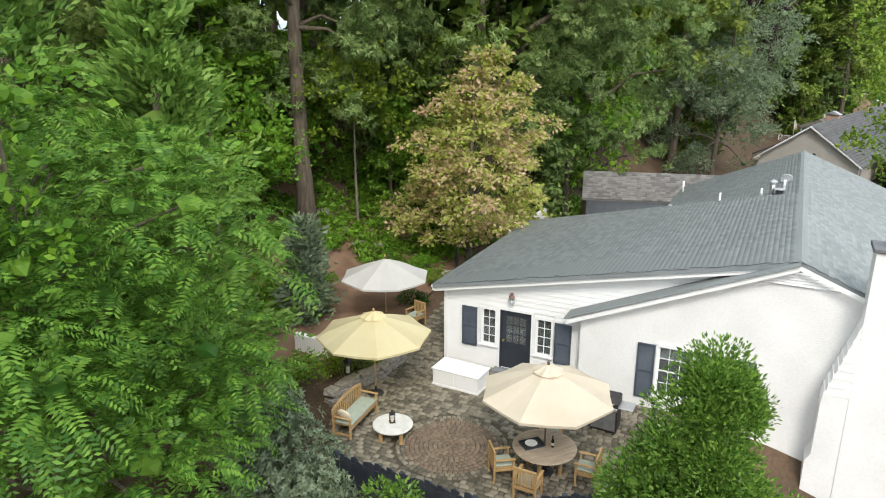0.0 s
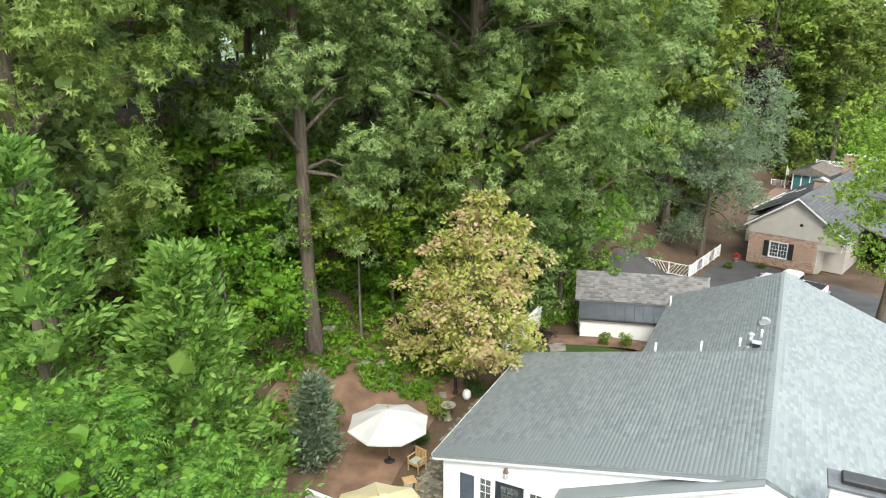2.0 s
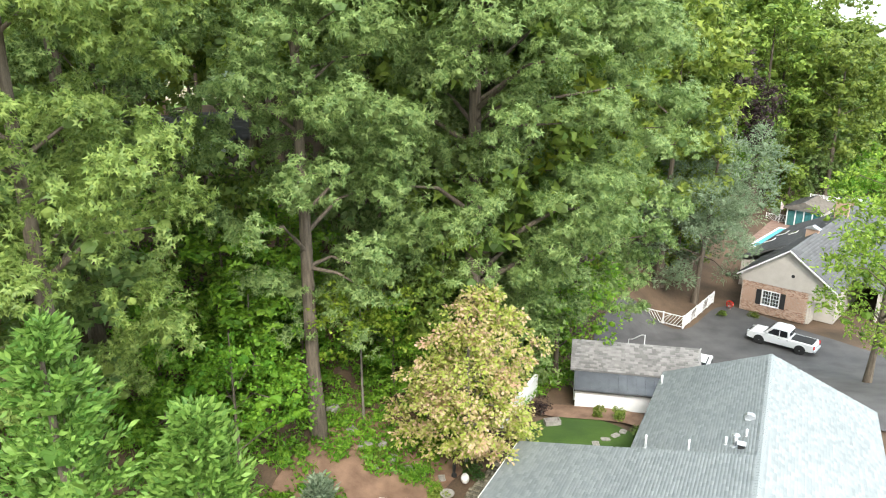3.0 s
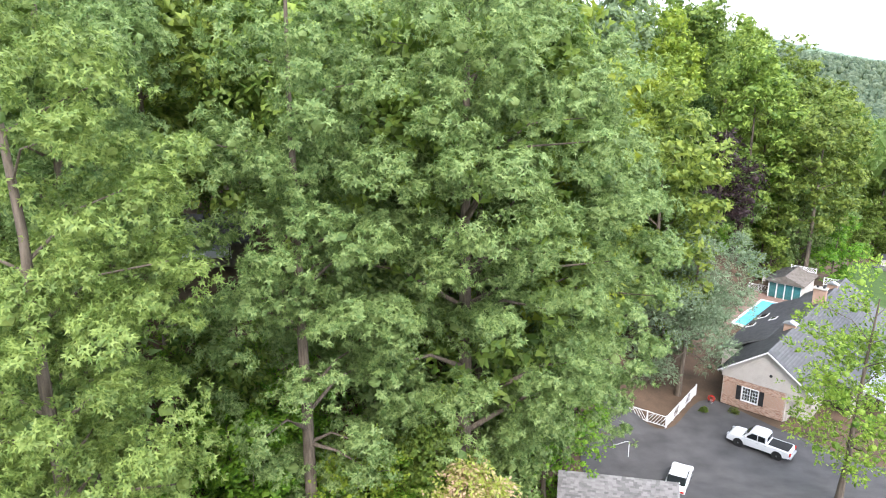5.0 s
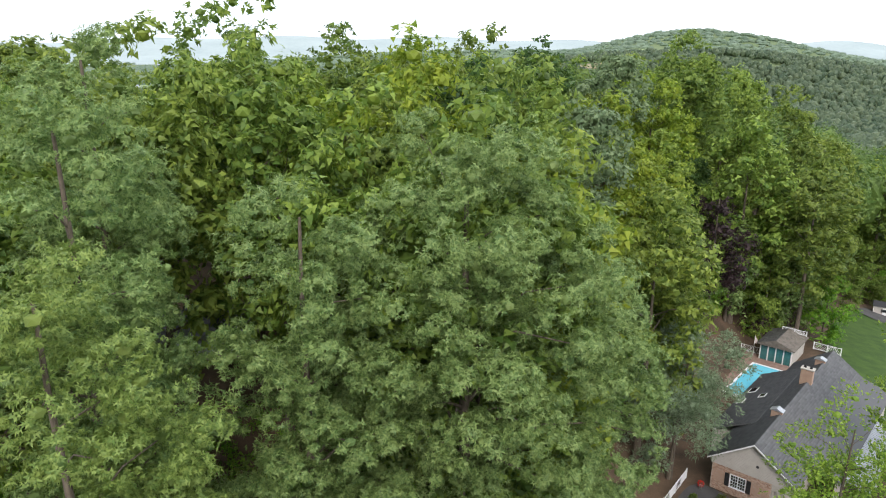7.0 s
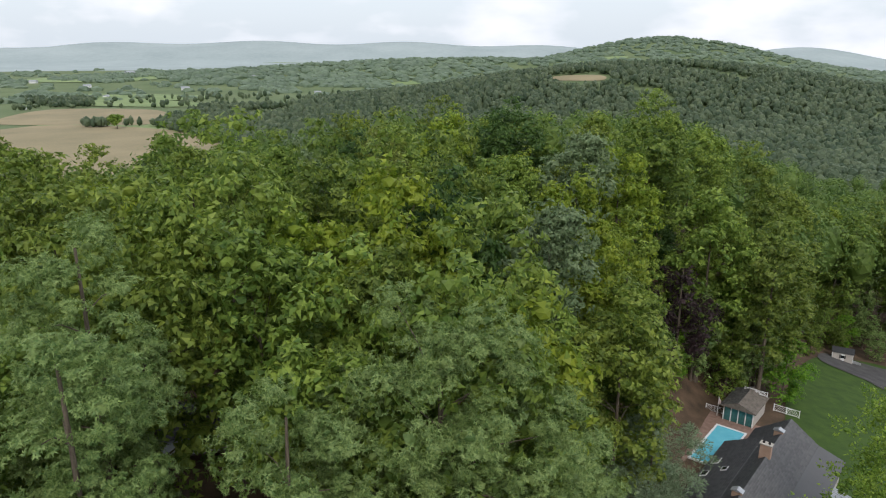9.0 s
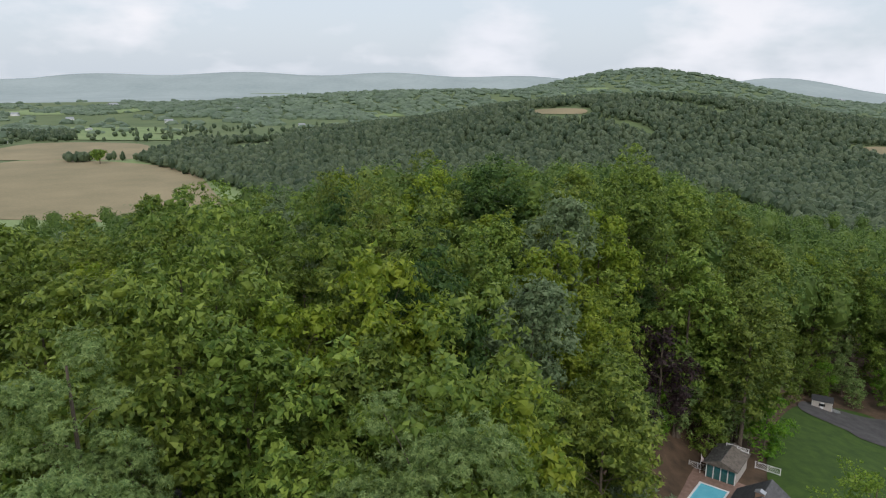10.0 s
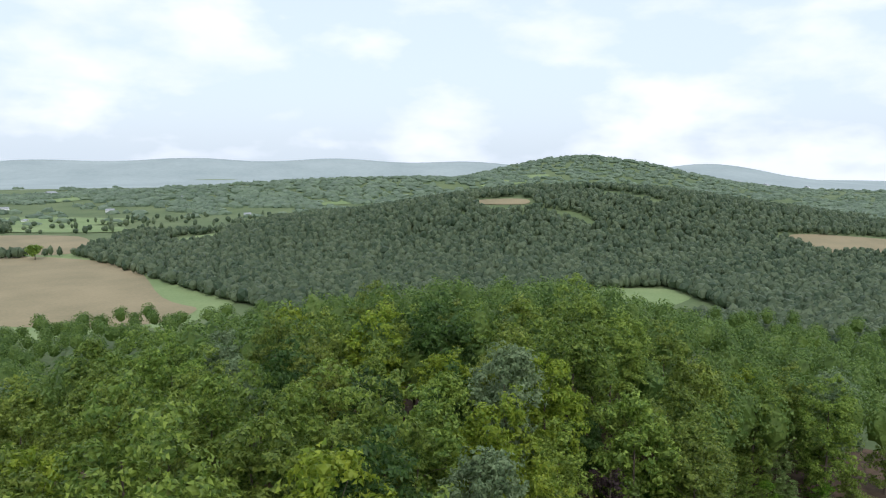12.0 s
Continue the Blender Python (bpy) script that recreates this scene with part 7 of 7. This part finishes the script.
part("door", boxed(-0.3, 0.35, -1.44, -1.405, 0.0, 1.9), WHITE_PAINT, shed, "white door")
part("window", boxed(-0.35, 0.35, -1.47, -1.445, 1.0, 1.6), DARK_GLASS, shed)
for x in (-0.62, 0.38):
    part("shutter", boxed(x, x + 0.24, -1.46, -1.405, 0.95, 1.65), IRON, shed)
for x in (-2.03, 1.93):
    part("corner_board", boxed(x, x + 0.1, -1.45, -1.4, -0.3, 2.2), WHITE_PAINT, shed)
part("ramp", prism([(2.0, 0.15), (3.8, -0.25), (3.8, -0.3), (2.0, -0.3)], -0.6, 0.6), ZINC, shed)


# white pickup truck
def wheel(parent, x, y, m_side):
    w = part("wheel", lathe(bmesh.new(), [(0.22, -0.12), (0.37, -0.12), (0.4, -0.08), (0.4, 0.08), (0.37, 0.12), (0.22, 0.12)], 24), RUBBER, parent, "black tyre", pose(x, y, 0.4, 90), True)
    part("rim", lathe(bmesh.new(), [(0.23, -0.10), (0.23, 0.10), (0.16, 0.115), (0.06, 0.09), (0.05, 0.125)], 16), ZINC, w, "", Matrix.Diagonal((1, 1, m_side, 1)))


def car_body(outline, half, mat, name, parent, bevel=0.05):
    bm = prism(outline, -half, half)
    bmesh.ops.bevel(bm, geom=bm.edges[:], offset=bevel, segments=2, affect="EDGES")
    return part(name, bm, mat, parent, "", None, False)


truck = thing("pickup_truck", "white pickup truck parked on the driveway", "truck", (31.7, 57.75, float(ground_z(31.7, 57.75)) + 0.1), 137)
body = car_body([(-2.8, 0.45), (-2.85, 0.95), (-2.7, 1.12), (0.95, 1.15), (2.55, 1.08), (2.85, 0.85), (2.88, 0.45), (2.3, 0.38), (-2.3, 0.42)], 0.97, TRUCK_WHITE, "body", truck)
cabin = car_body([(-0.75, 1.1), (-0.7, 1.8), (-0.45, 1.92), (0.65, 1.92), (0.85, 1.82), (1.5, 1.14)], 0.86, TRUCK_WHITE, "cabin", truck, 0.06)
for s in (1, -1):
    part("window", prism([(-0.6, 1.2), (-0.55, 1.76), (0.05, 1.78), (0.05, 1.2)], 0.855 * s, 0.885 * s), DARK_GLASS, cabin)
    part("window", prism([(0.13, 1.2), (0.13, 1.78), (0.62, 1.76), (1.2, 1.2)], 0.855 * s, 0.885 * s), DARK_GLASS, cabin)
    part("mirror", boxed(1.05, 1.2, 0.95 * s - 0.08, 0.95 * s + 0.12, 1.2, 1.38, 0.02), TRUCK_WHITE, truck)
    part("headlight", boxed(2.7, 2.9, 0.72 * s - 0.16, 0.72 * s + 0.16, 0.82, 1.0, 0.02), ZINC, truck)
    part("tail_light", boxed(-2.9, -2.78, 0.86 * s - 0.09, 0.86 * s + 0.09, 0.75, 1.08, 0.02), RED_LAMP, truck, "red tail light")
    part("door_handle", boxed(-0.05, 0.12, 0.97 * s - 0.015, 0.97 * s + 0.015, 0.98, 1.02), IRON, truck)
    part("door_handle", boxed(-0.72, -0.57, 0.97 * s - 0.015, 0.97 * s + 0.015, 0.98, 1.02), IRON, truck)
    for x in (1.75, -1.75):
        wheel(truck, x, 0.86 * s, -s)
        part("wheel_arch", lathe(bmesh.new(), [(0.47, -0.02), (0.47, 0.02)], 20), RUBBER, truck, "", pose(x, 0.965 * s, 0.42, 90))
part("windscreen", prism([(0.93, 1.80), (1.53, 1.17), (1.5, 1.12), (0.9, 1.75)], -0.74, 0.74), DARK_GLASS, cabin)
part("rear_window", boxed(-0.76, -0.72, -0.6, 0.6, 1.3, 1.7), DARK_GLASS, cabin)
part("bed", boxed(-2.65, -0.85, -0.75, 0.75, 1.10, 1.165), RUBBER, truck, "dark truck bed liner")
part("bumper", boxed(2.8, 2.98, -0.9, 0.9, 0.4, 0.68, 0.04), IRON, truck, "black front bumper")
part("bumper", boxed(-2.98, -2.8, -0.9, 0.9, 0.45, 0.65, 0.04), ZINC, truck)
part("grille", boxed(2.84, 2.9, -0.5, 0.5, 0.7, 1.0, 0.01), IRON, truck)
SILVER = material("silver_car_paint", (0.35, 0.36, 0.37), (0.42, 0.43, 0.44), rough=0.3, metal=0.5, coat=0.5)


def parked_car(label, x, y, turn, paint):
    car = thing("parked_car", label, "car", (x, y, float(ground_z(x, y)) + 0.1), turn)
    car_body([(-2.2, 0.35), (-2.25, 0.85), (-1.9, 1.0), (1.0, 0.95), (2.1, 0.8), (2.2, 0.4)], 0.88, paint, "body", car)
    car_body([(-1.7, 0.95), (-1.1, 1.42), (0.3, 1.45), (1.05, 0.93)], 0.76, DARK_GLASS, "cabin", car)
    part("roof", boxed(-1.05, 0.3, -0.7, 0.7, 1.42, 1.48, 0.02), paint, car)
    for s in (1, -1):
        part("tail_light", boxed(-2.28, -2.15, 0.65 * s - 0.15, 0.65 * s + 0.15, 0.7, 0.85, 0.02), RED_LAMP, car)
        part("headlight", boxed(2.08, 2.2, 0.6 * s - 0.16, 0.6 * s + 0.16, 0.62, 0.76, 0.02), ZINC, car)
        for x in (1.4, -1.4):
            wheel(car, x, 0.78 * s, -s)


parked_car("silver car parked beside the driveway under the locust", 45.5, 55.0, 150, SILVER)
parked_car("white car parked behind the garage on the driveway", 21.6, 51.5, 60, TRUCK_WHITE)
pot = thing("flower_pot", "red flowers in a pot beside the brick wall", "flower pot", tuple(local_n(-3.6, -0.6, 0.05)))
part("pot", lathe(bmesh.new(), [(0.16, 0), (0.22, 0.3), (0.24, 0.32), (0.2, 0.32), (0.15, 0.28)], 14), STONE, pot)
g = np.random.default_rng(3)
p = unit(g.normal(size=(160, 3))) * np.array([0.28, 0.28, 0.3]) + np.array([0, 0, 0.55])
v, f = leaves(p, p - np.array([0, 0, 0.4]), 0.12, 0.05, g)
hang("flowers", mesh_of("flowers", v, f, RED_LAMP), pot, "red blossoms")

# house among the trees on the bank
hz0 = float(ground_z(-27, 74))
up = thing("hill_house", "brown house with a grey roof among the trees uphill", "house", (-27.0, 74.0, hz0 - 0.3), 12)
part("wall", boxed(-7, 7, -3.5, 3.5, 0, 3.0), WOOD_GREY, up)
part("roof", prism([(-4.2, 2.9), (0, 5.2), (4.2, 2.9), (4.2, 2.75), (-4.2, 2.75)], -7.5, 7.5), SHINGLE_GREY, up, "grey shingle roof", pose(0, 0, 0, 0, 0, 90))
shingle_rows(-7.5, 7.5, -4.2, 2.915, 0.0, 5.215, SHINGLE_GREY, up, 0.3, 0.6, 25, 0.025)
part("chimney", boxed(-1.5, -0.5, -0.4, 0.4, 4.8, 6.6, 0.02), BRICK, up, "brick chimney")
part("awning", prism([(3.6, 2.6), (6.2, 1.9), (6.2, 1.85), (3.6, 2.5)], -1.0, 5.5), METAL_PALE, up, "pale awning", pose(0, 0, 0, 0, 0, -90))
for x in (-4.5, -1.5, 2.0, 5.0):
    w = part("window", boxed(x - 0.5, x + 0.5, -3.54, -3.505, 1.0, 2.2), DARK_GLASS, up)
    part("frame", joined_boxes([(x - 0.58, x - 0.5, -3.56, -3.505, 0.95, 2.28), (x + 0.5, x + 0.58, -3.56, -3.505, 0.95, 2.28), (x - 0.5, x + 0.5, -3.56, -3.505, 2.2, 2.28)]), WHITE_PAINT, w)

# farms and buildings in the valley
barns = "farm buildings of the valley"
g = np.random.default_rng(12)
for x, y, w in ((-520, 1010, 10), (-500, 1240, 18), (-420, 1420, 26), (-150, 1300, 20), (-640, 1500, 24), (-330, 1650, 22), (-700, 1900, 40), (60, 1250, 16), (180, 1420, 18), (-60, 1700, 20), (-820, 1650, 26), (-560, 2100, 40), (-240, 2300, 36), (1500, 2400, 50), (1650, 2450, 45), (1750, 2350, 40)):
    w *= 0.6
    z = float(ground_z(x, y))
    ob = thing("farm_building", "small white farm building far off in the valley", "building", (x, y, z - 0.5), float(g.uniform(0, 90)), barns)
    part("wall", boxed(-w / 2, w / 2, -w / 3, w / 3, 0, w * 0.3), WHITE_PAINT, ob)
    part("roof", prism([(-w / 2.6, w * 0.3), (0, w * 0.5), (w / 2.6, w * 0.3)], -w / 1.9, w / 1.9), METAL_PALE, ob, "", pose(0, 0, 0, 0, 0, 90))
lone = tree("field_tree", "single rounded tree standing in the stubble field", 13, 0.5, (40, 6.5, 7.0, 9.5, 2.6, -0.7), (60, 1.4, 0.5), 61, (LEAF_WOOD, BARK), at=(-300.0, 762.0, float(ground_z(-300, 762))), n_limbs=8)


# ---- roof shingles of the white house ----
def roof_tabs(v0, v1, u0, u1, seed, high=roof_z):
    """Tabs on the roof: rows run along v, and step up along u from u0 (low) to u1 (high)."""
    g = np.random.default_rng(seed)
    z0, z1 = high(u0), high(u1)
    long = math.hypot(u1 - u0, z1 - z0)
    rows = int(long / 0.145)
    cols = int((v1 - v0) / 0.31) + 1
    r, c = np.meshgrid(np.arange(rows), np.arange(cols), indexing="ij")
    off = (g.random(rows)[:, None] - 0.5) * 0.3
    a = np.clip(v0 + c * 0.31 + off, v0, v1)
    b = np.clip(v0 + (c + 1) * 0.31 + off - 0.01, v0, v1)
    t0, t1 = r / rows, np.minimum((r + 1.2) / rows, 1.0)
    h = 0.003 + 0.004 * g.random(r.shape)

    def at(v, t, up):
        return np.stack([u0 + (u1 - u0) * t, v, z0 + (z1 - z0) * t + up], -1)
    pts = np.stack([at(a, t0, h), at(b, t0, h), at(b, t1, 0.002 + 0 * h), at(a, t1, 0.002 + 0 * h), at(a, t0, 0 * h - 0.02), at(b, t0, 0 * h - 0.02)], 2)
    keep = ((b - a) > 0.04)
    return pts[keep]


FACES = np.array([[3, 2, 1, 0], [0, 1, 5, 4]])
tabs = [roof_tabs(-0.45, BREAK_V + 0.02, EAVE_U - 0.03, RIDGE_U, 1), roof_tabs(BREAK_V + 0.02, END_V, BACK_U - 0.03, RIDGE_U, 2, back_z)]
tabs_right = [roof_tabs(-0.45, END_V, FAR_U, RIDGE_U, 3)]
left_tabs = np.concatenate(tabs)
nearest = np.argsort(left_tabs[:, 0, 1] + 0.25 * np.abs(left_tabs[:, 0, 0] - 5))[:300]
rest = np.ones(len(left_tabs), bool)
rest[nearest] = False
for i in nearest:
    p = left_tabs[i]
    hang("shingle", mesh_of("shingle", p - p[0], FACES, SLATE), roof, "", Matrix.Translation(p[0].tolist()))
for group, faces in ((left_tabs[rest], FACES), (np.concatenate(tabs_right), FACES[:, ::-1])):
    k = np.arange(len(group))[:, None] * 6
    f = np.concatenate([k + faces[0], k + faces[1]])
    tagged(hang("shingles", mesh_of("shingles", group.reshape(-1, 3), f, SLATE), roof), kind="stuff")
ridge = []
for k in range(int((END_V + 0.45) / 0.2)):
    y = -0.45 + k * 0.2
    bm = prism([(RIDGE_U - 0.15, RIDGE_Z - 0.02), (RIDGE_U, RIDGE_Z + 0.035), (RIDGE_U + 0.15, RIDGE_Z - 0.045), (RIDGE_U, RIDGE_Z - 0.01)], y, y + 0.19)
    part("ridge_cap", bm, SLATE, roof)

# ---- patio paving ----
before = set(scene.objects)
PATIO = [(-2.5, 14.35), (-3.15, 18.8), (-2.55, 19.6), (-1.65, 20.4), (-1.05, 21.7), (-0.95, 23.6), (0.7, 28.0), (3.6, 33.2), (4.9, 32.5), (0.42, 21.9), (4.4, 19.8), (5.0, 19.1), (7.3, 17.9), (6.2, 14.5), (4.3, 12.6), (0.8, 12.3)]
drape("patio_bed", "dark sandy joints under the patio pavers", "ground", PATIO, JOINT, 0.012, 1.0, 0.0)
patio = tagged(new("patio"), "weathered stone paver patio with a circle of cobbles", "patio", kind="structure")
g = np.random.default_rng(15)
CX, CY, CR = 0.43, 16.45, 1.62
pieces = []
turn = radians(-27.3)
cu, su = math.cos(turn), math.sin(turn)
row = 0
q = -14.0
while q < 14.0:
    d = 0.155 if row % 2 else 0.17
    s = -8.0 + float(g.random()) * 0.2
    while s < 10.0:
        w = float(g.choice([0.16, 0.22, 0.26]))
        mx, my = s + w / 2, q + d / 2
        X, Y = 0.33 + mx * cu - my * su, 21.88 + mx * su + my * cu
        if inside(X, Y, PATIO) and math.hypot(X - CX, Y - CY) > CR:
            pieces.append((X, Y, turn, w - 0.014, d - 0.014))
        s += w
    q += d
    row += 1
r = 0.07
while r < CR - 0.05:
    n = max(5, int(2 * math.pi * r / 0.135))
    o = float(g.random())
    for k in range(n):
        a = 2 * math.pi * (k + o) / n
        pieces.append((CX + r * math.cos(a), CY + r * math.sin(a), a + math.pi / 2, 2 * math.pi * r / n - 0.016, 0.112))
    r += 0.127
pieces.sort(key=lambda p: math.hypot(p[0] - CX, p[1] - CY))


def paver(w, d, h):
    b = 0.012
    v = [(-w / 2, -d / 2, 0), (w / 2, -d / 2, 0), (w / 2, d / 2, 0), (-w / 2, d / 2, 0)]
    t = [(x * (1 - 2 * b / w), y * (1 - 2 * b / d), h) for x, y, _ in v]
    return np.array(v + t), np.array([[4, 5, 6, 7], [0, 1, 5, 4], [1, 2, 6, 5], [2, 3, 7, 6], [3, 0, 4, 7]])


joint = []
for i, (X, Y, a, w, d) in enumerate(pieces):
    v, f = paver(w, d, 0.045 + 0.008 * float(g.random()))
    v = v + g.normal(size=v.shape) * np.array([0.003, 0.003, 0.0015])
    if i < 300:
        hang("paver", mesh_of("paver", v, f, COBBLE if math.hypot(X - CX, Y - CY) < CR else PAVER), patio, "", Matrix.Translation((X, Y, 0)) @ pose(0, 0, 0, 0, 0, math.degrees(a)))
    else:
        c, s = math.cos(a), math.sin(a)
        joint.append((np.stack([X + v[:, 0] * c - v[:, 1] * s, Y + v[:, 0] * s + v[:, 1] * c, v[:, 2]], -1), f))
v, f = joined(joint)
tagged(hang("pavers", mesh_of("pavers", v, f, PAVER), patio), kind="stuff")
settle(before)
